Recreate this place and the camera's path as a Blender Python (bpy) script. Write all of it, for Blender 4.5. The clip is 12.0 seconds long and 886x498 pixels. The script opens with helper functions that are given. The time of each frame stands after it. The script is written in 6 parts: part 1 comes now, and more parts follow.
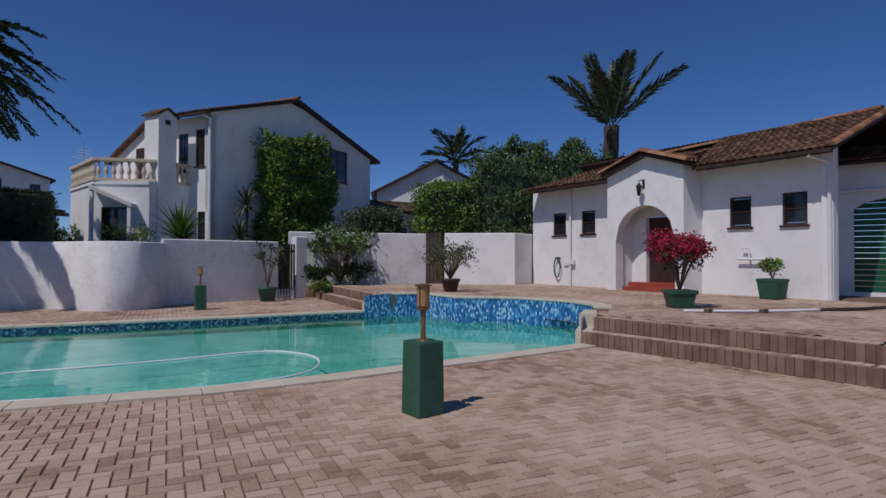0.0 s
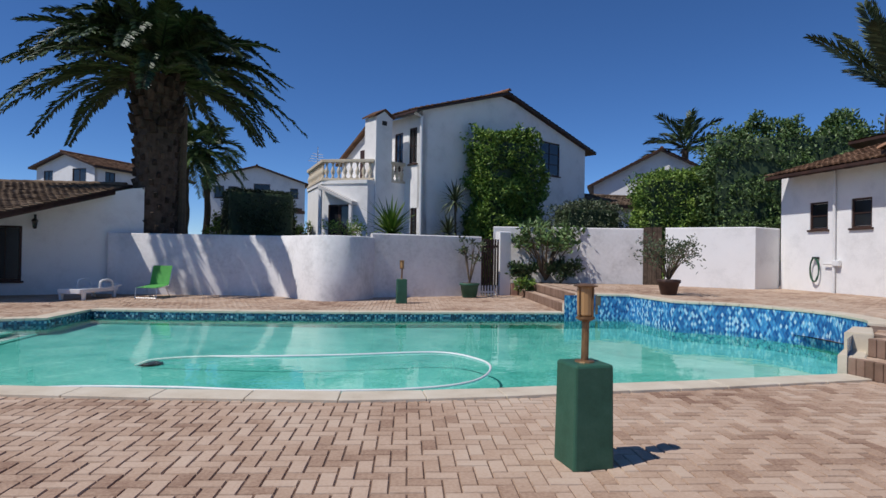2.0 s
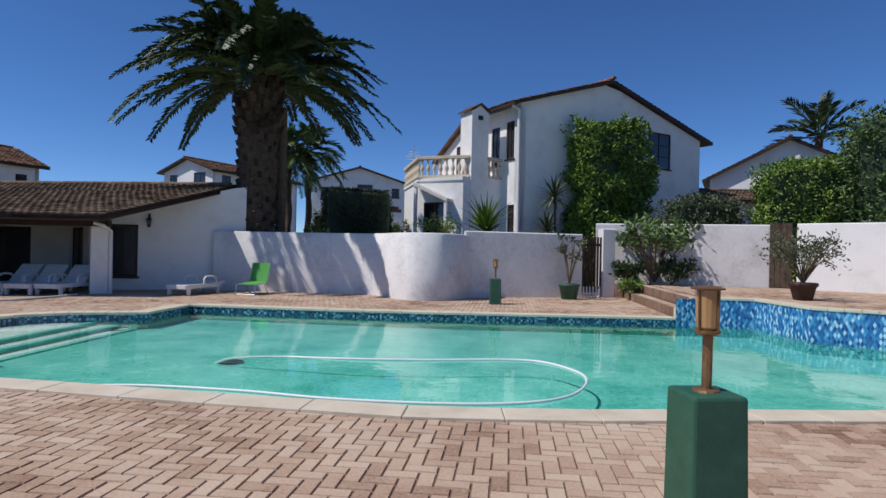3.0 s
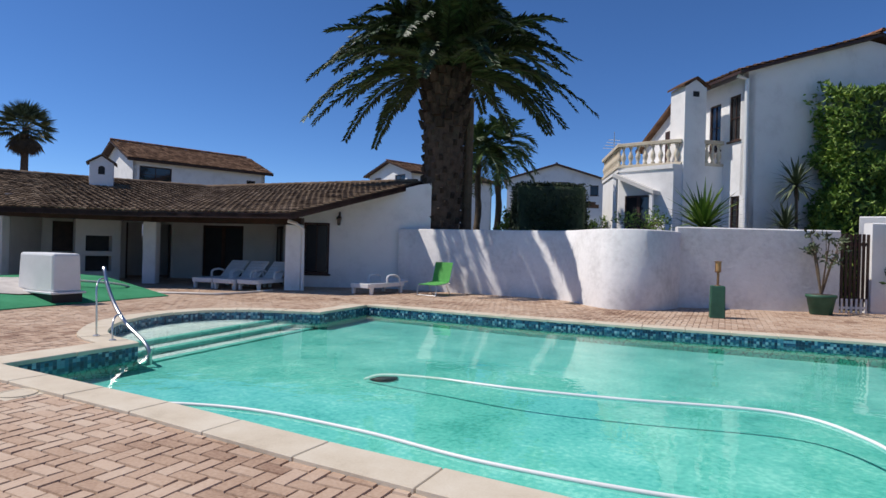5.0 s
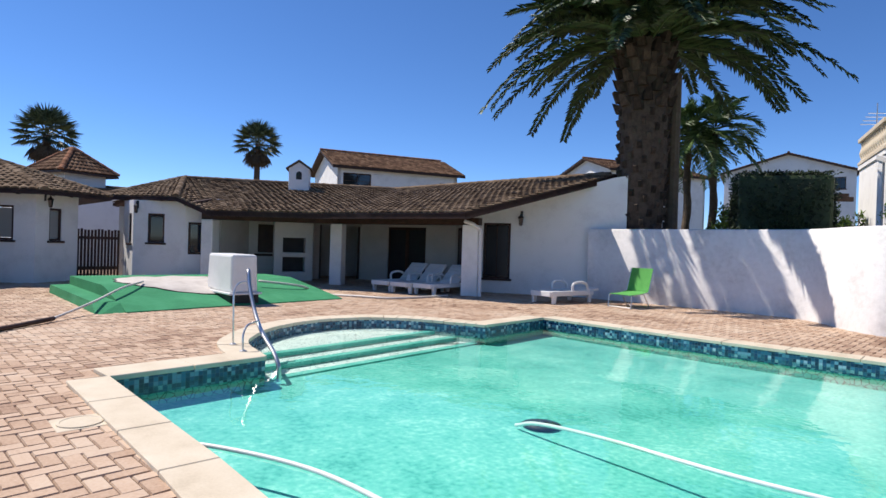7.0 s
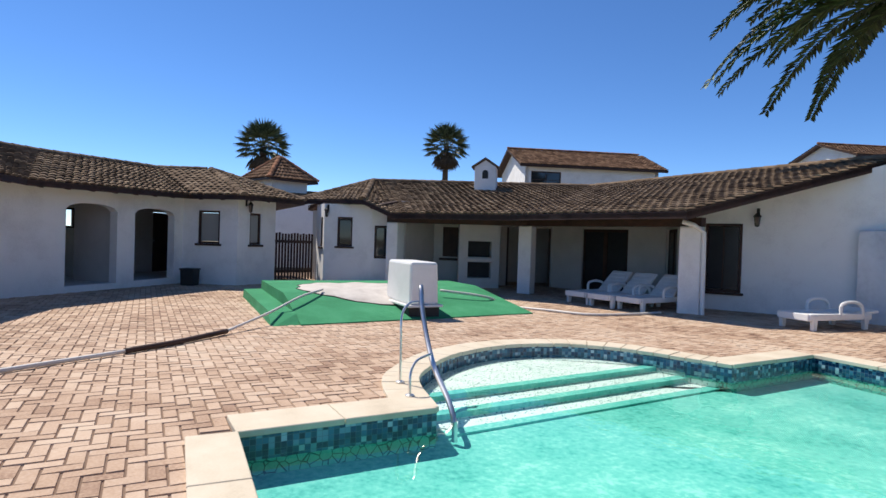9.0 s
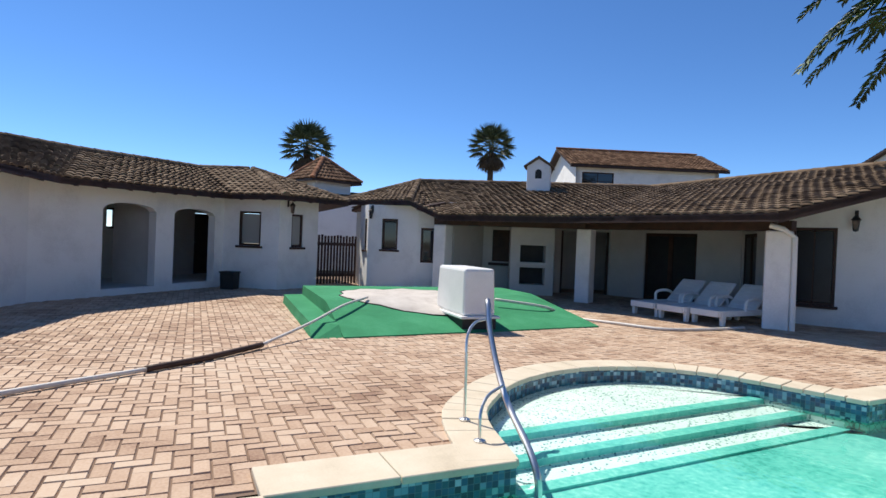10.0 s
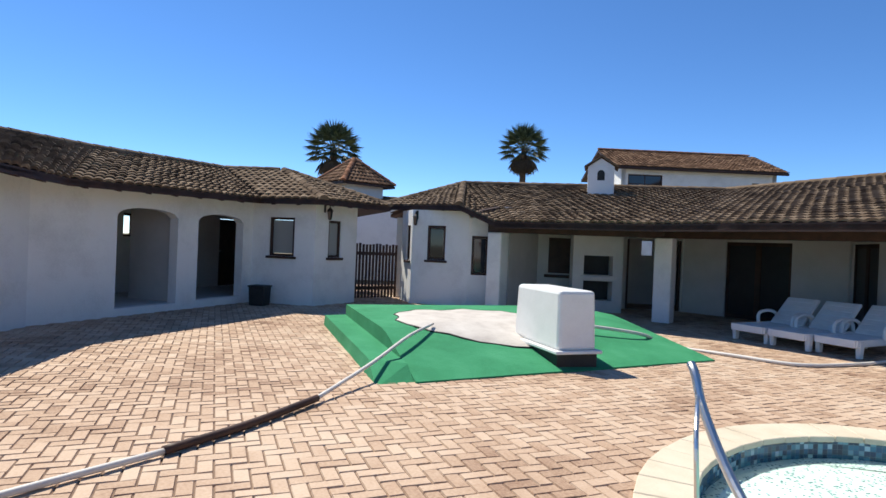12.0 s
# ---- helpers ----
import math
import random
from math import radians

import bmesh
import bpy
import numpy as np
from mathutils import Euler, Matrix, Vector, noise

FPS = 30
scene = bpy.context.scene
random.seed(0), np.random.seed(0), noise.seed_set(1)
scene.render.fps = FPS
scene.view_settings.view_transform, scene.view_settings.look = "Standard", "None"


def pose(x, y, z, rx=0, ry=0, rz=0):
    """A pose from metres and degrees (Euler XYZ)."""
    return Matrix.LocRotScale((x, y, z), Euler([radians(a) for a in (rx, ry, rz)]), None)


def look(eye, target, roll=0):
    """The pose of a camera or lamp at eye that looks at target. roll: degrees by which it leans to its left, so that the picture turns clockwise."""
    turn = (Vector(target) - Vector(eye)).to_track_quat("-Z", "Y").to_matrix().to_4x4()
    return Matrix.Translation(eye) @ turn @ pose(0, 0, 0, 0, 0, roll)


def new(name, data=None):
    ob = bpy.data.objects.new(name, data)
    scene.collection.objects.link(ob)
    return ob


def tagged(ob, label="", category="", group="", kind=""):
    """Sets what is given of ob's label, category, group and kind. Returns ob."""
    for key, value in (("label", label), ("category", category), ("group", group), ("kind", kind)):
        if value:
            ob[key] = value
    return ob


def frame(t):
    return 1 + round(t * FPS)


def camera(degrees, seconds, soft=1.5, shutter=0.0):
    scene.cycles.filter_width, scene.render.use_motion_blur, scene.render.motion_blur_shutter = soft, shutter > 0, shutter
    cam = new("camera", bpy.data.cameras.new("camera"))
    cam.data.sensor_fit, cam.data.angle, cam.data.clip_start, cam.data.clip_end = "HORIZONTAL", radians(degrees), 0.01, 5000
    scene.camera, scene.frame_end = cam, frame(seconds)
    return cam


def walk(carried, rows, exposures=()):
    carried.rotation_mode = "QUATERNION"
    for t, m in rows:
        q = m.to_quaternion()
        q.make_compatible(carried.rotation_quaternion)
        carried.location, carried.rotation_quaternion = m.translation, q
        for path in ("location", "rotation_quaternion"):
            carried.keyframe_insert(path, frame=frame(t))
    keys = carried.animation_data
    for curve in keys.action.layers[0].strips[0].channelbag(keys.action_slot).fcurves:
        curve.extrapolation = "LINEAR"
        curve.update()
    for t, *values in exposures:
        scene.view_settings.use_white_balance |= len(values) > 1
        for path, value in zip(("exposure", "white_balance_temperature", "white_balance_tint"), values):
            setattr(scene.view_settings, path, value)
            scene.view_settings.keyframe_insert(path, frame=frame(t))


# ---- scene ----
cam = camera(74.2, 12.0)
PATH = [
    (0, (0.551, -0.574, 1.485), (1.401, 1.237, 1.518), 0.2),
    (0.5, (0.843, -0.32, 1.475), (1.544, 1.553, 1.503), 0.4),
    (1, (1.113, -0.067, 1.455), (1.639, 1.863, 1.48), 0.7),
    (1.5, (1.343, 0.23, 1.451), (1.665, 2.204, 1.475), 0.8),
    (2, (1.534, 0.612, 1.427), (1.657, 2.609, 1.446), 1.0),
    (2.5, (1.692, 1.032, 1.39), (1.617, 3.031, 1.406), 1.1),
    (3, (1.756, 1.464, 1.384), (1.532, 3.451, 1.396), 1.2),
    (3.2, (1.765, 1.641, 1.387), (1.475, 3.62, 1.395), 1.3),
    (5, (1.513, 3.443, 1.348), (0.647, 5.246, 1.346), 1.6),
    (5.5, (1.398, 3.894, 1.357), (0.372, 5.611, 1.347), 1.6),
    (6, (1.236, 4.345, 1.329), (0.071, 5.971, 1.321), 1.7),
    (6.5, (1.105, 4.756, 1.354), (-0.188, 6.282, 1.342), 1.8),
    (7, (0.857, 5.247, 1.348), (-0.558, 6.661, 1.336), 1.8),
    (7.5, (0.55, 5.579, 1.385), (-0.985, 6.861, 1.367), 1.7),
    (9.5, (-1.384, 6.468, 1.439), (-3.205, 7.295, 1.412), 2.1),
    (10, (-1.922, 6.549, 1.445), (-3.763, 7.33, 1.421), 2.3),
    (10.5, (-2.489, 6.57, 1.492), (-4.343, 7.32, 1.465), 2.3),
    (11, (-3.04, 6.569, 1.519), (-4.905, 7.292, 1.496), 2.3),
    (11.5, (-3.522, 6.513, 1.525), (-5.389, 7.231, 1.509), 2.4),
    (12, (-4.023, 6.418, 1.557), (-5.887, 7.144, 1.544), 2.4),
]
EXPOSURES = [(0.0, -0.78, 6200, 17), (1.5, -0.2, 6350, 12), (3.0, -0.1, 6350, 12), (5.5, 0.2, 6600, 12), (7.5, 0.56, 6800, 12), (9.5, 0.54, 6850, 9), (12.0, 0.7, 6850, 6)]
walk(cam, [(t, look(eye, target, roll)) for t, eye, target, roll in PATH], EXPOSURES)

# ---- world and light ----
SUN_AT = Vector((-0.9, -0.395, 1.45)).normalized()
world = bpy.data.worlds.new("sky")
scene.world = world
world.use_nodes = True
wn = world.node_tree
sky = wn.nodes.new("ShaderNodeTexSky")
sky.sky_type, sky.sun_disc = "NISHITA", False
sky.sun_elevation = math.asin(SUN_AT.z)
sky.sun_rotation = math.atan2(SUN_AT.x, SUN_AT.y)
sky.altitude, sky.air_density, sky.dust_density, sky.ozone_density = 3500, 1.0, 0.0, 7.5
vivid = wn.nodes.new("ShaderNodeHueSaturation")
vivid.inputs["Saturation"].default_value = 1.11
vivid.inputs["Hue"].default_value = 0.503
wn.links.new(sky.outputs[0], vivid.inputs["Color"])
wn.links.new(vivid.outputs[0], wn.nodes["Background"].inputs[0])
wn.nodes["Background"].inputs[1].default_value = 0.12
sun_data = bpy.data.lights.new("sun", "SUN")
sun_data.energy, sun_data.angle, sun_data.color = 4.1, radians(0.5), (1.0, 0.95, 0.88)
sun = new("sun", sun_data)
sun.matrix_world = look((0, 0, 30), Vector((0, 0, 30)) - SUN_AT)

# ---- materials ----


def material(name, colours, rough=0.8, scale=3.0, grain=60.0, bump=0.2, metal=0.0, island=0.0, stain=0.25, spec=0.4, per_object=False):
    """A procedural surface: colours blended by large stains and a fine grain, with relief."""
    m = bpy.data.materials.new(name)
    m.use_nodes = True
    nt = m.node_tree
    b = nt.nodes["Principled BSDF"]
    tc = nt.nodes.new("ShaderNodeNewGeometry")
    big = nt.nodes.new("ShaderNodeTexNoise")
    big.inputs["Scale"].default_value, big.inputs["Detail"].default_value, big.inputs["Roughness"].default_value = scale, 6, 0.65
    fine = nt.nodes.new("ShaderNodeTexNoise")
    fine.inputs["Scale"].default_value, fine.inputs["Detail"].default_value = grain, 4
    for n in (big, fine):
        nt.links.new(tc.outputs["Position"], n.inputs["Vector"])
    ramp = nt.nodes.new("ShaderNodeValToRGB")
    els = ramp.color_ramp.elements
    while len(els) < len(colours):
        els.new(0.5)
    for i, c in enumerate(colours):
        els[i].position = 0.5 + (i / max(1, len(colours) - 1) - 0.5) * 0.5
        els[i].color = (*c, 1)
    add = nt.nodes.new("ShaderNodeMath")
    add.operation = "MULTIPLY_ADD"
    nt.links.new(fine.outputs[0], add.inputs[0])
    add.inputs[1].default_value = stain
    nt.links.new(big.outputs[0], add.inputs[2])
    off = nt.nodes.new("ShaderNodeMath")
    off.operation = "SUBTRACT"
    nt.links.new(add.outputs[0], off.inputs[0])
    off.inputs[1].default_value = stain * 0.5
    last = off.outputs[0]
    if island:
        if per_object:
            oi = nt.nodes.new("ShaderNodeObjectInfo")
            rnd = oi.outputs["Random"]
        else:
            rnd = tc.outputs["Random Per Island"]
        mul = nt.nodes.new("ShaderNodeMath")
        mul.operation = "MULTIPLY_ADD"
        nt.links.new(rnd, mul.inputs[0])
        mul.inputs[1].default_value = island
        nt.links.new(last, mul.inputs[2])
        sub = nt.nodes.new("ShaderNodeMath")
        sub.operation = "SUBTRACT"
        nt.links.new(mul.outputs[0], sub.inputs[0])
        sub.inputs[1].default_value = island * 0.5
        last = sub.outputs[0]
    nt.links.new(last, ramp.inputs[0])
    nt.links.new(ramp.outputs[0], b.inputs["Base Color"])
    b.inputs["Roughness"].default_value, b.inputs["Metallic"].default_value = rough, metal
    b.inputs["Specular IOR Level"].default_value = spec
    if bump:
        bn = nt.nodes.new("ShaderNodeBump")
        bn.inputs["Strength"].default_value, bn.inputs["Distance"].default_value = bump, 0.02
        nt.links.new(add.outputs[0], bn.inputs["Height"])
        nt.links.new(bn.outputs[0], b.inputs["Normal"])
    return m


def mosaic(name, colours, size, diagonal=False):
    """Small glazed tiles of mixed colours, laid by the surface's own lengths (UV in metres)."""
    m = bpy.data.materials.new(name)
    m.use_nodes = True
    nt = m.node_tree
    b = nt.nodes["Principled BSDF"]
    uv = nt.nodes.new("ShaderNodeUVMap")
    mp = nt.nodes.new("ShaderNodeMapping")
    nt.links.new(uv.outputs[0], mp.inputs[0])
    mp.inputs["Scale"].default_value = (1 / size, 1 / size, 1)
    if diagonal:
        mp.inputs["Rotation"].default_value = (0, 0, radians(45))
        mp.inputs["Scale"].default_value = (1 / size, 0.5 / size, 1)
    fl = nt.nodes.new("ShaderNodeVectorMath")
    fl.operation = "FLOOR"
    nt.links.new(mp.outputs[0], fl.inputs[0])
    wno = nt.nodes.new("ShaderNodeTexWhiteNoise")
    wno.noise_dimensions = "2D"
    nt.links.new(fl.outputs[0], wno.inputs["Vector"])
    ramp = nt.nodes.new("ShaderNodeValToRGB")
    ramp.color_ramp.interpolation = "CONSTANT"
    els = ramp.color_ramp.elements
    while len(els) < len(colours):
        els.new(0.5)
    for i, c in enumerate(colours):
        els[i].position, els[i].color = i / len(colours), (*c, 1)
    nt.links.new(wno.outputs["Value"], ramp.inputs[0])
    fr = nt.nodes.new("ShaderNodeVectorMath")
    fr.operation = "FRACTION"
    nt.links.new(mp.outputs[0], fr.inputs[0])
    sep = nt.nodes.new("ShaderNodeSeparateXYZ")
    nt.links.new(fr.outputs[0], sep.inputs[0])
    mn = nt.nodes.new("ShaderNodeMath")
    mn.operation = "MINIMUM"
    nt.links.new(sep.outputs[0], mn.inputs[0])
    nt.links.new(sep.outputs[1], mn.inputs[1])
    gt = nt.nodes.new("ShaderNodeMath")
    gt.operation = "GREATER_THAN"
    nt.links.new(mn.outputs[0], gt.inputs[0])
    gt.inputs[1].default_value = 0.07
    mix = nt.nodes.new("ShaderNodeMix")
    mix.data_type = "RGBA"
    nt.links.new(gt.outputs[0], mix.inputs[0])
    mix.inputs[6].default_value = (0.10, 0.17, 0.21, 1)
    nt.links.new(ramp.outputs[0], mix.inputs[7])
    nt.links.new(mix.outputs[2], b.inputs["Base Color"])
    b.inputs["Roughness"].default_value = 0.2
    bn = nt.nodes.new("ShaderNodeBump")
    bn.inputs["Strength"].default_value, bn.inputs["Distance"].default_value = 0.4, 0.004
    nt.links.new(gt.outputs[0], bn.inputs["Height"])
    nt.links.new(bn.outputs[0], b.inputs["Normal"])
    return m


def water_material():
    m = bpy.data.materials.new("pool_water")
    m.use_nodes = True
    nt = m.node_tree
    nt.nodes.remove(nt.nodes["Principled BSDF"])
    out = nt.nodes["Material Output"]
    geo = nt.nodes.new("ShaderNodeNewGeometry")
    no = nt.nodes.new("ShaderNodeTexNoise")
    no.inputs["Scale"].default_value, no.inputs["Detail"].default_value = 2.6, 3
    nt.links.new(geo.outputs["Position"], no.inputs["Vector"])
    bn = nt.nodes.new("ShaderNodeBump")
    bn.inputs["Strength"].default_value, bn.inputs["Distance"].default_value = 0.25, 0.02
    nt.links.new(no.outputs[0], bn.inputs["Height"])
    tr = nt.nodes.new("ShaderNodeBsdfTransparent")
    tr.inputs[0].default_value = (0.80, 0.97, 0.94, 1)
    gl = nt.nodes.new("ShaderNodeBsdfGlossy")
    gl.inputs["Roughness"].default_value = 0.03
    fr = nt.nodes.new("ShaderNodeFresnel")
    fr.inputs[0].default_value = 1.33
    nt.links.new(bn.outputs[0], gl.inputs["Normal"])
    nt.links.new(bn.outputs[0], fr.inputs["Normal"])
    mx = nt.nodes.new("ShaderNodeMixShader")
    nt.links.new(fr.outputs[0], mx.inputs[0])
    nt.links.new(tr.outputs[0], mx.inputs[1])
    nt.links.new(gl.outputs[0], mx.inputs[2])
    nt.links.new(mx.outputs[0], out.inputs[0])
    return m


def chip_material():
    """White plaster set with scattered dark mosaic chips."""
    m = material("pale_chip_plaster", [(0.62, 0.70, 0.68), (0.76, 0.80, 0.78), (0.84, 0.86, 0.84)], 0.8, 3, 60, 0.3)
    nt = m.node_tree
    b = nt.nodes["Principled BSDF"]
    geo = nt.nodes.new("ShaderNodeNewGeometry")
    vo = nt.nodes.new("ShaderNodeTexVoronoi")
    vo.inputs["Scale"].default_value = 36
    sep = nt.nodes.new("ShaderNodeSeparateColor")
    pick = nt.nodes.new("ShaderNodeMath")
    pick.operation, pick.inputs[1].default_value = "GREATER_THAN", 0.68
    near = nt.nodes.new("ShaderNodeMath")
    near.operation, near.inputs[1].default_value = "LESS_THAN", 0.42
    both = nt.nodes.new("ShaderNodeMath")
    both.operation = "MULTIPLY"
    mix = nt.nodes.new("ShaderNodeMix")
    mix.data_type = "RGBA"
    plain = b.inputs["Base Color"].links[0].from_socket
    nt.links.new(geo.outputs["Position"], vo.inputs["Vector"])
    nt.links.new(vo.outputs["Color"], sep.inputs[0])
    nt.links.new(sep.outputs[0], pick.inputs[0])
    nt.links.new(vo.outputs["Distance"], near.inputs[0])
    nt.links.new(pick.outputs[0], both.inputs[0])
    nt.links.new(near.outputs[0], both.inputs[1])
    nt.links.new(both.outputs[0], mix.inputs[0])
    nt.links.new(plain, mix.inputs[6])
    mix.inputs[7].default_value = (0.03, 0.16, 0.18, 1)
    nt.links.new(mix.outputs[2], b.inputs["Base Color"])
    return m


def crazy_mosaic():
    """Green broken-tile lining with dark joints between the shards."""
    m = material("green_shard_lining", [(0.05, 0.34, 0.27), (0.10, 0.46, 0.37), (0.16, 0.54, 0.45)], 0.6, 2.0, 30, 0.2, stain=0.5)
    nt = m.node_tree
    b = nt.nodes["Principled BSDF"]
    geo = nt.nodes.new("ShaderNodeNewGeometry")
    vo = nt.nodes.new("ShaderNodeTexVoronoi")
    vo.feature = "DISTANCE_TO_EDGE"
    vo.inputs["Scale"].default_value = 13
    cut = nt.nodes.new("ShaderNodeMath")
    cut.operation, cut.inputs[1].default_value = "LESS_THAN", 0.045
    mix = nt.nodes.new("ShaderNodeMix")
    mix.data_type = "RGBA"
    plain = b.inputs["Base Color"].links[0].from_socket
    nt.links.new(geo.outputs["Position"], vo.inputs["Vector"])
    nt.links.new(vo.outputs["Distance"], cut.inputs[0])
    nt.links.new(cut.outputs[0], mix.inputs[0])
    nt.links.new(plain, mix.inputs[6])
    mix.inputs[7].default_value = (0.012, 0.09, 0.075, 1)
    nt.links.new(mix.outputs[2], b.inputs["Base Color"])
    return m


def glass_material(name, tint):
    m = bpy.data.materials.new(name)
    m.use_nodes = True
    b = m.node_tree.nodes["Principled BSDF"]
    b.inputs["Base Color"].default_value = (*tint, 1)
    b.inputs["Roughness"].default_value = 0.04
    b.inputs["Specular IOR Level"].default_value = 0.6
    return m


STUCCO = material("white_stucco", [(0.66, 0.65, 0.63), (0.80, 0.79, 0.77), (0.83, 0.82, 0.80)], 0.9, 1.2, 35, 0.5)
STUCCO_OLD = material("weathered_stucco", [(0.55, 0.53, 0.51), (0.72, 0.70, 0.68), (0.80, 0.78, 0.76)], 0.92, 1.0, 9, 0.9, stain=0.4)
# same plaster a tone darker: shade of sheltered faces is put into its colour
STUCCO_SHADE = material("shaded_plaster", [(0.55, 0.53, 0.50), (0.66, 0.64, 0.61)], 0.9, 1.5, 40, 0.3)
ROOF = material("brown_roof_tile", [(0.072, 0.048, 0.032), (0.15, 0.105, 0.070), (0.235, 0.175, 0.122)], 0.95, 2.0, 30, 0.5, island=0.35, spec=0.1)
ROOF_RED = material("terracotta_roof_tile", [(0.075, 0.042, 0.026), (0.14, 0.08, 0.05), (0.22, 0.135, 0.085)], 0.95, 2.0, 30, 0.5, island=0.5, spec=0.1)
ROOF_ONE = material("brown_roof_tile_single", [(0.072, 0.048, 0.032), (0.15, 0.105, 0.070), (0.235, 0.175, 0.122)], 0.95, 2.0, 30, 0.5, island=0.35, spec=0.1, per_object=True)
ROOF_CAP = material("terracotta_ridge_tile", [(0.16, 0.075, 0.04), (0.28, 0.13, 0.075), (0.36, 0.2, 0.12)], 0.9, 3.0, 30, 0.4, island=0.5, spec=0.1)
WOOD = material("dark_stained_wood", [(0.022, 0.011, 0.008), (0.05, 0.024, 0.016), (0.075, 0.036, 0.024)], 0.6, 4, 50, 0.3)
PAVER = material("clay_paver", [(0.24, 0.14, 0.09), (0.42, 0.285, 0.195), (0.52, 0.38, 0.275), (0.56, 0.44, 0.33)], 0.85, 0.5, 45, 0.5, island=0.25, stain=0.35)
MORTAR = material("sandy_joint", [(0.13, 0.085, 0.06), (0.22, 0.15, 0.11)], 0.95, 3, 80, 0.4)
BRICK = material("brick_step", [(0.22, 0.115, 0.08), (0.36, 0.21, 0.15), (0.46, 0.30, 0.22)], 0.85, 2, 50, 0.5, island=0.4)
COPING = material("cream_coping_stone", [(0.43, 0.36, 0.26), (0.57, 0.49, 0.37), (0.64, 0.57, 0.45)], 0.8, 2.0, 60, 0.3, island=0.25)
PLASTER = material("turquoise_pool_plaster", [(0.052, 0.37, 0.32), (0.115, 0.50, 0.44), (0.18, 0.58, 0.51), (0.32, 0.70, 0.62)], 0.9, 1.2, 20, 0.1, stain=0.75)
PEBBLE = chip_material()
SHARDS = crazy_mosaic()
BAND = mosaic("blue_mosaic_band", [(0.006, 0.03, 0.075), (0.01, 0.075, 0.16), (0.03, 0.16, 0.25), (0.006, 0.04, 0.10), (0.13, 0.30, 0.38), (0.012, 0.08, 0.13), (0.02, 0.11, 0.20), (0.005, 0.025, 0.06), (0.30, 0.46, 0.54)], 0.045)
MURAL = mosaic("blue_wave_mosaic", [(0.02, 0.14, 0.38), (0.07, 0.30, 0.58), (0.012, 0.08, 0.27), (0.42, 0.62, 0.76), (0.04, 0.22, 0.50), (0.02, 0.12, 0.34), (0.20, 0.47, 0.70)], 0.042, True)
WATER = water_material()
GLASS = glass_material("window_glass", (0.02, 0.022, 0.025))
# pale pane: the bright reflection is put into the base colour
GLASS_PALE = glass_material("pale_glass", (0.30, 0.30, 0.28))
GREEN = material("green_paint", [(0.018, 0.07, 0.04), (0.028, 0.10, 0.06), (0.045, 0.125, 0.08)], 0.55, 4, 60, 0.25)
GREEN_DOOR = material("green_door_paint", [(0.006, 0.075, 0.035), (0.01, 0.095, 0.045)], 0.5, 3, 60, 0.2)
CARPET = material("green_artificial_turf", [(0.015, 0.17, 0.07), (0.028, 0.24, 0.105), (0.05, 0.29, 0.14)], 0.95, 1.5, 160, 0.6, stain=0.5)
WHITE_PLASTIC = material("white_plastic", [(0.70, 0.70, 0.68), (0.80, 0.80, 0.78)], 0.4, 3, 40, 0.05)
STEEL = material("polished_steel", [(0.62, 0.61, 0.59), (0.76, 0.75, 0.73)], 0.3, 3, 30, 0.0, metal=1.0)
BARK = material("palm_bark", [(0.018, 0.012, 0.008), (0.05, 0.034, 0.023), (0.10, 0.07, 0.05)], 0.95, 6, 40, 0.9, island=0.4)
LEAF = material("palm_leaf", [(0.018, 0.035, 0.012), (0.04, 0.075, 0.022), (0.085, 0.13, 0.045)], 0.5, 1.5, 20, 0.1, island=0.6)
LEAF_GREY = material("olive_leaf", [(0.035, 0.05, 0.022), (0.07, 0.095, 0.045), (0.13, 0.16, 0.08)], 0.5, 1.5, 20, 0.1, island=0.6)
LEAF_BRIGHT = material("bright_hedge_leaf", [(0.05, 0.11, 0.014), (0.12, 0.21, 0.028), (0.24, 0.34, 0.06)], 0.55, 1.2, 20, 0.1, island=0.6)
LEAF_MID = material("fresh_green_leaf", [(0.04, 0.08, 0.018), (0.085, 0.15, 0.04), (0.16, 0.24, 0.08)], 0.5, 1.5, 20, 0.1, island=0.6)
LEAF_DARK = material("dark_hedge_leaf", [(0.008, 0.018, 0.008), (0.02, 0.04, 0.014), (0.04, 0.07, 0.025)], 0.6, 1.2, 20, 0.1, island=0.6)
TWIG = material("twig_bark", [(0.08, 0.055, 0.035), (0.16, 0.12, 0.08)], 0.9, 5, 40, 0.4)
FLOWER = material("magenta_bracts", [(0.24, 0.004, 0.028), (0.42, 0.009, 0.05), (0.54, 0.03, 0.085)], 0.6, 3, 20, 0.1, island=0.5)
SOIL = material("dry_soil", [(0.05, 0.035, 0.025), (0.11, 0.08, 0.055)], 0.95, 3, 40, 0.6)
GRASS = material("far_ground", [(0.10, 0.11, 0.05), (0.2, 0.17, 0.10), (0.26, 0.21, 0.14)], 0.95, 0.2, 6, 0.4)
RED_TILE = material("red_step_tile", [(0.28, 0.05, 0.03), (0.40, 0.085, 0.05)], 0.5, 3, 40, 0.2)
CANVAS = material("grey_canvas", [(0.40, 0.36, 0.33), (0.52, 0.48, 0.44), (0.60, 0.56, 0.52)], 0.95, 3, 90, 0.5)
BLACK = material("black_rubber", [(0.012, 0.012, 0.012), (0.03, 0.03, 0.03)], 0.6, 4, 40, 0.1)
GLASS_DOOR = material("dull_door_glass", [(0.015, 0.016, 0.018), (0.03, 0.03, 0.032)], 0.3, 2, 20, 0.0, spec=0.3)
AMBER = glass_material("amber_lamp_glass", (0.42, 0.25, 0.11))
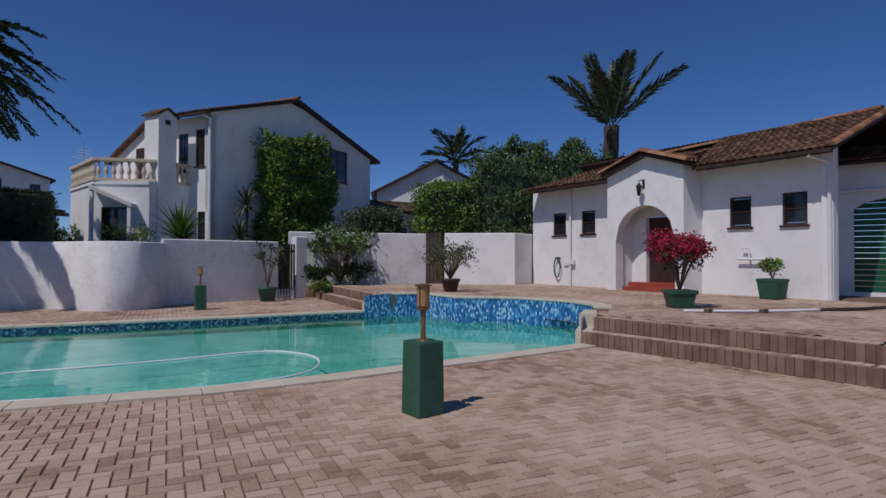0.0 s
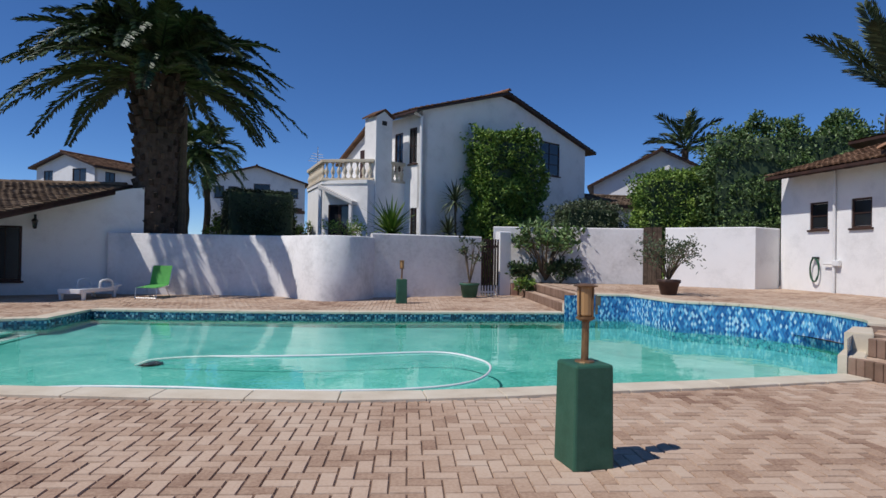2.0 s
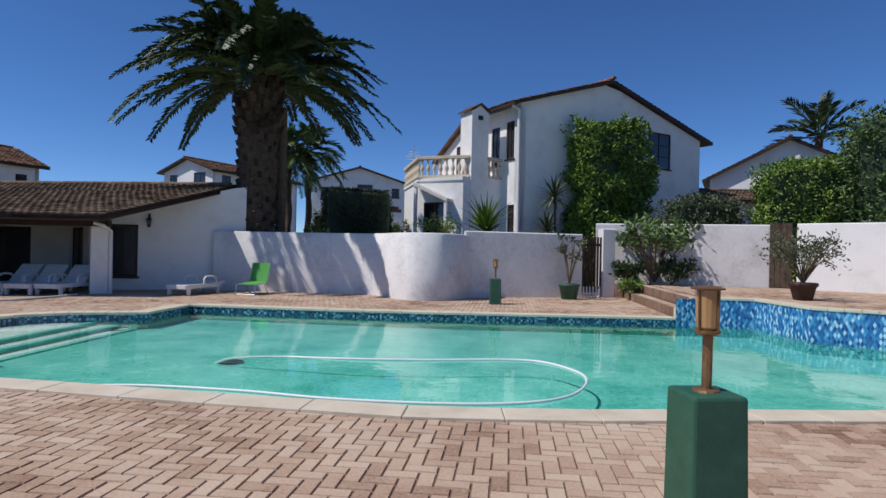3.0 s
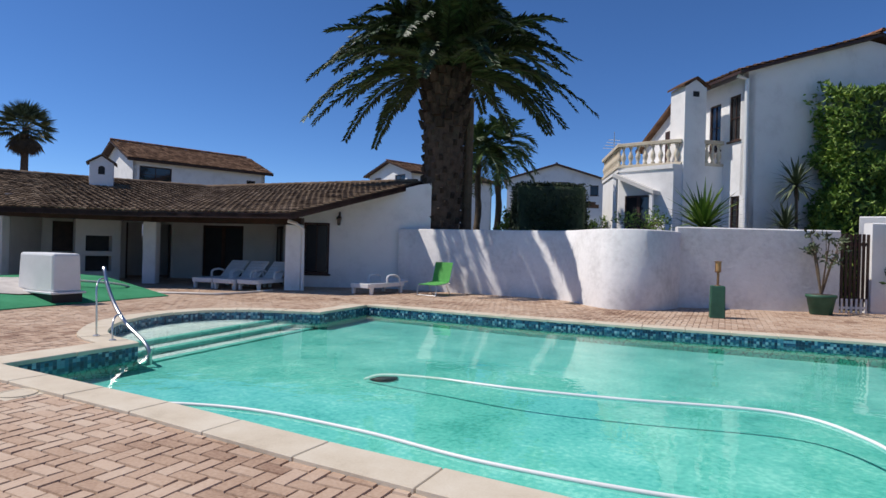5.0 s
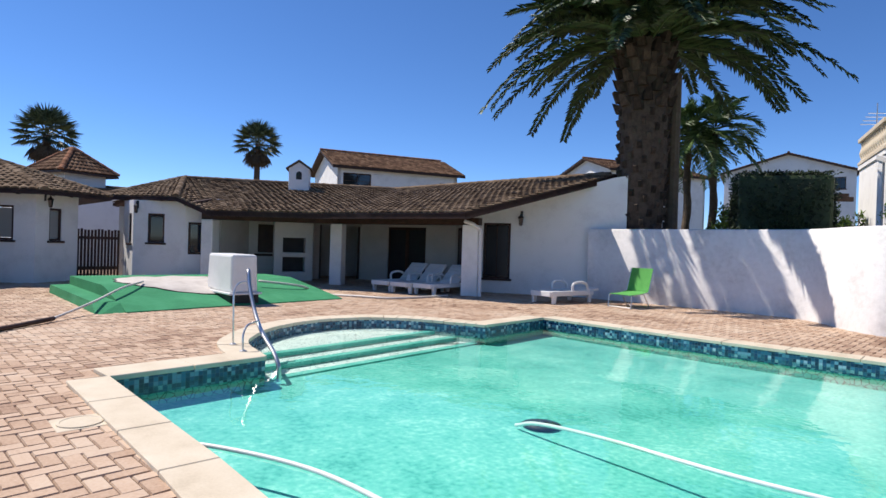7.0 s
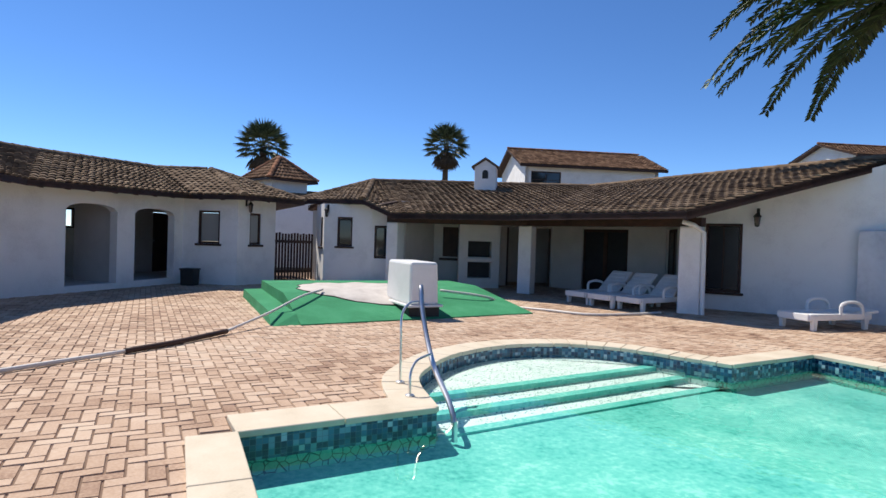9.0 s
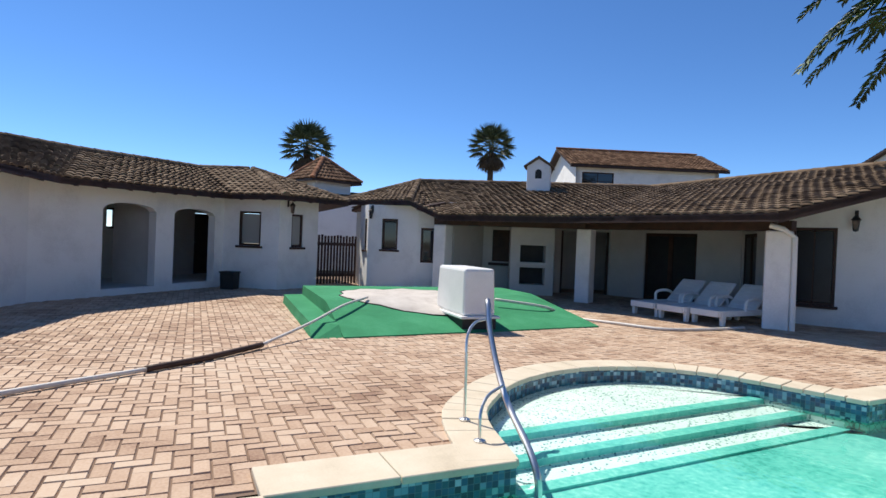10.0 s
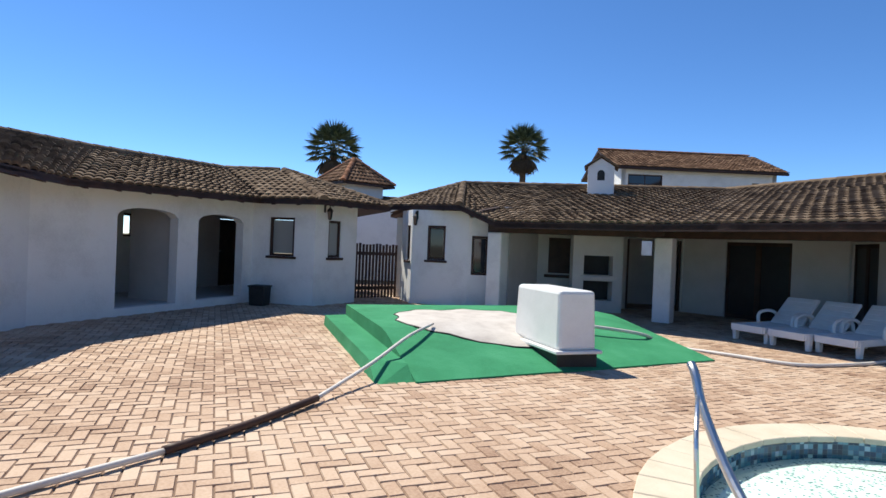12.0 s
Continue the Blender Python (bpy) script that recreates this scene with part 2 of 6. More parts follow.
RUST = material("rusty_brass", [(0.12, 0.06, 0.03), (0.26, 0.15, 0.07), (0.36, 0.24, 0.11)], 0.5, 6, 60, 0.3, metal=0.5)
LIME = material("green_sling_fabric", [(0.07, 0.30, 0.06), (0.11, 0.40, 0.09)], 0.8, 4, 120, 0.3)
HOSE = material("grey_hose", [(0.55, 0.52, 0.48), (0.68, 0.65, 0.60)], 0.5, 4, 60, 0.1)

# ---- building tools ----


def part(name, bm, mat, parent=None, label="", smooth=False):
    me = bpy.data.meshes.new(name)
    bm.normal_update()
    bm.to_mesh(me)
    bm.free()
    me.materials.append(mat)
    if smooth:
        me.polygons.foreach_set("use_smooth", [True] * len(me.polygons))
    ob = new(name, me)
    if parent is not None:
        ob.parent = parent
    return tagged(ob, label)


def thing(name, label, category, place=(0, 0, 0), turn=0.0, group="", kind=""):
    ob = new(name)
    ob.empty_display_size = 0.1
    ob.matrix_basis = pose(*place, 0, 0, turn)
    return tagged(ob, label, category, group, kind)


def box(bm, lo, hi, m=None, bevel=0.0, taper=0.0):
    """An axis-aligned box; taper shrinks the top by that share."""
    lo, hi = Vector(lo), Vector(hi)
    c = (lo + hi) / 2
    vs = []
    for z, k in ((lo.z, 1), (hi.z, 1 - taper)):
        for x, y in ((lo.x, lo.y), (hi.x, lo.y), (hi.x, hi.y), (lo.x, hi.y)):
            v = Vector((c.x + (x - c.x) * k, c.y + (y - c.y) * k, z))
            vs.append(bm.verts.new(m @ v if m else v))
    fs = [bm.faces.new([vs[i] for i in q]) for q in ((3, 2, 1, 0), (4, 5, 6, 7), (0, 1, 5, 4), (1, 2, 6, 5), (2, 3, 7, 6), (3, 0, 4, 7))]
    if bevel:
        bmesh.ops.bevel(bm, geom=list({e for f in fs for e in f.edges}), offset=bevel, segments=2, affect="EDGES", profile=0.5)
    return vs


def hexa(bm, pts):
    vs = [bm.verts.new(p) for p in pts]
    for q in ((3, 2, 1, 0), (4, 5, 6, 7), (0, 1, 5, 4), (1, 2, 6, 5), (2, 3, 7, 6), (3, 0, 4, 7)):
        bm.faces.new([vs[i] for i in q])


def prism(bm, poly, z0, z1):
    lo = [bm.verts.new((x, y, z0)) for x, y in poly]
    hi = [bm.verts.new((x, y, z1)) for x, y in poly]
    n = len(poly)
    bm.faces.new(hi)
    bm.faces.new(lo[::-1])
    for i in range(n):
        bm.faces.new((lo[i], lo[(i + 1) % n], hi[(i + 1) % n], hi[i]))


def tube(bm, path, radius, sides=8, cap=True):
    """A round bar along a path; radius is one number or one per point."""
    pts = [Vector(p) for p in path]
    rad = list(radius) if isinstance(radius, (list, tuple)) else [radius] * len(pts)
    rings, side = [], None
    for i, p in enumerate(pts):
        d = (pts[min(i + 1, len(pts) - 1)] - pts[max(i - 1, 0)]).normalized()
        ref = side if side is not None else (Vector((0, 0, 1)) if abs(d.z) < 0.9 else Vector((1, 0, 0)))
        if side is None:
            side = d.cross(ref).normalized()
        else:
            side = (side - d * side.dot(d)).normalized()
        up_ = side.cross(d)
        rings.append([bm.verts.new(p + rad[i] * (math.cos(a) * side + math.sin(a) * up_)) for a in (2 * math.pi * k / sides for k in range(sides))])
    for a, b in zip(rings, rings[1:]):
        for k in range(sides):
            bm.faces.new((a[k], a[(k + 1) % sides], b[(k + 1) % sides], b[k]))
    if cap:
        bm.faces.new(rings[0][::-1])
        bm.faces.new(rings[-1])


def lathe(bm, profile, sides=16, centre=(0, 0)):
    rings = []
    for r, z in profile:
        rings.append([bm.verts.new((centre[0] + r * math.cos(2 * math.pi * k / sides), centre[1] + r * math.sin(2 * math.pi * k / sides), z)) for k in range(sides)])
    for a, b in zip(rings, rings[1:]):
        for k in range(sides):
            bm.faces.new((a[k], a[(k + 1) % sides], b[(k + 1) % sides], b[k]))
    bm.faces.new(rings[0][::-1])
    bm.faces.new(rings[-1])


def smooth_path(pts, steps=6):
    """A Catmull-Rom line through the points."""
    p = [Vector(q) for q in pts]
    p = [2 * p[0] - p[1]] + p + [2 * p[-1] - p[-2]]
    out = []
    for i in range(1, len(p) - 2):
        for k in range(steps):
            t = k / steps
            out.append(0.5 * (2 * p[i] + (p[i + 1] - p[i - 1]) * t + (2 * p[i - 1] - 5 * p[i] + 4 * p[i + 1] - p[i + 2]) * t * t + (3 * p[i] - p[i - 1] - 3 * p[i + 1] + p[i + 2]) * t ** 3))
    return out + [p[-2]]


def wall_mesh(bm, p0, p1, thick, z0, top, openings=()):
    """A wall from p0 to p1 (its face), thick towards the left of that direction; top is a height or a function of the run.
    openings: (s0, s1, sill, head, rise); rise > 0 arches the head."""
    p0, p1 = Vector(p0), Vector(p1)
    length = (p1 - p0).length
    u = (p1 - p0) / length
    n = Vector((-u.y, u.x))
    tf = top if callable(top) else (lambda s: top)
    cuts = {0.0, length}
    if callable(top):
        cuts |= {length * k / 12 for k in range(13)}
    for s0, s1, _, _, rise in openings:
        cuts |= {s0, s1}
        if rise:
            cuts |= {s0 + (s1 - s0) * k / 14 for k in range(15)}
    cuts = sorted(c for c in cuts if -1e-6 <= c <= length + 1e-6)

    def head(o, s):
        s0, s1, _, hd, rise = o
        if not rise:
            return hd
        q = (s - (s0 + s1) / 2) / ((s1 - s0) / 2)
        return hd - rise + rise * math.sqrt(max(0.0, 1 - q * q))

    def slab(a, b, za, zb, ta, tb):
        q = [p0 + u * a, p0 + u * b, p0 + u * b + n * thick, p0 + u * a + n * thick]
        hexa(bm, [(q[0].x, q[0].y, za), (q[1].x, q[1].y, zb), (q[2].x, q[2].y, zb), (q[3].x, q[3].y, za),
                  (q[0].x, q[0].y, ta), (q[1].x, q[1].y, tb), (q[2].x, q[2].y, tb), (q[3].x, q[3].y, ta)])
    for a, b in zip(cuts, cuts[1:]):
        if b - a < 1e-5:
            continue
        mid = (a + b) / 2
        hole = [o for o in openings if o[0] - 1e-6 <= mid <= o[1] + 1e-6]
        za = zb = z0
        for o in sorted(hole, key=lambda o: o[2]):
            if o[2] > za + 1e-4:
                slab(a, b, za, zb, o[2], o[2])
            za, zb = head(o, a), head(o, b)
        slab(a, b, za, zb, tf(a), tf(b))
    bmesh.ops.remove_doubles(bm, verts=bm.verts, dist=1e-4)
    return p0, u, n


def plane_at(p0, p1):
    """The frame of a wall: x along it, y into it, z up, from p0."""
    a = math.degrees(math.atan2(p1[1] - p0[1], p1[0] - p0[0]))
    return pose(p0[0], p0[1], 0, 0, 0, a)


def roof_tiles(bm, e0, e1, r1, r0, width=0.2, course=0.3, roll=0.032):
    """Curved tiles in courses over the patch from the eave e0-e1 up to the ridge r0-r1."""
    e0, e1, r1, r0 = (Vector(v) for v in (e0, e1, r1, r0))
    rise = max((r0 - e0).length, (r1 - e1).length)
    rows = max(2, round(rise / course))
    across = 5
    for j in range(rows):
        v0, v1 = j / rows, min(1.0, (j + 1.12) / rows)
        a0, a1 = e0.lerp(r0, v0), e1.lerp(r1, v0)
        b0, b1 = e0.lerp(r0, v1), e1.lerp(r1, v1)
        wide = (a1 - a0).length
        n = max(1, round(wide / width))
        up_ = (a1 - a0).cross(b0 - a0)
        if up_.length < 1e-6:
            up_ = (a1 - a0).cross(b1 - a1)
        up_.normalize()
        if up_.z < 0:
            up_ = -up_
        for i in range(n):
            low, high, lip = [], [], []
            jit = random.uniform(-0.008, 0.008)
            for k in range(across + 1):
                f = (i + k / across) / n
                w = math.sin(math.pi * k / across)
                lift = roll * (w ** 0.7 if w > 0 else 0)
                p = a0.lerp(a1, f) + up_ * (lift + 0.035 + jit)
                low.append(bm.verts.new(p))
                lip.append(bm.verts.new(a0.lerp(a1, f) + up_ * (lift + jit - 0.01)))
                high.append(bm.verts.new(b0.lerp(b1, f) + up_ * (lift * 0.9)))
            for k in range(across):
                bm.faces.new((low[k], low[k + 1], high[k + 1], high[k]))
                bm.faces.new((lip[k], lip[k + 1], low[k + 1], low[k]))


def roof_slab(bm, e0, e1, r1, r0, thick=0.09, cells=10):
    """The boarded deck under the tiles, following the same patch."""
    e0, e1, r1, r0 = (Vector(v) for v in (e0, e1, r1, r0))
    tops, lows = [], []
    for j in range(cells + 1):
        a, b = e0.lerp(r0, j / cells), e1.lerp(r1, j / cells)
        row = [a.lerp(b, i / cells) - Vector((0, 0, 0.03)) for i in range(cells + 1)]
        tops.append([bm.verts.new(v) for v in row])
        lows.append([bm.verts.new(v - Vector((0, 0, thick))) for v in row])
    for j in range(cells):
        for i in range(cells):
            bm.faces.new((tops[j][i], tops[j][i + 1], tops[j + 1][i + 1], tops[j + 1][i]))
            bm.faces.new((lows[j][i], lows[j + 1][i], lows[j + 1][i + 1], lows[j][i + 1]))
    for i in range(cells):
        bm.faces.new((lows[0][i], lows[0][i + 1], tops[0][i + 1], tops[0][i]))
        bm.faces.new((tops[cells][i], tops[cells][i + 1], lows[cells][i + 1], lows[cells][i]))
        bm.faces.new((tops[i][0], tops[i + 1][0], lows[i + 1][0], lows[i][0]))
        bm.faces.new((lows[i][cells], lows[i + 1][cells], tops[i + 1][cells], tops[i][cells]))


def caps(bm, p, q, radius=0.11, step=0.36):
    """Half-round ridge caps, each overlapping the next, from p to q."""
    p, q = Vector(p), Vector(q)
    d = q - p
    n = max(1, round(d.length / step))
    d.normalize()
    side = d.cross(Vector((0, 0, 1))).normalized()
    up_ = side.cross(d)
    for i in range(n):
        a = p + d * (i * step * 0.98)
        b = a + d * (step * 1.06)
        ra, rb = radius * 1.08, radius * 0.95
        ring0, ring1 = [], []
        for k in range(7):
            w = math.pi * k / 6
            ring0.append(bm.verts.new(a + side * math.cos(w) * ra + up_ * (math.sin(w) * ra * 0.9)))
            ring1.append(bm.verts.new(b + side * math.cos(w) * rb + up_ * (math.sin(w) * rb * 0.9)))
        for k in range(6):
            bm.faces.new((ring0[k], ring0[k + 1], ring1[k + 1], ring1[k]))
        bm.faces.new(ring0)


def single_tiles(parent, patch, mat, width=0.2, course=0.3, roll=0.032):
    """The tiles of one patch as pieces of their own on one shared mesh."""
    e0, e1, r1, r0 = (Vector(v) for v in patch)
    rows = max(2, round(max((r0 - e0).length, (r1 - e1).length) / course))
    mesh = None
    for j in range(rows):
        a0, a1, b0, b1 = e0.lerp(r0, j / rows), e1.lerp(r1, j / rows), e0.lerp(r0, (j + 1.12) / rows), e1.lerp(r1, (j + 1.12) / rows)
        n = max(1, round((a1 - a0).length / width))
        for i in range(n):
            p, q = a0.lerp(a1, i / n), a0.lerp(a1, (i + 1) / n)
            t = b0.lerp(b1, (i + 0.5) / n)
            c = (p + q) / 2
            x, y = (q - p), (t - c)
            z = x.cross(y).normalized()
            if z.z < 0:
                z = -z
            if mesh is None:
                vs, fs = [], []
                for k in range(6):
                    f = k / 5
                    w = math.sin(math.pi * f)
                    lift = (roll * w ** 0.7 if w > 0 else 0)
                    vs += [(f - 0.5, 0, lift - 0.01), (f - 0.5, 0, lift + 0.035), (f - 0.5, 1, lift * 0.9)]
                for k in range(5):
                    o = 3 * k
                    fs += [(o, o + 3, o + 4, o + 1), (o + 1, o + 4, o + 5, o + 2)]
                mesh = bpy.data.meshes.new("roof_tile")
                mesh.from_pydata(vs, [], fs)
                mesh.materials.append(mat)
            ob = new("roof_tile", mesh)
            ob.parent = parent
            m = Matrix((x, y, z)).transposed().to_4x4()
            m.translation = c + z * random.uniform(-0.008, 0.008)
            ob.matrix_basis = m


def roof(parent, patches, mat, ridges=(), slab_mat=None, singles=()):
    bm, bs = bmesh.new(), bmesh.new()
    for i, pt in enumerate(patches):
        if i in singles:
            single_tiles(parent, pt, ROOF_ONE)
        else:
            roof_tiles(bm, *pt)
        roof_slab(bs, *pt)
        part("roof_deck", bs, slab_mat or WOOD, parent)
        bs = bmesh.new()
    ob = part("roof_tiles", bm, mat, parent)
    ob["kind"] = "stuff"
    if ridges:
        bc = bmesh.new()
        for p, q in ridges:
            caps(bc, p, q)
        part("ridge_capping", bc, ROOF_CAP if mat is ROOF_RED else mat, parent)["kind"] = "stuff"


def fascia(parent, p, q, drop=0.16, thick=0.04, rafters=0.0, inward=None, mat=None):
    """A board under an eave and, where wanted, the rafter ends behind it."""
    p, q = Vector(p), Vector(q)
    bm = bmesh.new()
    d = (q - p).normalized()
    n = Vector((-d.y, d.x, 0)).normalized() * thick
    dz = Vector((0, 0, drop))
    hexa(bm, [p - dz, q - dz, q - dz + n, p - dz + n, p, q, q + n, p + n])
    part("fascia", bm, mat or WOOD, parent)
    if rafters and inward:
        w = Vector(inward)
        count = int((q - p).length / rafters)
        for i in range(count):
            a = p + d * (rafters * (i + 0.5)) - Vector((0, 0, 0.05))
            bm = bmesh.new()
            s = d * 0.035
            h = Vector((0, 0, 0.09))
            b = a + w
            hexa(bm, [a - s - h, a + s - h, b + s - h, b - s - h, a - s, a + s, b + s, b - s])
            part("rafter", bm, mat or WOOD, parent)


def window(name, m, w, sill, head, parent_kind="structure", bars=(1, 1), depth=0.12, frame_mat=None, glass=None, sill_out=0.06, lean=0.0):
    """A framed window in a wall: m is the wall's frame moved to the opening's left side."""
    fm = frame_mat or WOOD
    win = thing(name, "", "")
    win.matrix_basis = m
    h = head - sill
    t = 0.055
    bm = bmesh.new()
    for lo, hi in (((0, 0, sill), (t, 0.07, head)), ((w - t, 0, sill), (w, 0.07, head)), ((t, 0, sill), (w - t, 0.07, sill + t)), ((t, 0, head - t), (w - t, 0.07, head))):
        box(bm, lo, hi, Matrix.Translation((0, depth - 0.09, 0)))
    part("window_frame", bm, fm, win)
    nx, nz = bars
    for i in range(nx):
        for k in range(nz):
            bm = bmesh.new()
            x0, x1 = t + (w - 2 * t) * i / nx, t + (w - 2 * t) * (i + 1) / nx
            z0, z1 = sill + t + (h - 2 * t) * k / nz, sill + t + (h - 2 * t) * (k + 1) / nz
            box(bm, (x0 + 0.012, depth - 0.06, z0 + 0.012), (x1 - 0.012, depth - 0.05, z1 - 0.012))
            part("pane", bm, glass or GLASS, win)
    bm = bmesh.new()
    for i in range(1, nx):
        x = t + (w - 2 * t) * i / nx
        box(bm, (x - 0.014, depth - 0.085, sill + t), (x + 0.014, depth - 0.03, head - t))
    for k in range(1, nz):
        z = sill + t + (h - 2 * t) * k / nz
        box(bm, (t, depth - 0.083, z - 0.014), (w - t, depth - 0.032, z + 0.014))
    if bm.verts:
        part("glazing_bars", bm, fm, win)
    else:
        bm.free()
    if sill_out:
        bm = bmesh.new()
        box(bm, (-0.06, -sill_out, sill - 0.06), (w + 0.06, depth - 0.02, sill - 0.002), bevel=0.008)
        part("window_sill", bm, fm, win)
    return win

# ---- the plan ----
H = 0.46          # the upper terrace above the pool court
WATER_Z = -0.12
NEAR = [(-5.2, 6.92), (-2.56, 6.8), (-0.85, 6.66), (0.9, 6.57), (1.72, 6.64), (2.5, 6.74), (3.86, 7.0), (5.04, 7.2), (7.05, 7.62)]
RIGHT = [(7.05, 7.62), (8.0, 8.6), (8.9, 9.5), (9.2, 10.4), (9.2, 11.2), (8.75, 12.35), (8.15, 12.9), (7.45, 13.25), (7.2, 15.2), (6.4, 15.3), (5.5, 15.1)]
FAR = [(5.5, 15.1), (3.1, 14.9), (0.2, 14.62), (-2.4, 14.54), (-5.72, 14.6)]
LEFT = [(-5.72, 14.6), (-5.62, 12.8), (-6.15, 12.6), (-6.75, 12.36), (-7.3, 11.95), (-7.6, 11.3), (-7.58, 10.5), (-7.2, 9.68), (-6.6, 9.06), (-6.1, 8.76), (-5.25, 8.55), (-5.2, 6.92)]
ROMAN = [(p.x, p.y) for p in smooth_path([(x, y, 0) for x, y in LEFT[1:-1]], 3)]
BOW = [(p.x, p.y) for p in smooth_path([(x, y, 0) for x, y in RIGHT[:8]], 3)]
LOW_EDGE = FAR + ROMAN + NEAR
POOL = NEAR[:-1] + BOW + RIGHT[8:-1] + FAR[:-1] + [LEFT[0]] + ROMAN


def offset(pts, d, closed=False):
    """The line moved d metres to its right."""
    out, n = [], len(pts)
    for i, p in enumerate(pts):
        p = Vector(p)
        a = Vector(pts[i - 1]) if i or closed else p
        b = Vector(pts[(i + 1) % n]) if i < n - 1 or closed else p
        d1 = (p - a).normalized() if (p - a).length > 1e-6 else (b - p).normalized()
        d2 = (b - p).normalized() if (b - p).length > 1e-6 else d1
        n1, n2 = Vector((d1.y, -d1.x)), Vector((d2.y, -d2.x))
        m = n1 + n2
        m = m / max(0.35, m.length_squared) * 2
        q = p + m * d
        out.append((q.x, q.y))
    return out


def inside(x, y, poly):
    hit, j = False, len(poly) - 1
    for i in range(len(poly)):
        (xi, yi), (xj, yj) = poly[i], poly[j]
        if (yi > y) != (yj > y) and x < (xj - xi) * (y - yi) / (yj - yi) + xi:
            hit = not hit
        j = i
    return hit


def sheet_with_hole(bm, outer, holes, z):
    edges = []
    for loop in (outer, *holes):
        vs = [bm.verts.new((x, y, z)) for x, y in loop]
        edges += [bm.edges.new((vs[i], vs[(i + 1) % len(vs)])) for i in range(len(vs))]
    bmesh.ops.triangle_fill(bm, use_beauty=True, use_dissolve=False, edges=edges)
    for f in bm.faces:
        f.normal_update()
        if f.normal.z < 0:
            f.normal_flip()


def ribbon(bm, pts, z0, z1, thick, round_top=0.03):
    """A free-standing wall along a line, thick to its left, with softened top edges."""
    back = offset(pts, -thick)
    fi, bi = offset(pts, -round_top), offset(pts, -thick + round_top)
    prof = []
    for i in range(len(pts)):
        prof.append([bm.verts.new((*q, z)) for q, z in ((pts[i], z0), (pts[i], z1 - round_top), (fi[i], z1), (bi[i], z1), (back[i], z1 - round_top), (back[i], z0))])
    for a, b in zip(prof, prof[1:]):
        for k in range(5):
            bm.faces.new((a[k], b[k], b[k + 1], a[k + 1]))
    bm.faces.new(prof[0][::-1])
    bm.faces.new(prof[-1])


def skirt(bm, pts, z0, z1, inward=False):
    """A vertical strip along a line with UVs in metres."""
    uvl = bm.loops.layers.uv.verify()
    run = 0.0
    for p, q in zip(pts, pts[1:]):
        d = (Vector(q) - Vector(p)).length
        vs = [bm.verts.new((*p, z0)), bm.verts.new((*q, z0)), bm.verts.new((*q, z1)), bm.verts.new((*p, z1))]
        f = bm.faces.new(vs)
        for l, uv in zip(f.loops, ((run, z0), (run + d, z0), (run + d, z1), (run, z1))):
            l[uvl].uv = uv
        run += d


# ---- ground ----
pool_hole = offset(POOL, 0.12, True)
bm = bmesh.new()
sheet_with_hole(bm, [(-900, -900), (900, -900), (900, 900), (-900, 900)], [pool_hole], -0.05)
tagged(part("ground", bm, GRASS), "dry open ground beyond the courtyard", "ground", kind="structure")
bm = bmesh.new()
sheet_with_hole(bm, [(-26, -10), (9.2, -10), (9.2, 21.9), (-26, 21.9)], [pool_hole], -0.012)
pavement = tagged(part("pavement", bm, MORTAR), "brown clay pavers laid in herringbone round the pool", "paving", kind="structure")

# upper terrace with brick steps down to the court
STEP_LINE = [(7.05, 7.62), (7.6, 5.3), (8.0, 3.5), (9.2, -1.3), (11.0, -8.0)]
TREAD = 0.34
edge = offset(STEP_LINE, -TREAD - 0.1)
edge[0] = (7.75, 8.25)
terrace_poly = [edge[i] for i in range(len(edge) - 1, -1, -1)] + offset(BOW, 0.03)[3:] + [(7.24, 15.26), (6.45, 15.4), (6.3, 15.5), (6.3, 22.0), (6.3, 26), (30, 26), (30, -8)]
bm = bmesh.new()
prism(bm, terrace_poly, -0.04, H - 0.012)
bmesh.ops.recalc_face_normals(bm, faces=bm.faces)
terrace = tagged(part("terrace", bm, MORTAR), "raised terrace paved with brown clay pavers", "terrace", kind="structure")

# ---- pool ----
pool = thing("swimming_pool", "swimming pool of turquoise water with cream coping and blue mosaic", "pool", kind="structure")
bm = bmesh.new()
skirt(bm, LOW_EDGE + [], -0.2, 0.0)
part("mosaic_band", bm, BAND, pool, "blue glazed mosaic tile band")
bm = bmesh.new()
skirt(bm, BOW + RIGHT[8:], -0.2, H)
part("mosaic_mural", bm, MURAL, pool, "blue and white wave mosaic")
bm = bmesh.new()
low = offset(POOL, 0.004, True)
skirt(bm, low + [low[0]], -1.7, -0.19)
part("basin_wall", bm, SHARDS, pool)
bm = bmesh.new()
vs = [bm.verts.new((x, y, -0.32 - 0.006 * (x + 5))) for x, y in low]
bmesh.ops.triangulate(bm, faces=[bm.faces.new(vs)])
part("basin_floor", bm, PLASTER, pool)
chord = [(-5.3, 8.55), (-5.66, 12.75)]


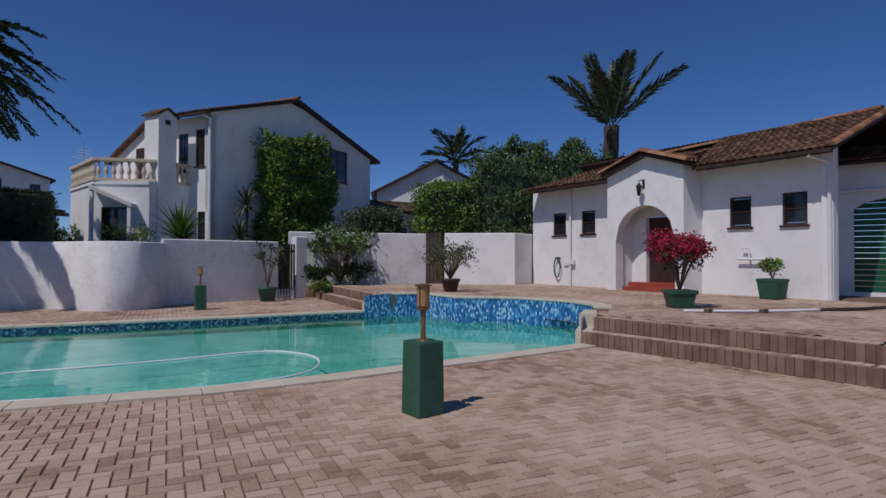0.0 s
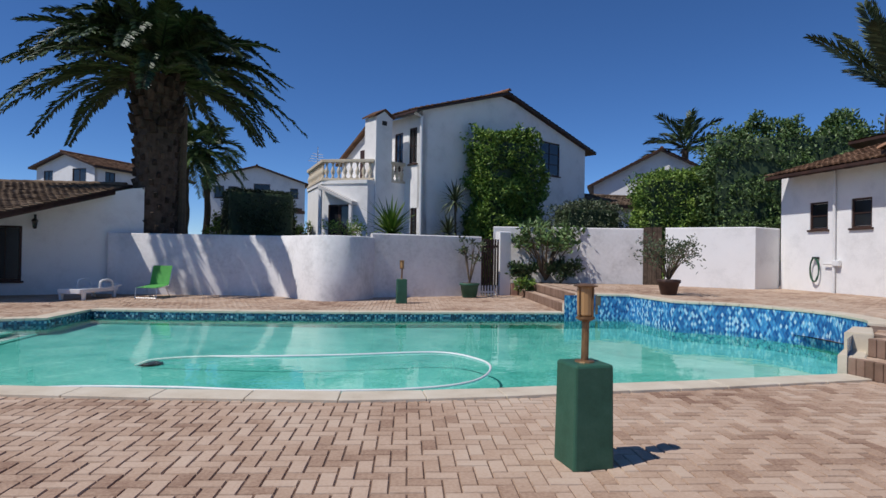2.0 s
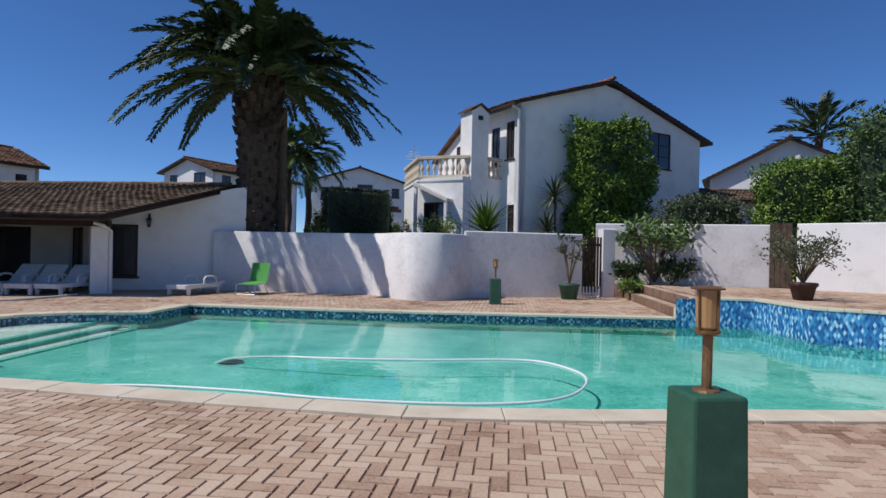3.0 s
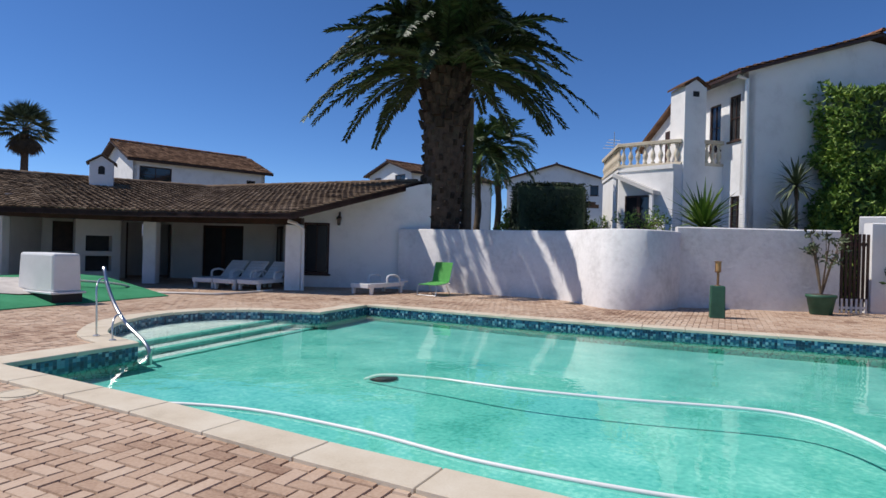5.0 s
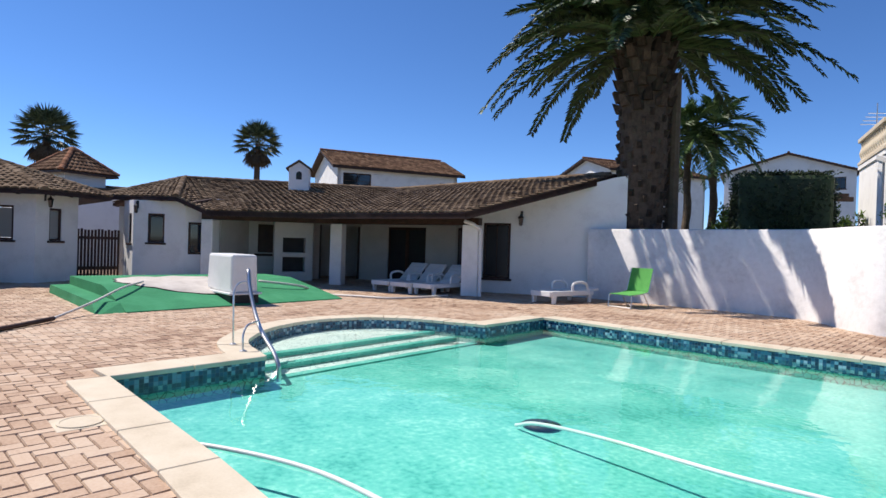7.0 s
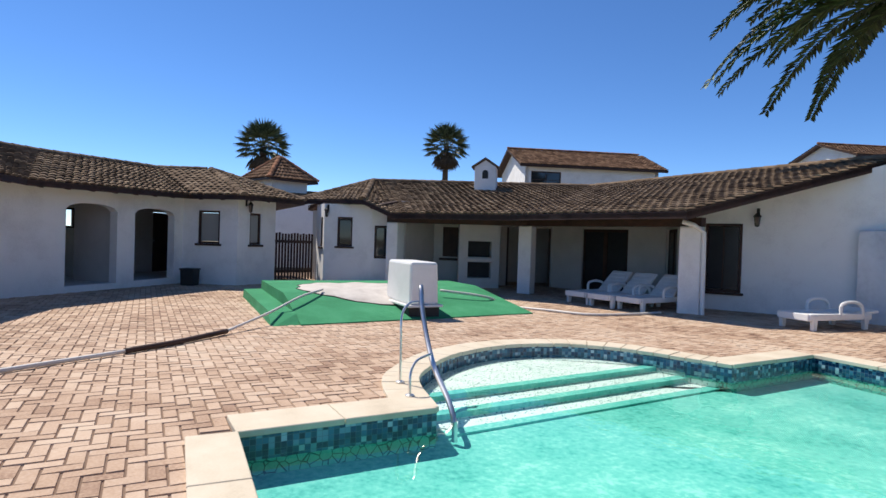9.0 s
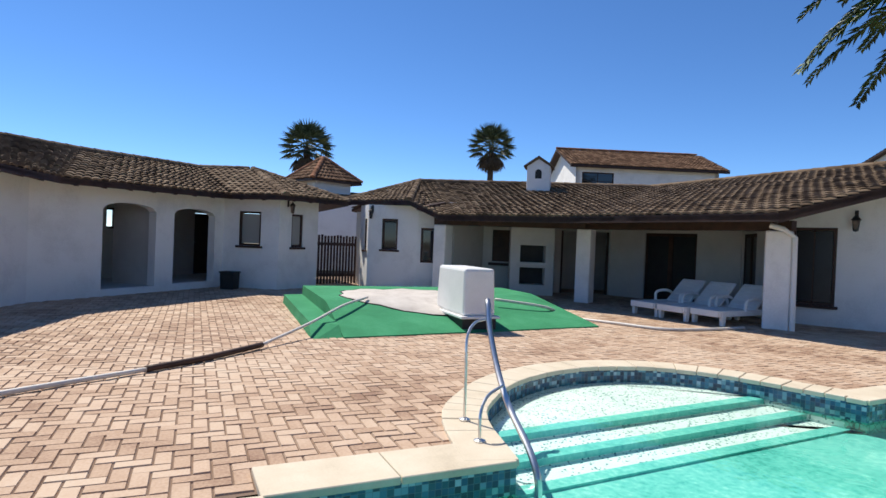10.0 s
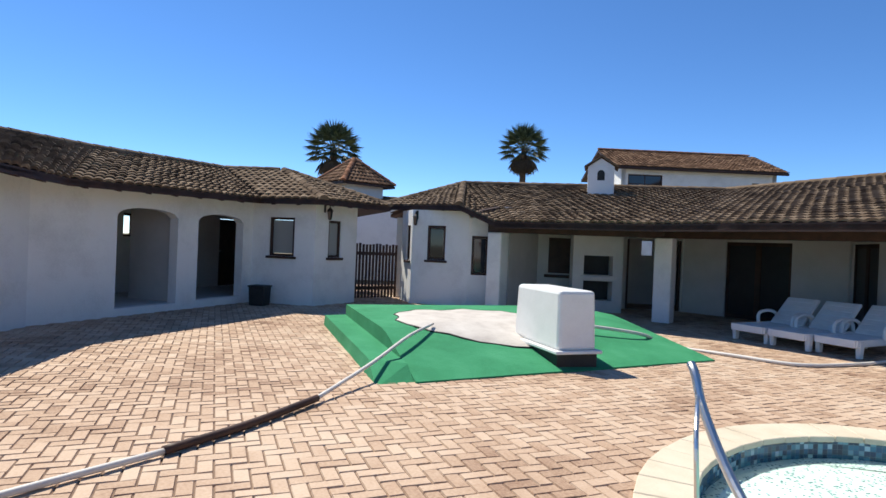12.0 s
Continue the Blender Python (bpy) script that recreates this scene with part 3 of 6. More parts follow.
for z0, z1, cut in ((-0.6, -0.17, -6.2), (-0.6, -0.235, -5.8), (-0.6, -0.30, -5.42)):
    b = bmesh.new()
    arc = [p for p in ROMAN if p[0] < cut + 0.05]
    ring = [(chord[1][0] + (cut + 5.35) - 0.02, max(q[1] for q in arc))] + arc + [(cut, min(q[1] for q in arc))]
    prism(b, ring, z0, z1)
    bmesh.ops.recalc_face_normals(b, faces=b.faces)
    bmesh.ops.triangulate(b, faces=[f for f in b.faces if len(f.verts) > 4])
    part("pool_step", b, PEBBLE, pool, "pale pebbled step under shallow water")
    # added teal strip: paints the shaded, refracted riser onto the tread edge
    b = bmesh.new()
    p, q = ring[0], ring[-1]
    prism(b, [(p[0] + 0.01, p[1] - 0.02), (p[0] - 0.13, p[1] - 0.08), (q[0] - 0.13, q[1] + 0.08), (q[0] + 0.01, q[1] + 0.02)], z1 - 0.05, z1 + 0.005)
    bmesh.ops.recalc_face_normals(b, faces=b.faces)
    part("riser_shade_band", b, PLASTER, pool, "added teal strip painting the shaded step riser")
bm = bmesh.new()
vs = [bm.verts.new((x, y, WATER_Z)) for x, y in offset(POOL, 0.002, True)]
bmesh.ops.triangulate(bm, faces=[bm.faces.new(vs)])
water = part("water_surface", bm, WATER, pool, "clear turquoise water with faint ripples")
water.visible_shadow = False


def coping(line, z, width, length=0.78, inner=0.02, name="coping_stone"):
    """Cream stones along the pool's edge, the pool on the line's left."""
    pts = [Vector((*p, 0)) for p in line]
    outer = [Vector((*p, 0)) for p in offset(line, width)]
    inn = [Vector((*p, 0)) for p in offset(line, -inner)]
    for i in range(len(pts) - 1):
        d = (pts[i + 1] - pts[i]).length
        n = max(1, round(d / length))
        for k in range(n):
            f0, f1 = k / n + 0.004 / d, (k + 1) / n - 0.004 / d
            b = bmesh.new()
            q = [inn[i].lerp(inn[i + 1], f0), inn[i].lerp(inn[i + 1], f1), outer[i].lerp(outer[i + 1], f1), outer[i].lerp(outer[i + 1], f0)]
            lift = Vector((0, 0, z + random.uniform(-0.003, 0.003)))
            hexa(b, [v + lift - Vector((0, 0, 0.05)) for v in q] + [v + lift for v in q])
            bmesh.ops.recalc_face_normals(b, faces=b.faces)
            bmesh.ops.bevel(b, geom=b.edges[:], offset=0.006, segments=1, affect="EDGES")
            part(name, b, COPING, pool)


coping(NEAR, 0.03, 0.33)
coping(FAR, 0.03, 0.36)
coping([FAR[-1], LEFT[1]], 0.03, 0.36, 0.9)
coping(ROMAN, 0.03, 0.36, 0.5)
coping(LEFT[-2:], 0.03, 0.42, 0.85)
coping(BOW[5:], H + 0.03, 0.36, 0.6)
coping(RIGHT[7:10], H + 0.03, 0.36, 0.7)

# ---- walls of the court ----


def setting_wall(name, pts, z0, z1, thick, mat, label):
    b = bmesh.new()
    ribbon(b, pts, z0, z1, thick)
    return tagged(part(name, b, mat, smooth=len(pts) > 10), label, "wall", kind="structure")


curve = [(p.x, p.y) for p in smooth_path([(-7.9, 19.75, 0), (-5.3, 19.8, 0), (-3.1, 19.75, 0), (-2.25, 19.35, 0), (-1.62, 18.5, 0), (-1.0, 17.95, 0), (-0.4, 18.0, 0), (0.08, 18.42, 0), (0.36, 19.0, 0), (0.5, 19.62, 0)], 6)]
setting_wall("wall_garden", curve, -0.03, 1.94, 0.22, STUCCO_OLD, "white plastered garden wall that bulges round in the middle")
setting_wall("wall_gate", [(0.42, 19.66), (4.15, 21.1)], -0.03, 2.08, 0.22, STUCCO_OLD, "rough white plastered garden wall beside the gate")
setting_wall("gate_pier", [(4.88, 21.5), (5.3, 21.66)], -0.03, 2.3, 0.35, STUCCO, "white plastered gate pier")
setting_wall("wall_behind_shrub", [(4.78, 22.5), (7.5, 22.2), (10.25, 21.75)], -0.03, 2.52, 0.22, STUCCO_OLD, "rough white wall behind the terrace")
setting_wall("wall_terrace", [(10.7, 20.9), (13.0, 19.25), (14.3, 19.95)], H - 0.03, 2.52, 0.22, STUCCO, "smooth white wall on the terrace")

# ---- the gatehouse on the terrace ----
gatehouse = thing("gatehouse", "white single-storey house with arched porch and terracotta roof", "house")
G0, G1 = (14.3, 19.9), (15.73, 8.6)
glen = math.dist(G0, G1)
gl = 10.785
wins = [(gl - 9.56, gl - 8.86), (gl - 8.03, gl - 7.35), (gl - 2.15, gl - 1.51), (gl - 0.65, gl - 0.01)]
bm = bmesh.new()
wall_mesh(bm, G0, G1, 0.25, H - 0.03, 4.4, [(a, b, 2.42, 3.29, 0) for a, b in wins] + [(gl - 5.1, gl - 3.6, H - 0.03, 2.9, 0)])
part("wall", bm, STUCCO, gatehouse)
gm = plane_at(G0, G1)
for a, b in wins:
    window("window", gm @ Matrix.Translation((a, 0, 0)), b - a, 2.42, 3.29, bars=(1, 2)).parent = gatehouse
bm = bmesh.new()
wall_mesh(bm, (15.73, 8.6), (18.6, 10.5), 0.25, H - 0.03, 4.4)
part("side_wall", bm, STUCCO, gatehouse)
bm = bmesh.new()
wall_mesh(bm, (18.3, 20.4), (14.3, 19.9), 0.25, H - 0.03, 4.4)
part("side_wall", bm, STUCCO, gatehouse)
# porch
pu = Vector((14.75 - 13.4, 9.2 - 19.9)).normalized()
PB = Vector((13.4, 19.9))
pa, pb_ = PB + pu * (gl - 5.86), PB + pu * (gl - 2.93)
plen = (pb_ - pa).length
bm = bmesh.new()
arch0, arch1 = 5.86 - 5.5, 5.86 - 3.23
wall_mesh(bm, pa, pb_, 0.35, H - 0.03, lambda s: 4.30 + 0.5 * max(0.0, 1 - abs(s - 1.5) / 1.6), [(arch0, arch1, H - 0.03, 3.2, 1.13)])
inner = Vector((-pu.y, pu.x))
part("porch_wall", bm, STUCCO, gatehouse)
for base in (pa, pb_ - pu * 0.3):
    bm = bmesh.new()
    q = [base, base + pu * 0.3, base + pu * 0.3 + inner * 0.98, base + inner * 0.98]
    off_ = inner * 0.352
    hexa(bm, [(*(v + (off_ if i < 2 else off_ * 0)), z) for z in (H - 0.03, 4.28) for i, v in enumerate(q)])
    part("porch_side", bm, STUCCO, gatehouse)
bm = bmesh.new()
c0, c1 = pa + pu * 0.3 + inner * 0.1, pb_ - pu * 0.3 + inner * 0.1
for k, z in ((0.0, H + 0.13), (0.28, H + 0.27)):
    q = [c0 + inner * k + pu * 0.25, c1 + inner * k - pu * 0.25, c1 + inner * 0.97 - pu * 0.25, c0 + inner * 0.97 + pu * 0.25]
    hexa(bm, [(*v, zz) for zz in (H - 0.02, z) for v in q])
part("porch_step", bm, RED_TILE, gatehouse, "red tiled porch step")
bm = bmesh.new()
q = [PB + pu * (gl - 5.1) + inner * 1.06, PB + pu * (gl - 3.6) + inner * 1.06]
w0, w1 = q
hexa(bm, [(*v, z) for z in (H, 2.88) for v in (w0, w1, w1 + inner * 0.06, w0 + inner * 0.06)])
part("front_door", bm, WOOD, gatehouse, "dark wooden front door")
uz = Vector((0, 0, 1))


def g3(s, depth, z):
    """A place on the gatehouse: s along the facade from its far end, depth into it."""
    u = (Vector(G1) - Vector(G0)).normalized()
    v = Vector(G0) + u * s + Vector((-u.y, u.x)) * depth
    return Vector((v.x, v.y, z))


ridge_z = 5.75
pz = 4.86
pe = 5.86
ps0, ps1, pm = gl - 5.86 - 0.18, gl - 2.93 + 0.18, gl - 4.36
roof(gatehouse, [
    (g3(0.1, -0.75, 4.24), g3(ps0 + 0.1, -0.75, 4.24), g3(ps0 + 1.6, 3.0, ridge_z - 0.3), g3(1.8, 3.0, ridge_z - 0.3)),
    (g3(ps1 - 0.1, -0.75, 4.24), g3(glen + 0.3, -0.75, 4.24), g3(glen + 0.3, 3.0, ridge_z), g3(ps1 - 1.5, 3.0, ridge_z)),
    (g3(glen + 0.3, 6.4, 4.30), g3(-0.35, 6.4, 4.30), g3(-0.35, 3.0, ridge_z - 0.02), g3(glen + 0.3, 3.0, ridge_z - 0.02)),
    (g3(ps0, 1.6, 4.34), g3(ps0, -1.15, 4.34), g3(pm, -1.15, pz), g3(pm, 1.6, pz)),
    (g3(ps1, -1.15, 4.34), g3(ps1, 1.6, 4.34), g3(pm, 1.6, pz), g3(pm, -1.15, pz)),
], ROOF_RED, [(g3(pm, -1.2, pz + 0.03), g3(pm, 1.6, pz + 0.03)), (g3(1.8, 3.0, ridge_z - 0.28), g3(glen + 0.3, 3.0, ridge_z + 0.02)), (g3(ps0 - 0.02, -1.14, 4.36), g3(pm, -1.14, pz + 0.02)), (g3(ps1 + 0.02, -1.14, 4.36), g3(pm, -1.14, pz + 0.02)), (g3(glen + 0.3, -0.75, 4.26), g3(glen + 0.3, 3.0, ridge_z + 0.03))])
fascia(gatehouse, g3(0.1, -0.72, 4.21), g3(ps0, -0.72, 4.21), 0.12, rafters=0.7, inward=g3(0, 0.7, 0.14) - g3(0, 0, 0))
fascia(gatehouse, g3(ps1, -0.72, 4.21), g3(glen + 0.3, -0.72, 4.21), 0.12, rafters=0.75, inward=g3(0, 0.7, 0.14) - g3(0, 0, 0))
# the garage beyond with its green shutter
garage = thing("garage", "white garage with a green roller shutter door", "garage")
bm = bmesh.new()
ga, gb = Vector((18.2, 10.4)), Vector((20.9, 4.6))
wall_mesh(bm, ga, gb, 0.25, H - 0.03, 4.3, [(0.75, 4.2, H + 0.1, 3.3, 0.35)])
part("wall", bm, STUCCO, garage)
mg = plane_at(ga, gb)
for k in range(20):
    z = H + 0.12 + 0.16 * k
    bm = bmesh.new()
    box(bm, (0.7, 0.12, z), (4.25, 0.16, z + 0.145), mg, bevel=0.01)
    part("shutter_slat", bm, GREEN_DOOR, garage, "green shutter slat")
bm = bmesh.new()
tube(bm, [mg @ Vector((-0.9, -0.12, 3.45)), mg @ Vector((4.6, -0.12, 3.55))], 0.05)
part("rail", bm, WHITE_PLASTIC, garage)
gu = (gb - ga).normalized()
gn = Vector((-gu.y, gu.x))
e0, e1 = ga - gn * 0.4 - gu * 1.2, gb - gn * 0.4
r0, r1 = ga + gn * 3.5 - gu * 1.2, gb + gn * 3.5
roof(garage, [((*e0, 4.32), (*e1, 4.32), (*r1, 5.7), (*r0, 5.7))], ROOF_RED, [((*e0, 4.34), (*r0, 5.72))])

# ---- pool cabins ----
cabin = thing("changing_room_block", "white changing-room block with arched openings and brown tiled roof", "building")
LB = [(-11.6, 2.6), (-13.3, 3.1), (-15.0, 3.68), (-18.85, 7.25), (-17.95, 8.6), (-18.85, 9.8)]
EAVE_Z = 2.5
specs = [[(0.2, 1.15, -0.03, 2.0, 0)], [], [(1.57, 2.98, 0.14, 2.03, 0.16), (3.53, 4.93, 0.16, 2.03, 0.16)], [(0.46, 1.1, 1.14, 2.06, 0)], [(0.46, 0.9, 1.14, 2.04, 0)]]
for i, (a, b) in enumerate(zip(LB, LB[1:])):
    bm = bmesh.new()
    wall_mesh(bm, a, b, 0.22, -0.03, EAVE_Z, specs[i])
    part("wall", bm, STUCCO, cabin)
for i, bars in ((3, (1, 1)), (4, (1, 1))):
    s0, s1, zb, zt, _ = specs[i][0]
    window("window", plane_at(LB[i], LB[i + 1]) @ Matrix.Translation((s0, 0, 0)), s1 - s0, zb, zt, bars=bars, glass=GLASS_PALE).parent = cabin
# rooms behind the arches, laid out along the arched wall
AM = plane_at(LB[2], LB[3])
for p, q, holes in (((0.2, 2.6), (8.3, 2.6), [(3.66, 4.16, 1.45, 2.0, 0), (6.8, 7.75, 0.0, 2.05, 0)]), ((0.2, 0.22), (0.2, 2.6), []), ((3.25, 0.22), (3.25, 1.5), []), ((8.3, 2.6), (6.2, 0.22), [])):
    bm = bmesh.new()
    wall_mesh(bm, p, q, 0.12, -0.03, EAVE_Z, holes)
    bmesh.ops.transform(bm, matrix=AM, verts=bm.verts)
    part("inner_wall", bm, STUCCO_SHADE, cabin)
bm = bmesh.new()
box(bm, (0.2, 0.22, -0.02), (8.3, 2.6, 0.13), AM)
part("lobby_floor", bm, STUCCO_SHADE, cabin)
win = window("window", AM @ Matrix.Translation((3.66, 2.6, 0)), 0.5, 1.45, 2.0, sill_out=0)
win.parent = cabin
for ob in list(win.children):
    if ob.name.startswith("pane"):
        bpy.data.objects.remove(ob)
bm = bmesh.new()
prism(bm, [(-11.6, 2.5), (-15.0, 3.55), (-18.95, 7.2), (-18.1, 8.6), (-19.0, 9.7), (-22.5, 9.6), (-22.0, 3.0), (-15.0, 0.5)][::-1], EAVE_Z, EAVE_Z + 0.05)
bmesh.ops.recalc_face_normals(bm, faces=bm.faces)
bmesh.ops.triangulate(bm, faces=[f for f in bm.faces if len(f.verts) > 4])
part("ceiling_boards", bm, WOOD, cabin)
bm = bmesh.new()
wall_mesh(bm, (-23.0, 10.0), (-23.0, 2.0), -0.2, -0.03, EAVE_Z, [(0.6, 7.6, 1.0, 2.35, 0)])
wall_mesh(bm, (-18.85, 9.8), (-23.0, 10.0), 0.2, -0.03, EAVE_Z)
part("back_wall", bm, STUCCO, cabin)
RZ = 3.4
CE = [(-9.6, 2.85, 2.42), (-14.7, 4.25, 2.36), (-18.12, 7.36, 2.46), (-17.26, 8.66, 2.47), (-18.73, 10.64, 2.5)]
CR = [(-14.3, 0.2, 3.3), (-18.6, 3.9, 3.33), (-21.0, 6.62, 3.37), (-20.55, 8.14, RZ)]
roof(cabin, [
    (CE[0], CE[1], CR[1], CR[0]), (CE[1], CE[2], CR[2], CR[1]), (CE[2], CE[3], CR[3], CR[2]), (CE[3], CE[4], CR[3], CR[3]),
    (CE[4], (-23.6, 10.4, 2.4), (-20.7, 8.1, RZ), CR[3]),
    ((-23.6, 10.4, 2.4), (-24.4, 5.0, 2.4), CR[2], (-20.7, 8.1, RZ)),
    ((-24.4, 5.0, 2.4), (-16.5, -2.4, 2.4), CR[0], CR[1]),
], ROOF, [(CR[0], CR[1]), (CR[1], CR[2]), (CR[2], CR[3]), (CE[3], CR[3]), (CE[4], CR[3])], singles=(2, 3))
for p, q in zip(CE, CE[1:]):
    d = (Vector(q) - Vector(p)).normalized()
    fascia(cabin, p, q, 0.07, rafters=0.62, inward=(-d.y * 0.8, d.x * 0.8, 0.17))

# ---- veranda building ----
ver = thing("veranda_building", "white pool house with a deep columned veranda and brown tiled roof", "building")
RB = [(-19.6, 11.25), (-18.7, 11.25), (-17.85, 12.5), (-17.6, 13.3)]
vs_ = [[(0.45, 0.75, 1.12, 2.05, 0)], [(0.42, 0.9, 1.16, 2.06, 0)], [(0.09, 0.52, 0.82, 1.83, 0)]]
for i, (a, b) in enumerate(zip(RB, RB[1:])):
    bm = bmesh.new()
    wall_mesh(bm, a, b, 0.22, -0.03, 2.46 if i < 2 else 2.3, vs_[i])
    part("wall", bm, STUCCO, ver)
    s0, s1, zb, zt, _ = vs_[i][0]
    window("window", plane_at(a, b) @ Matrix.Translation((s0, 0, 0)), s1 - s0, zb, zt, sill_out=0.05 if i < 2 else 0).parent = ver
COLS = [(-17.15, 13.0), (-14.75, 16.1), (-10.0, 17.2)]
cd = math.degrees(math.atan2(4.2, 6.65))
for k, (x, y) in enumerate(COLS):
    bm = bmesh.new()
    w = 0.2 if k < 2 else 0.23
    box(bm, (-w, -w, -0.03), (w, w, 1.93), pose(x, y, 0, 0, 0, cd), bevel=0.035)
    part("column", bm, STUCCO, ver)
for a, b in zip(COLS, COLS[1:]):
    bm = bmesh.new()
    a, b = Vector(a), Vector(b)
    L_ = (b - a).length
    box(bm, (-0.25, -0.10, 1.93), (L_ + 0.25, 0.12, 2.13), plane_at(a, b))
    part("beam", bm, WOOD, ver)
bm = bmesh.new()
# back walls take the darker plaster, part of the veranda's shade as colour
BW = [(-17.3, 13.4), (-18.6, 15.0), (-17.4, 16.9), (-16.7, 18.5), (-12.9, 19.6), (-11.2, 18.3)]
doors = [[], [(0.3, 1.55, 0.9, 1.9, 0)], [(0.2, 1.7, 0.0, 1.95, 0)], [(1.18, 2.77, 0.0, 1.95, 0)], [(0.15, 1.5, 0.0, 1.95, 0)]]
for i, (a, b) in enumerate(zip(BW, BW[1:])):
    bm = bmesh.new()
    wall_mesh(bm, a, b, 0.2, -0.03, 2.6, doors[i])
    part("wall", bm, STUCCO_SHADE, ver)
GW = [(-11.0, 18.2), (-7.1, 20.4)]
bm = bmesh.new()
gwl = math.dist(*GW)
wall_mesh(bm, GW[0], GW[1], 0.2, -0.03, lambda s: 2.25 + 1.2 * min(1, s / 4.3), [(0.44, 1.24, 0.43, 2.06, 0)])
part("gable_wall", bm, STUCCO, ver)
window("window", plane_at(*GW) @ Matrix.Translation((0.44, -0.05, 0)), 0.8, 0.43, 2.06, bars=(2, 1), sill_out=0.04, glass=GLASS_DOOR).parent = ver
R1, R2, R3 = (-20.95, 13.6, 3.5), (-17.0, 20.3, 3.5), (-7.6, 20.7, 3.55)
E0_, E1_, E2_, E3_ = (-17.5, 12.05, 2.57), (-16.6, 12.6, 2.17), (-13.5, 14.65, 2.16), (-9.1, 15.95, 2.19)
EG_ = (-20.2, 10.74, 2.6)
roof(ver, [
    (E1_, E2_, R2, R1), (E2_, E3_, R3, R2), (E0_, E1_, R1, R1), (EG_, E0_, R1, R1),
], ROOF, [(R1, R2), (R2, R3), (E0_, R1), (EG_, R1)])
for p, q in ((EG_, E0_), (E0_, E1_)):
    fascia(ver, p, q, 0.07, rafters=0.7, inward=(-0.2, 0.9, 0.2))
fascia(ver, E1_, E2_, 0.15)
fascia(ver, E2_, E3_, 0.15)
fascia(ver, E3_, R3, 0.18)
# unseen back walls and roof slopes, added to keep light out of the veranda
BACK = [(-20.3, 11.3), (-23.0, 14.6), (-20.6, 23.0), (-9.5, 23.3), (-7.7, 20.85)]
for i, (p, q) in enumerate(zip(BACK, BACK[1:])):
    bm = bmesh.new()
    wall_mesh(bm, q, p, 0.2, -0.03, 2.3 if i < 3 else 2.2, [(0.8, 7.6, 1.3, 2.15, 0)] if i == 1 else [])
    part("back_wall", bm, STUCCO, ver)
roof(ver, [((-23.6, 14.4, 2.2), (-21.0, 11.3, 2.45), R1, R1), ((-20.9, 23.5, 2.2), (-23.6, 14.4, 2.2), R1, R2), ((-9.2, 23.7, 2.2), (-20.9, 23.5, 2.2), R2, R3)], ROOF)
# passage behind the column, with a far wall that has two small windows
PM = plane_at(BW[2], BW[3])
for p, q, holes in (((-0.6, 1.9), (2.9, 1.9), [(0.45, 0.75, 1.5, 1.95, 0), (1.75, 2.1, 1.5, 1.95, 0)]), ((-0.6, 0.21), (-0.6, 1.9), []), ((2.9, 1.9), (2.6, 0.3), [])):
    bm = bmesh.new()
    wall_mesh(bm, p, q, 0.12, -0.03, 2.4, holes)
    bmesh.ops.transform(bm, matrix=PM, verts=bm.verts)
    part("passage_wall", bm, STUCCO_SHADE, ver)
# slab added over the passage to block light from above
bm = bmesh.new()
box(bm, (-0.72, 0.21, 2.4), (3.05, 2.05, 2.46), PM)
part("passage_shade_slab", bm, WOOD, ver)
for x in (0.2, 1.62):
    bm = bmesh.new()
    box(bm, (x, 0.05, 0.0), (x + 0.07, 0.12, 1.95), PM)
    part("passage_frame", bm, WOOD, ver)
# chimney
bm = bmesh.new()
box(bm, (-0.36, -0.36, 2.6), (0.36, 0.36, 3.95), pose(-18.0, 16.6, 0, 0, 0, 54), bevel=0.02)
part("chimney", bm, STUCCO, ver)

# ---- the tall house beyond the garden wall ----
house = thing("two_storey_house", "white two-storey house with gable, chimney and balcony", "house")
KX, KY = Vector((0.797, 0.605)), Vector((-0.605, 0.797))
K0 = Vector((2.1, 25.25))


def k3(x, y, z):
    v = K0 + KX * x + KY * y
    return Vector((v.x, v.y, z))


def k2(x, y):
    v = K0 + KX * x + KY * y
    return (v.x, v.y)


apex_s, apex_z, left_z, right_z, wide = 5.0, 9.05, 7.5, 7.25, 11.4
bm = bmesh.new()
wall_mesh(bm, k2(0, 0), k2(wide, 0), 0.3, 0, lambda s: left_z + (apex_z - left_z) * s / apex_s if s < apex_s else apex_z + (right_z - apex_z) * (s - apex_s) / (wide - apex_s), [(7.6, 9.2, 5.6, 7.3, 0)])
part("gable_wall", bm, STUCCO, house)
window("window", pose(*k2(7.6, 0), 0, 0, 0, 37.2), 1.6, 5.6, 7.3, bars=(2, 3)).parent = house
bm = bmesh.new()
wall_mesh(bm, k2(0, 6.5), k2(0, 0), 0.3, 0, lambda s: 7.4 if s > 2.9 else 5.9 + 1.6 * s / 2.9, [(4.55, 5.15, 5.1, 6.75, 0), (5.6, 6.15, 5.3, 6.85, 0), (5.75, 6.35, 1.0, 3.4, 0)])
part("side_wall", bm, STUCCO, house)
bm = bmesh.new()
hexa(bm, [k3(*v) for v in ((-0.25, 3.55, 7.55), (-0.25, 6.7, 5.78), (2.5, 6.7, 5.78), (2.5, 3.55, 7.55), (-0.25, 3.55, 7.68), (-0.25, 6.7, 5.91), (2.5, 6.7, 5.91), (2.5, 3.55, 7.68))])
part("rear_gable_roof", bm, ROOF_RED, house)
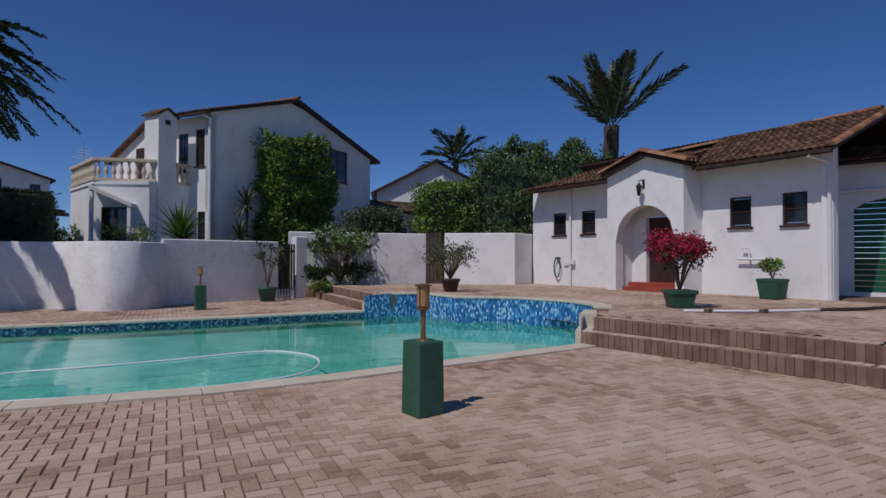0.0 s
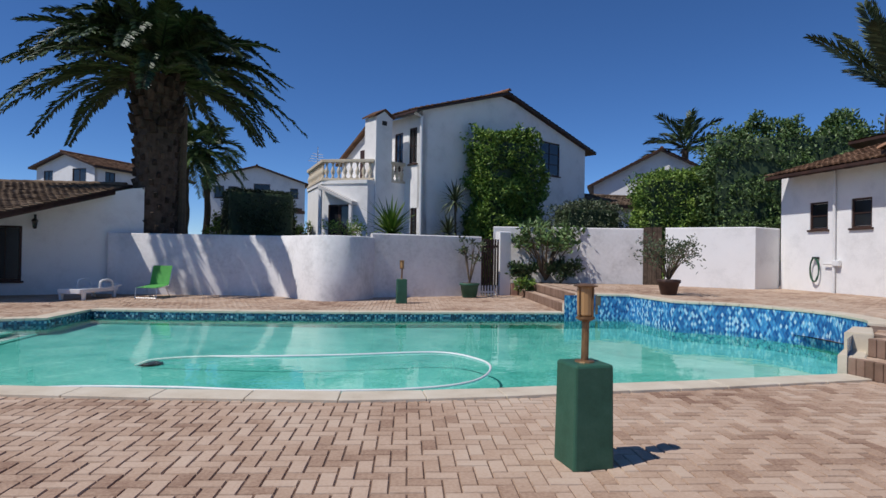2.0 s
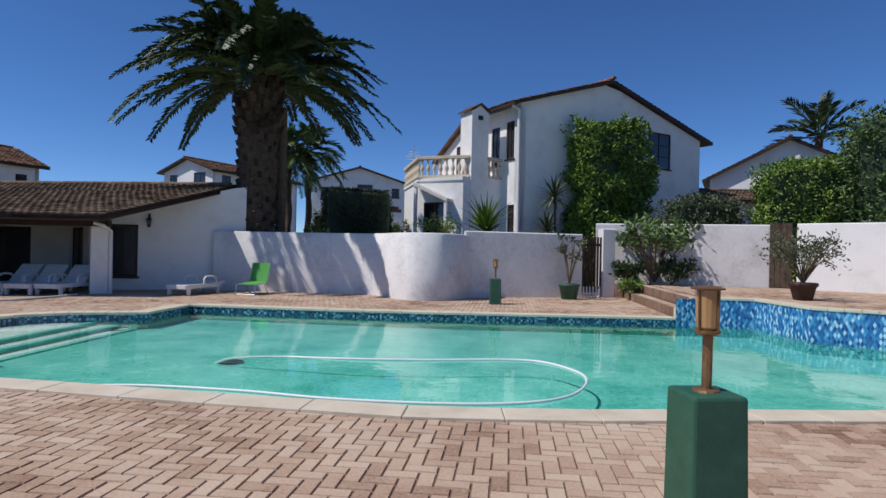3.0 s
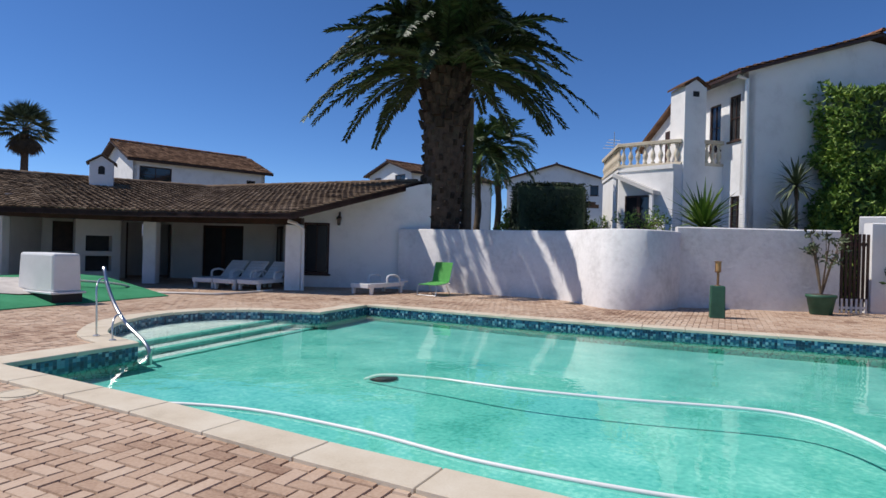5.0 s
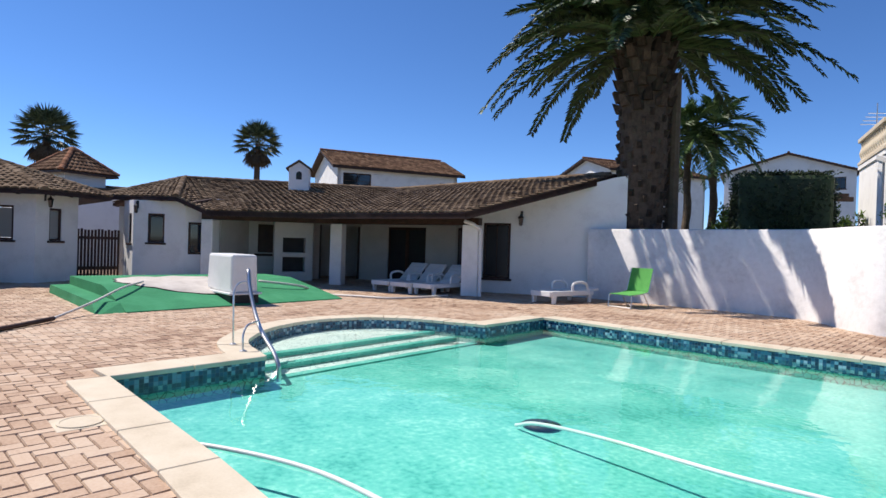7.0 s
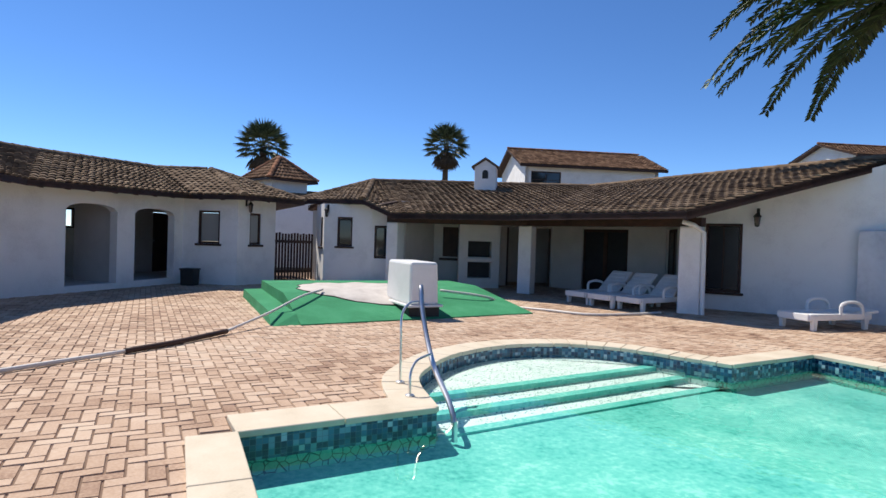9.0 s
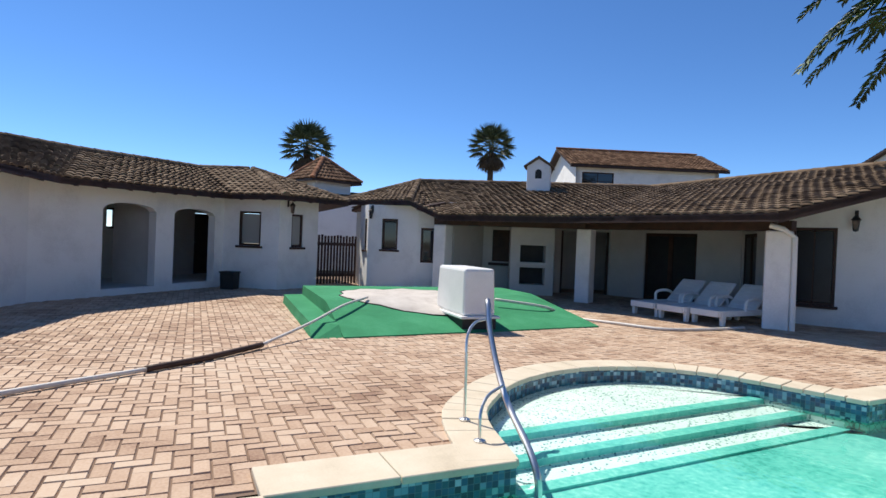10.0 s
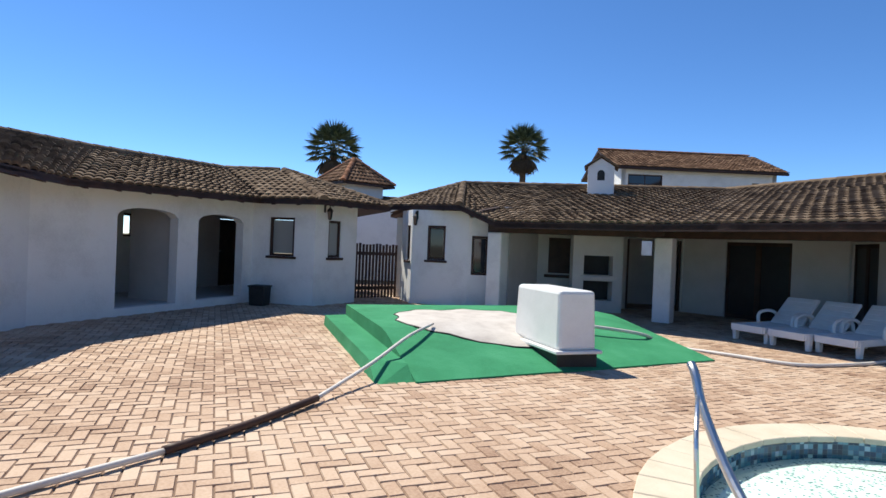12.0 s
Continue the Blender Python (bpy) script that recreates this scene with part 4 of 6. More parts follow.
roof(house, [(k3(-0.5, -0.25, 7.45), k3(-0.5, 3.0, 7.45), k3(apex_s, 3.0, apex_z + 0.15), k3(apex_s, -0.25, apex_z + 0.15)), (k3(wide + 0.7, 5.7, 7.2), k3(wide + 0.7, -0.25, 7.2), k3(apex_s, -0.25, apex_z + 0.15), k3(apex_s, 5.7, apex_z + 0.15))], ROOF_RED, [(k3(apex_s, -0.3, apex_z + 0.2), k3(apex_s, 5.7, apex_z + 0.2))])
bm = bmesh.new()
prism(bm, [(-3.0, 2.95), (-1.9, 1.2), (-0.003, 1.2), (-0.003, 6.5), (-1.85, 6.5)], 0, 4.34)
bmesh.ops.recalc_face_normals(bm, faces=bm.faces)
bmesh.ops.transform(bm, matrix=Matrix.Translation((*K0, 0)) @ pose(0, 0, 0, 0, 0, 37.2), verts=bm.verts)
part("extension", bm, STUCCO, house)
bm = bmesh.new()
box(bm, (-1.56, 1.15, 0), (-0.73, 2.0, 7.2), Matrix.Translation((*K0, 0)) @ pose(0, 0, 0, 0, 0, 37.2))
part("chimney", bm, STUCCO, house)

# ---- fittings of the buildings ----


def at_wall(p0, p1, s=0.0, depth=0.0, z=0.0):
    return plane_at(p0, p1) @ Matrix.Translation((s, depth, z))


def lantern(name, m, scale=1.0, mat=None):
    """A small wall lantern on a bracket, hanging in front of the wall (towards -y of m)."""
    ob = thing(name, "small black iron wall lantern on a bracket", "lantern", group="wall lanterns")
    ob.matrix_basis = m @ Matrix.Scale(scale, 4)
    b = bmesh.new()
    tube(b, [(0, 0, 0.15), (0, -0.08, 0.22), (0, -0.16, 0.2), (0, -0.17, 0.14)], 0.012, 6)
    box(b, (-0.03, -0.012, 0.02), (0.03, 0, 0.24))
    part("bracket", b, BLACK, ob)
    b = bmesh.new()
    lathe(b, [(0.02, -0.16), (0.045, -0.14), (0.065, 0.04), (0.07, 0.05)], 6, (0, -0.17))
    part("glass", b, GLASS, ob)
    b = bmesh.new()
    lathe(b, [(0.085, 0.05), (0.06, 0.09), (0.02, 0.13), (0.012, 0.16)], 6, (0, -0.17))
    part("cap", b, BLACK, ob)
    return ob


def downpipe(parent, path, r=0.045):
    b = bmesh.new()
    tube(b, path, r, 8)
    part("downpipe", b, WHITE_PLASTIC, parent, "white downpipe")


lantern("wall_lantern", at_wall(pa, pb_, 1.5, 0, 3.7), 1.35)
lantern("wall_lantern", at_wall(LB[4], LB[5], 0.3, 0, 2.2), 1.0)
lantern("wall_lantern", at_wall(RB[1], RB[2], 0.12, 0, 2.2), 1.0)
lantern("wall_lantern", at_wall(GW[0], GW[1], 1.55, 0, 2.16), 1.1)
dp = g3(gl - 8.55, -0.08, 0)
downpipe(gatehouse, [(dp.x, dp.y, H), (dp.x, dp.y, 4.2)])
e = g3(glen - 0.25, -0.72, 4.1)
downpipe(gatehouse, [e, g3(glen - 0.05, -0.1, 3.95), g3(glen - 0.05, -0.06, H)], 0.05)
cx, cy = COLS[2]
downpipe(ver, [(cx + 0.1, cy - 0.42, 2.02), (cx + 0.3, cy - 0.3, 1.95), (cx + 0.36, cy - 0.05, 1.8), (cx + 0.36, cy - 0.02, 0.0)], 0.05)
# wall tap with a coiled garden hose by the downpipe
inner_door = thing("inner_door", "dark wooden door standing inside the arched lobby", "door")
inner_door.matrix_basis = AM @ Matrix.Translation((6.82, 2.62, 0.13))
b = bmesh.new()
box(b, (0, 0, 0.0), (0.92, 0.05, 1.9), bevel=0.006)
part("leaf", b, WOOD, inner_door)
b = bmesh.new()
tube(b, [(0.1, -0.05, 1.0), (0.2, -0.05, 1.0)], 0.012, 6)
part("handle", b, STEEL, inner_door)
reel = thing("garden_hose", "coiled dark garden hose hanging on a wall hook", "hose")
reel.matrix_basis = at_wall(G0, G1, gl - 9.25, -0.06, 0)
b = bmesh.new()
pts = []
for k in range(70):
    a = k / 70 * 2 * math.pi * 6
    pts.append((0.17 * math.cos(a) + 0.01 * math.sin(k), -0.02 - 0.05 * (k / 70), 1.15 + 0.38 * math.sin(a)))
tube(b, pts, 0.014, 5)
part("coil", b, GREEN, reel)
b = bmesh.new()
box(b, (-0.1, -0.05, 1.5), (0.1, 0.05, 1.56), bevel=0.01)
part("hook", b, BLACK, reel)
tap = thing("wall_tap", "white plastic water tap and pipe on the wall", "tap")
tap.matrix_basis = at_wall(G0, G1, gl - 8.75, -0.05, 0)
b = bmesh.new()
tube(b, [(-0.15, -0.05, 1.35), (0.35, -0.05, 1.35)], 0.03, 8)
part("pipe", b, WHITE_PLASTIC, tap)
b = bmesh.new()
box(b, (0.2, -0.1, 1.28), (0.42, 0.03, 1.46), bevel=0.02)
part("valve", b, WHITE_PLASTIC, tap)
bracket = thing("wall_bracket", "white pipe bracket fixed low on the wall", "pipe")
bracket.matrix_basis = at_wall(G0, G1, gl - 1.55, -0.05, 0)
b = bmesh.new()
tube(b, [(-0.3, -0.08, 1.5), (0.65, -0.08, 1.5)], 0.035, 8)
part("pipe", b, WHITE_PLASTIC, bracket)
b = bmesh.new()
tube(b, [(0.05, -0.08, 1.5), (0.05, -0.08, 1.82), (-0.15, -0.08, 1.82)], 0.03, 8)
part("riser", b, WHITE_PLASTIC, bracket)


def slat_gate(name, p0, p1, z0, z1, count, label, mat=None, curve=0.0):
    ob = thing(name, label, "gate")
    ob.matrix_basis = plane_at(p0, p1)
    L = math.dist(p0, p1)
    w = L / count
    for k in range(count):
        b = bmesh.new()
        x = w * (k + 0.5)
        top = z1 + random.uniform(-0.02, 0.03) + curve * math.sin(math.pi * (k + 0.5) / count)
        box(b, (x - w * 0.33, -0.012, z0 + 0.03), (x + w * 0.33, 0.012, top), bevel=0.003)
        part("slat", b, mat or WOOD, ob)
    for z in (z0 + 0.25, z1 - 0.3):
        b = bmesh.new()
        box(b, (0.01, 0.014, z), (L - 0.01, 0.05, z + 0.09))
        part("crossbar", b, mat or WOOD, ob)
    return ob


slat_gate("wooden_gate", (-19.6, 9.75), (-19.95, 11.25), 0.0, 1.5, 15, "dark slatted wooden gate between two white cabins")
slat_gate("garden_gate", (4.17, 21.3), (4.86, 21.6), 0.02, 2.0, 7, "dark slatted gate in the white garden wall")
door_back = thing("door_1", "dark wooden plank door in the back wall", "door", kind="structure")
door_back.matrix_basis = plane_at((10.22, 21.72), (10.72, 21.1))
for k in range(4):
    b = bmesh.new()
    box(b, (0.02 + 0.18 * k, -0.02, H), (0.19 + 0.18 * k, 0.03, 2.55), bevel=0.004)
    part("plank", b, BARK, door_back)
low_fence = thing("low_white_fence", "low white picket panel at the gate's foot", "fence")
low_fence.matrix_basis = plane_at((4.16, 21.16), (4.86, 21.46))
for k in range(6):
    b = bmesh.new()
    box(b, (0.04 + 0.12 * k, -0.012, 0.0), (0.09 + 0.12 * k, 0.012, 0.36), bevel=0.003)
    part("picket", b, STUCCO, low_fence)
b = bmesh.new()
box(b, (0.02, 0.014, 0.1), (0.7, 0.03, 0.16))
part("rail", b, STUCCO, low_fence)

# veranda doors and fireplace
for i, s0, s1 in ((3, 1.18, 2.77), (4, 0.15, 1.5)):
    d = thing("glazed_door", "dark framed glazed sliding door under the veranda", "door", group="veranda doors", kind="structure")
    d.matrix_basis = at_wall(BW[i], BW[i + 1], s0, 0.05, 0)
    w = s1 - s0
    n = 1 if w < 1.2 else 2
    for k in range(n):
        x0, x1 = w * k / n, w * (k + 1) / n
        b = bmesh.new()
        for lo, hi in (((x0, 0, 0), (x0 + 0.07, 0.05, 1.95)), ((x1 - 0.07, 0, 0), (x1, 0.05, 1.95)), ((x0 + 0.07, 0, 0), (x1 - 0.07, 0.05, 0.1)), ((x0 + 0.07, 0, 1.86), (x1 - 0.07, 0.05, 1.95))):
            box(b, lo, hi)
        part("door_frame", b, WOOD, d)
        b = bmesh.new()
        box(b, (x0 + 0.07, 0.02, 0.1), (x1 - 0.07, 0.03, 1.86))
        part("pane", b, GLASS_DOOR, d)
braai = thing("built_in_fireplace", "white plastered outdoor fireplace with a dark hearth", "fireplace")
braai.matrix_basis = plane_at((-16.9, 15.05), (-16.37, 16.21))
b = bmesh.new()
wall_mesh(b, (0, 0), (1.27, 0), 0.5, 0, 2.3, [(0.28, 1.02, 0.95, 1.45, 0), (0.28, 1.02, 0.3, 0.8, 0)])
part("surround", b, STUCCO_SHADE, braai)
b = bmesh.new()
box(b, (0.0, 0.505, 0.0), (1.27, 0.55, 2.2))
part("fireback", b, BLACK, braai, "sooty black fireback")
b = bmesh.new()
box(b, (0.2, -0.06, 0.84), (1.1, 0.49, 0.92), bevel=0.01)
part("shelf", b, STUCCO_SHADE, braai)
dark_panel = thing("serving_hatch", "dark wooden serving hatch and counter under the veranda", "counter")
dark_panel.matrix_basis = at_wall(BW[1], BW[2], 0.2, 0.06, 0)
b = bmesh.new()
box(b, (0.05, 0, 0.9), (1.5, 0.06, 1.9))
part("shutter", b, WOOD, dark_panel)
b = bmesh.new()
box(b, (0.0, -0.2, 0.78), (1.55, 0.1, 0.86), bevel=0.01)
part("counter", b, WOOD, dark_panel)
b = bmesh.new()
box(b, (0.05, 0, 0), (1.5, 0.06, 0.775))
part("panel", b, WOOD, dark_panel)
# chimney cap and vent of the veranda building
cm = pose(-18.0, 16.6, 0, 0, 0, 54)
b = bmesh.new()
for s in (-1, 1):
    hexa(b, [cm @ Vector(v) for v in ((s * 0.46, -0.43, 3.9), (s * 0.46, 0.43, 3.9), (0, 0.43, 4.2), (0, -0.43, 4.2), (s * 0.46, -0.43, 3.95), (s * 0.46, 0.43, 3.95), (0, 0.43, 4.26), (0, -0.43, 4.26))])
bmesh.ops.recalc_face_normals(b, faces=b.faces)
part("chimney_cap", b, ROOF, ver)
b = bmesh.new()
vs = [(-0.35, 3.94), (0.35, 3.94), (0, 4.17)]
a_ = [b.verts.new((x, -0.35, z)) for x, z in vs]
c_ = [b.verts.new((x, 0.35, z)) for x, z in vs]
b.faces.new(a_), b.faces.new(c_[::-1])
for k in range(3):
    b.faces.new((a_[k], c_[k], c_[(k + 1) % 3], a_[(k + 1) % 3]))
bmesh.ops.recalc_face_normals(b, faces=b.faces)
bmesh.ops.transform(b, matrix=cm, verts=b.verts)
part("chimney_gable", b, STUCCO, ver)
b = bmesh.new()
arch = [(-0.1, 3.55), (0.1, 3.55)] + [(0.1 * math.cos(k * math.pi / 8), 3.74 + 0.1 * math.sin(k * math.pi / 8)) for k in range(9)]
a_ = [b.verts.new((x, -0.366, z)) for x, z in arch]
c_ = [b.verts.new((x, -0.34, z)) for x, z in arch]
b.faces.new(a_), b.faces.new(c_[::-1])
for k in range(len(arch)):
    b.faces.new((a_[k], a_[k - 1], c_[k - 1], c_[k]))
bmesh.ops.recalc_face_normals(b, faces=b.faces)
bmesh.ops.transform(b, matrix=cm, verts=b.verts)
part("vent", b, BLACK, ver)

# ---- the two-storey house: balcony, openings ----
HM = Matrix.Translation((*K0, 0)) @ pose(0, 0, 0, 0, 0, 37.2)
for y0, zb, zt, w in ((0.35, 5.3, 6.85, 0.55), (1.35, 5.1, 6.75, 0.6), (0.15, 1.0, 3.4, 0.6)):
    m = HM @ Matrix.Translation((0, y0 + w, 0)) @ pose(0, 0, 0, 0, 0, -90)
    window("window", m, w, zb, zt, bars=(2, 2)).parent = house
b = bmesh.new()
for s in (-1, 1):
    hexa(b, [HM @ Vector(v) for v in ((-1.145 + s * 0.52, 1.08, 7.17), (-1.145 + s * 0.52, 2.08, 7.17), (-1.145, 2.08, 7.47), (-1.145, 1.08, 7.47), (-1.145 + s * 0.52, 1.08, 7.24), (-1.145 + s * 0.52, 2.08, 7.24), (-1.145, 2.08, 7.55), (-1.145, 1.08, 7.55))])
bmesh.ops.recalc_face_normals(b, faces=b.faces)
part("chimney_cap", b, ROOF_RED, house)
b = bmesh.new()
vs = [(-1.55, 7.18), (-0.74, 7.18), (-1.145, 7.45)]
a_ = [b.verts.new((x, 1.16, z)) for x, z in vs]
c_ = [b.verts.new((x, 1.99, z)) for x, z in vs]
b.faces.new(a_), b.faces.new(c_[::-1])
bmesh.ops.transform(b, matrix=HM, verts=b.verts)
part("chimney_gable", b, STUCCO, house)
b = bmesh.new()
box(b, (-1.26, 1.13, 6.85), (-1.03, 1.16, 7.03), HM)
part("chimney_vent", b, BLACK, house)
downpipe(house, [HM @ Vector(v) for v in ((-0.35, 0.1, 7.35), (-0.1, -0.05, 7.2), (-0.06, -0.06, 0.3))], 0.07)
BAL = [(-1.58, 1.3), (-2.3, 2.1), (-2.98, 2.95), (-1.85, 6.4)]
balcony = thing("balustrade", "cream balustrade of turned balusters round a balcony", "balustrade")
base_profile = [(0.055, 0.0), (0.055, 0.05), (0.03, 0.09), (0.065, 0.2), (0.075, 0.27), (0.05, 0.36), (0.028, 0.44), (0.028, 0.5), (0.05, 0.55), (0.05, 0.6)]
b = bmesh.new()
lathe(b, [(r * 1.25, z * 1.12) for r, z in base_profile], 10)
spin = part("baluster", b, COPING, balcony, smooth=True)
first = True
runs = [((-0.72, 1.25), (-0.02, 1.25))] + list(zip(BAL, BAL[1:]))
for p, q in runs:
    d = math.dist(p, q)
    n = max(2, round(d / 0.27))
    for k in range(n):
        f = (k + 0.5) / n
        v = HM @ Vector((p[0] + (q[0] - p[0]) * f, p[1] + (q[1] - p[1]) * f, 4.58))
        if first:
            spin.location, first = v, False
        else:
            o = spin.copy()
            scene.collection.objects.link(o)
            o.location = v
    for z0, z1, w in ((4.48, 4.58, 0.1), (5.25, 5.38, 0.11)):
        b = bmesh.new()
        L = math.dist(p, q)
        mm = HM @ plane_at(p, q)
        box(b, (-0.05, -w, z0), (L + 0.05, w, z1), mm, bevel=0.015)
        part("handrail" if z0 > 5 else "plinth", b, COPING, balcony)
b = bmesh.new()
prism(b, [(-3.05, 2.95), (-1.95, 1.18), (-0.0, 1.18), (-0.0, 6.5), (-1.9, 6.5)], 4.34, 4.48)
bmesh.ops.recalc_face_normals(b, faces=b.faces)
bmesh.ops.transform(b, matrix=HM, verts=b.verts)
part("balcony_slab", b, STUCCO, house)
DIAG = HM @ plane_at((-3.0, 2.95), (-1.9, 1.2))
bay = thing("window", "", "")
bay.matrix_basis = DIAG
bay.parent = house
for x0 in (0.3, 0.83):
    b = bmesh.new()
    for lo, hi in (((x0, -0.06, 0.4), (x0 + 0.06, 0.02, 3.45)), ((x0 + 0.47, -0.06, 0.4), (x0 + 0.53, 0.02, 3.45)), ((x0 + 0.06, -0.06, 3.38), (x0 + 0.47, 0.02, 3.45))):
        box(b, lo, hi)
    part("door_frame", b, WOOD, bay)
    b = bmesh.new()
    box(b, (x0 + 0.06, -0.03, 0.4), (x0 + 0.47, -0.01, 3.38))
    part("pane", b, GLASS, bay)
# the canopy's grey shading is put in with the darker plaster colour
b = bmesh.new()
hexa(b, [DIAG @ Vector(v) for v in ((0.02, -0.5, 4.12), (1.6, -0.5, 3.42), (1.6, -0.004, 3.42), (0.02, -0.004, 4.12), (0.02, -0.5, 4.26), (1.6, -0.5, 3.56), (1.6, -0.004, 3.56), (0.02, -0.004, 4.26))])
part("door_canopy", b, STUCCO_SHADE, house)
b = bmesh.new()
box(b, (1.44, -0.46, 0), (1.56, -0.34, 3.43), DIAG)
part("canopy_post", b, STUCCO, house)
b = bmesh.new()
box(b, (0.04, -0.46, 0), (0.16, -0.34, 4.09), DIAG)
part("canopy_post", b, STUCCO, house)
b = bmesh.new()
box(b, (-0.06, 3.95, 4.5), (-0.004, 4.7, 6.35), HM)
part("balcony_door", b, WOOD, house, "dark wooden balcony door")
pergola = thing("pergola", "dark timber pergola beside the white house", "pergola")
for k in range(7):
    b = bmesh.new()
    box(b, (-4.3, 5.2 + 0.3 * k, 3.3), (-2.8, 5.28 + 0.3 * k, 3.42), HM)
    part("slat", b, WOOD, pergola)
for y in (5.0, 7.3):
    b = bmesh.new()
    box(b, (-4.3, y, 3.15), (-2.76, y + 0.12, 3.295), HM)
    part("beam", b, WOOD, pergola)
for x, y in ((-4.2, 5.0), (-4.2, 7.3)):
    b = bmesh.new()
    box(b, (x, y, -0.04), (x + 0.14, y + 0.12, 3.145), HM)
    part("post", b, STUCCO, pergola)
dish = thing("television_aerial", "small aerial pole standing on the balcony", "aerial")
b = bmesh.new()
tube(b, [HM @ Vector((-1.9, 5.5, 4.36)), HM @ Vector((-1.9, 5.5, 6.4))], 0.02, 6)
part("pole", b, STEEL, dish)
for k in range(4):
    b = bmesh.new()
    z = 5.7 + 0.12 * k
    tube(b, [HM @ Vector((-2.4 + 0.08 * k, 5.5, z)), HM @ Vector((-1.5 - 0.05 * k, 5.5, z))], 0.012, 5)
    part("element", b, STEEL, dish)

# ---- houses further off ----


def far_house(name, label, place, turn, w, d, wall_z, rise, mat, wins, over=0.4, gable_wins=()):
    """A plain gabled house: ridge along local x, front towards -y; wins: (x, z0, z1, width) on the front, or on the left gable when x is None."""
    ob = thing(name, label, "house", place, turn)
    b = bmesh.new()
    wall_mesh(b, (0, 0), (w, 0), 0.25, 0, wall_z, [(x, x + ww, z0, z1, 0) for x, z0, z1, ww in wins])
    part("front_wall", b, STUCCO, ob)
    for x in (0.0, w):
        b = bmesh.new()
        f = lambda s: wall_z + rise * (1 - abs(s - d / 2) / (d / 2)) - 0.06
        p, q = ((0.003, d), (0.003, 0)) if x == 0 else ((w - 0.003, 0), (w - 0.003, d))
        holes = [(s, s + ww, z0, z1, 0) for s, z0, z1, ww in gable_wins] if x == 0 else []
        wall_mesh(b, p, q, 0.22, 0, f, holes)
        for s, z0, z1, ww in gable_wins if x == 0 else ():
            window("window", plane_at(p, q) @ Matrix.Translation((s, 0, 0)), ww, z0, z1, bars=(2, 1), sill_out=0.05).parent = ob
        part("gable_wall", b, STUCCO, ob)
    b = bmesh.new()
    wall_mesh(b, (w, d), (0, d), 0.25, 0, wall_z)
    part("back_wall", b, STUCCO, ob)
    for x, z0, z1, ww in wins:
        window("window", Matrix.Translation((x, 0, 0)), ww, z0, z1, bars=(2, 2), sill_out=0.05).parent = ob
    k = rise / (d / 2)
    zz = wall_z - over * k
    roof(ob, [((-over, -over, zz), (w + over, -over, zz), (w + over, d / 2, wall_z + rise), (-over, d / 2, wall_z + rise)), ((w + over, d + over, zz), (-over, d + over, zz), (-over, d / 2, wall_z + rise), (w + over, d / 2, wall_z + rise))], mat, [((-over, d / 2, wall_z + rise + 0.03), (w + over, d / 2, wall_z + rise + 0.03))])
    fascia(ob, (-over, -over + 0.03, zz), (w + over, -over + 0.03, zz), 0.15, rafters=0.9, inward=(0, 0.5, 0.1))
    return ob


far_house("far_house", "white upper-storey house with brown tiled gable roof", (-28.4, 25.4, 0), 70, 7.95, 6.0, 6.05, 1.15, ROOF_RED, [(0.35, 4.6, 5.55, 1.75), (6.7, 4.8, 5.35, 0.6)])
far_house("far_house", "white two-storey house behind the tall palm", (-21.0, 44.2, 0), 69, 9.5, 5.6, 7.5, 0.95, ROOF_RED, [(0.9, 5.9, 7.1, 0.9), (4.6, 5.4, 6.8, 1.4), (4.6, 1.5, 3.0, 1.4)], gable_wins=[(0.7, 6.1, 7.15, 0.9), (3.5, 6.1, 7.25, 1.3)])
far_house("far_house", "distant white house with low brown gable", (-9.2, 62.5, 0), 107, 10.0, 9.7, 8.6, 1.5, ROOF_RED, [(1.5, 5.8, 7.2, 1.2)], gable_wins=[(0.9, 6.7, 7.9, 0.9), (2.2, 6.7, 7.9, 0.9), (4.6, 7.2, 8.3, 1.6), (8.2, 7.0, 8.0, 0.8)])
far_house("far_house", "white gable end seen above the hedge", (21.3, 35.2, 0), 70, 9.0, 8.2, 6.2, 2.1, ROOF_RED, [])
far_house("low_outbuilding", "low white outbuilding behind the shrubs", (11.2, 32.0, 0), 10, 5.0, 4.0, 4.4, 0.6, ROOF, [])
far_house("low_outbuilding", "low white outbuilding beyond the wooden gate", (-27.5, 9.6, 0), 88, 7.0, 4.0, 3.2, 0.3, ROOF, [], over=0.2)
# the little tower with a pyramid roof
tower = thing("roof_tower", "small white tower with a pyramid tiled roof", "tower", (-29.6, 12.0, 0), 20)
b = bmesh.new()
box(b, (-0.95, -0.95, 0), (0.95, 0.95, 4.12), bevel=0.02)
part("wall", b, STUCCO, tower)
tz, tt, te = 4.05, 5.2, 1.32
cor = [(-te, -te, tz), (te, -te, tz), (te, te, tz), (-te, te, tz)]
roof(tower, [(cor[k], cor[(k + 1) % 4], (0, 0, tt), (0, 0, tt)) for k in range(4)], ROOF_RED, [(cor[k], (0, 0, tt)) for k in range(4)])

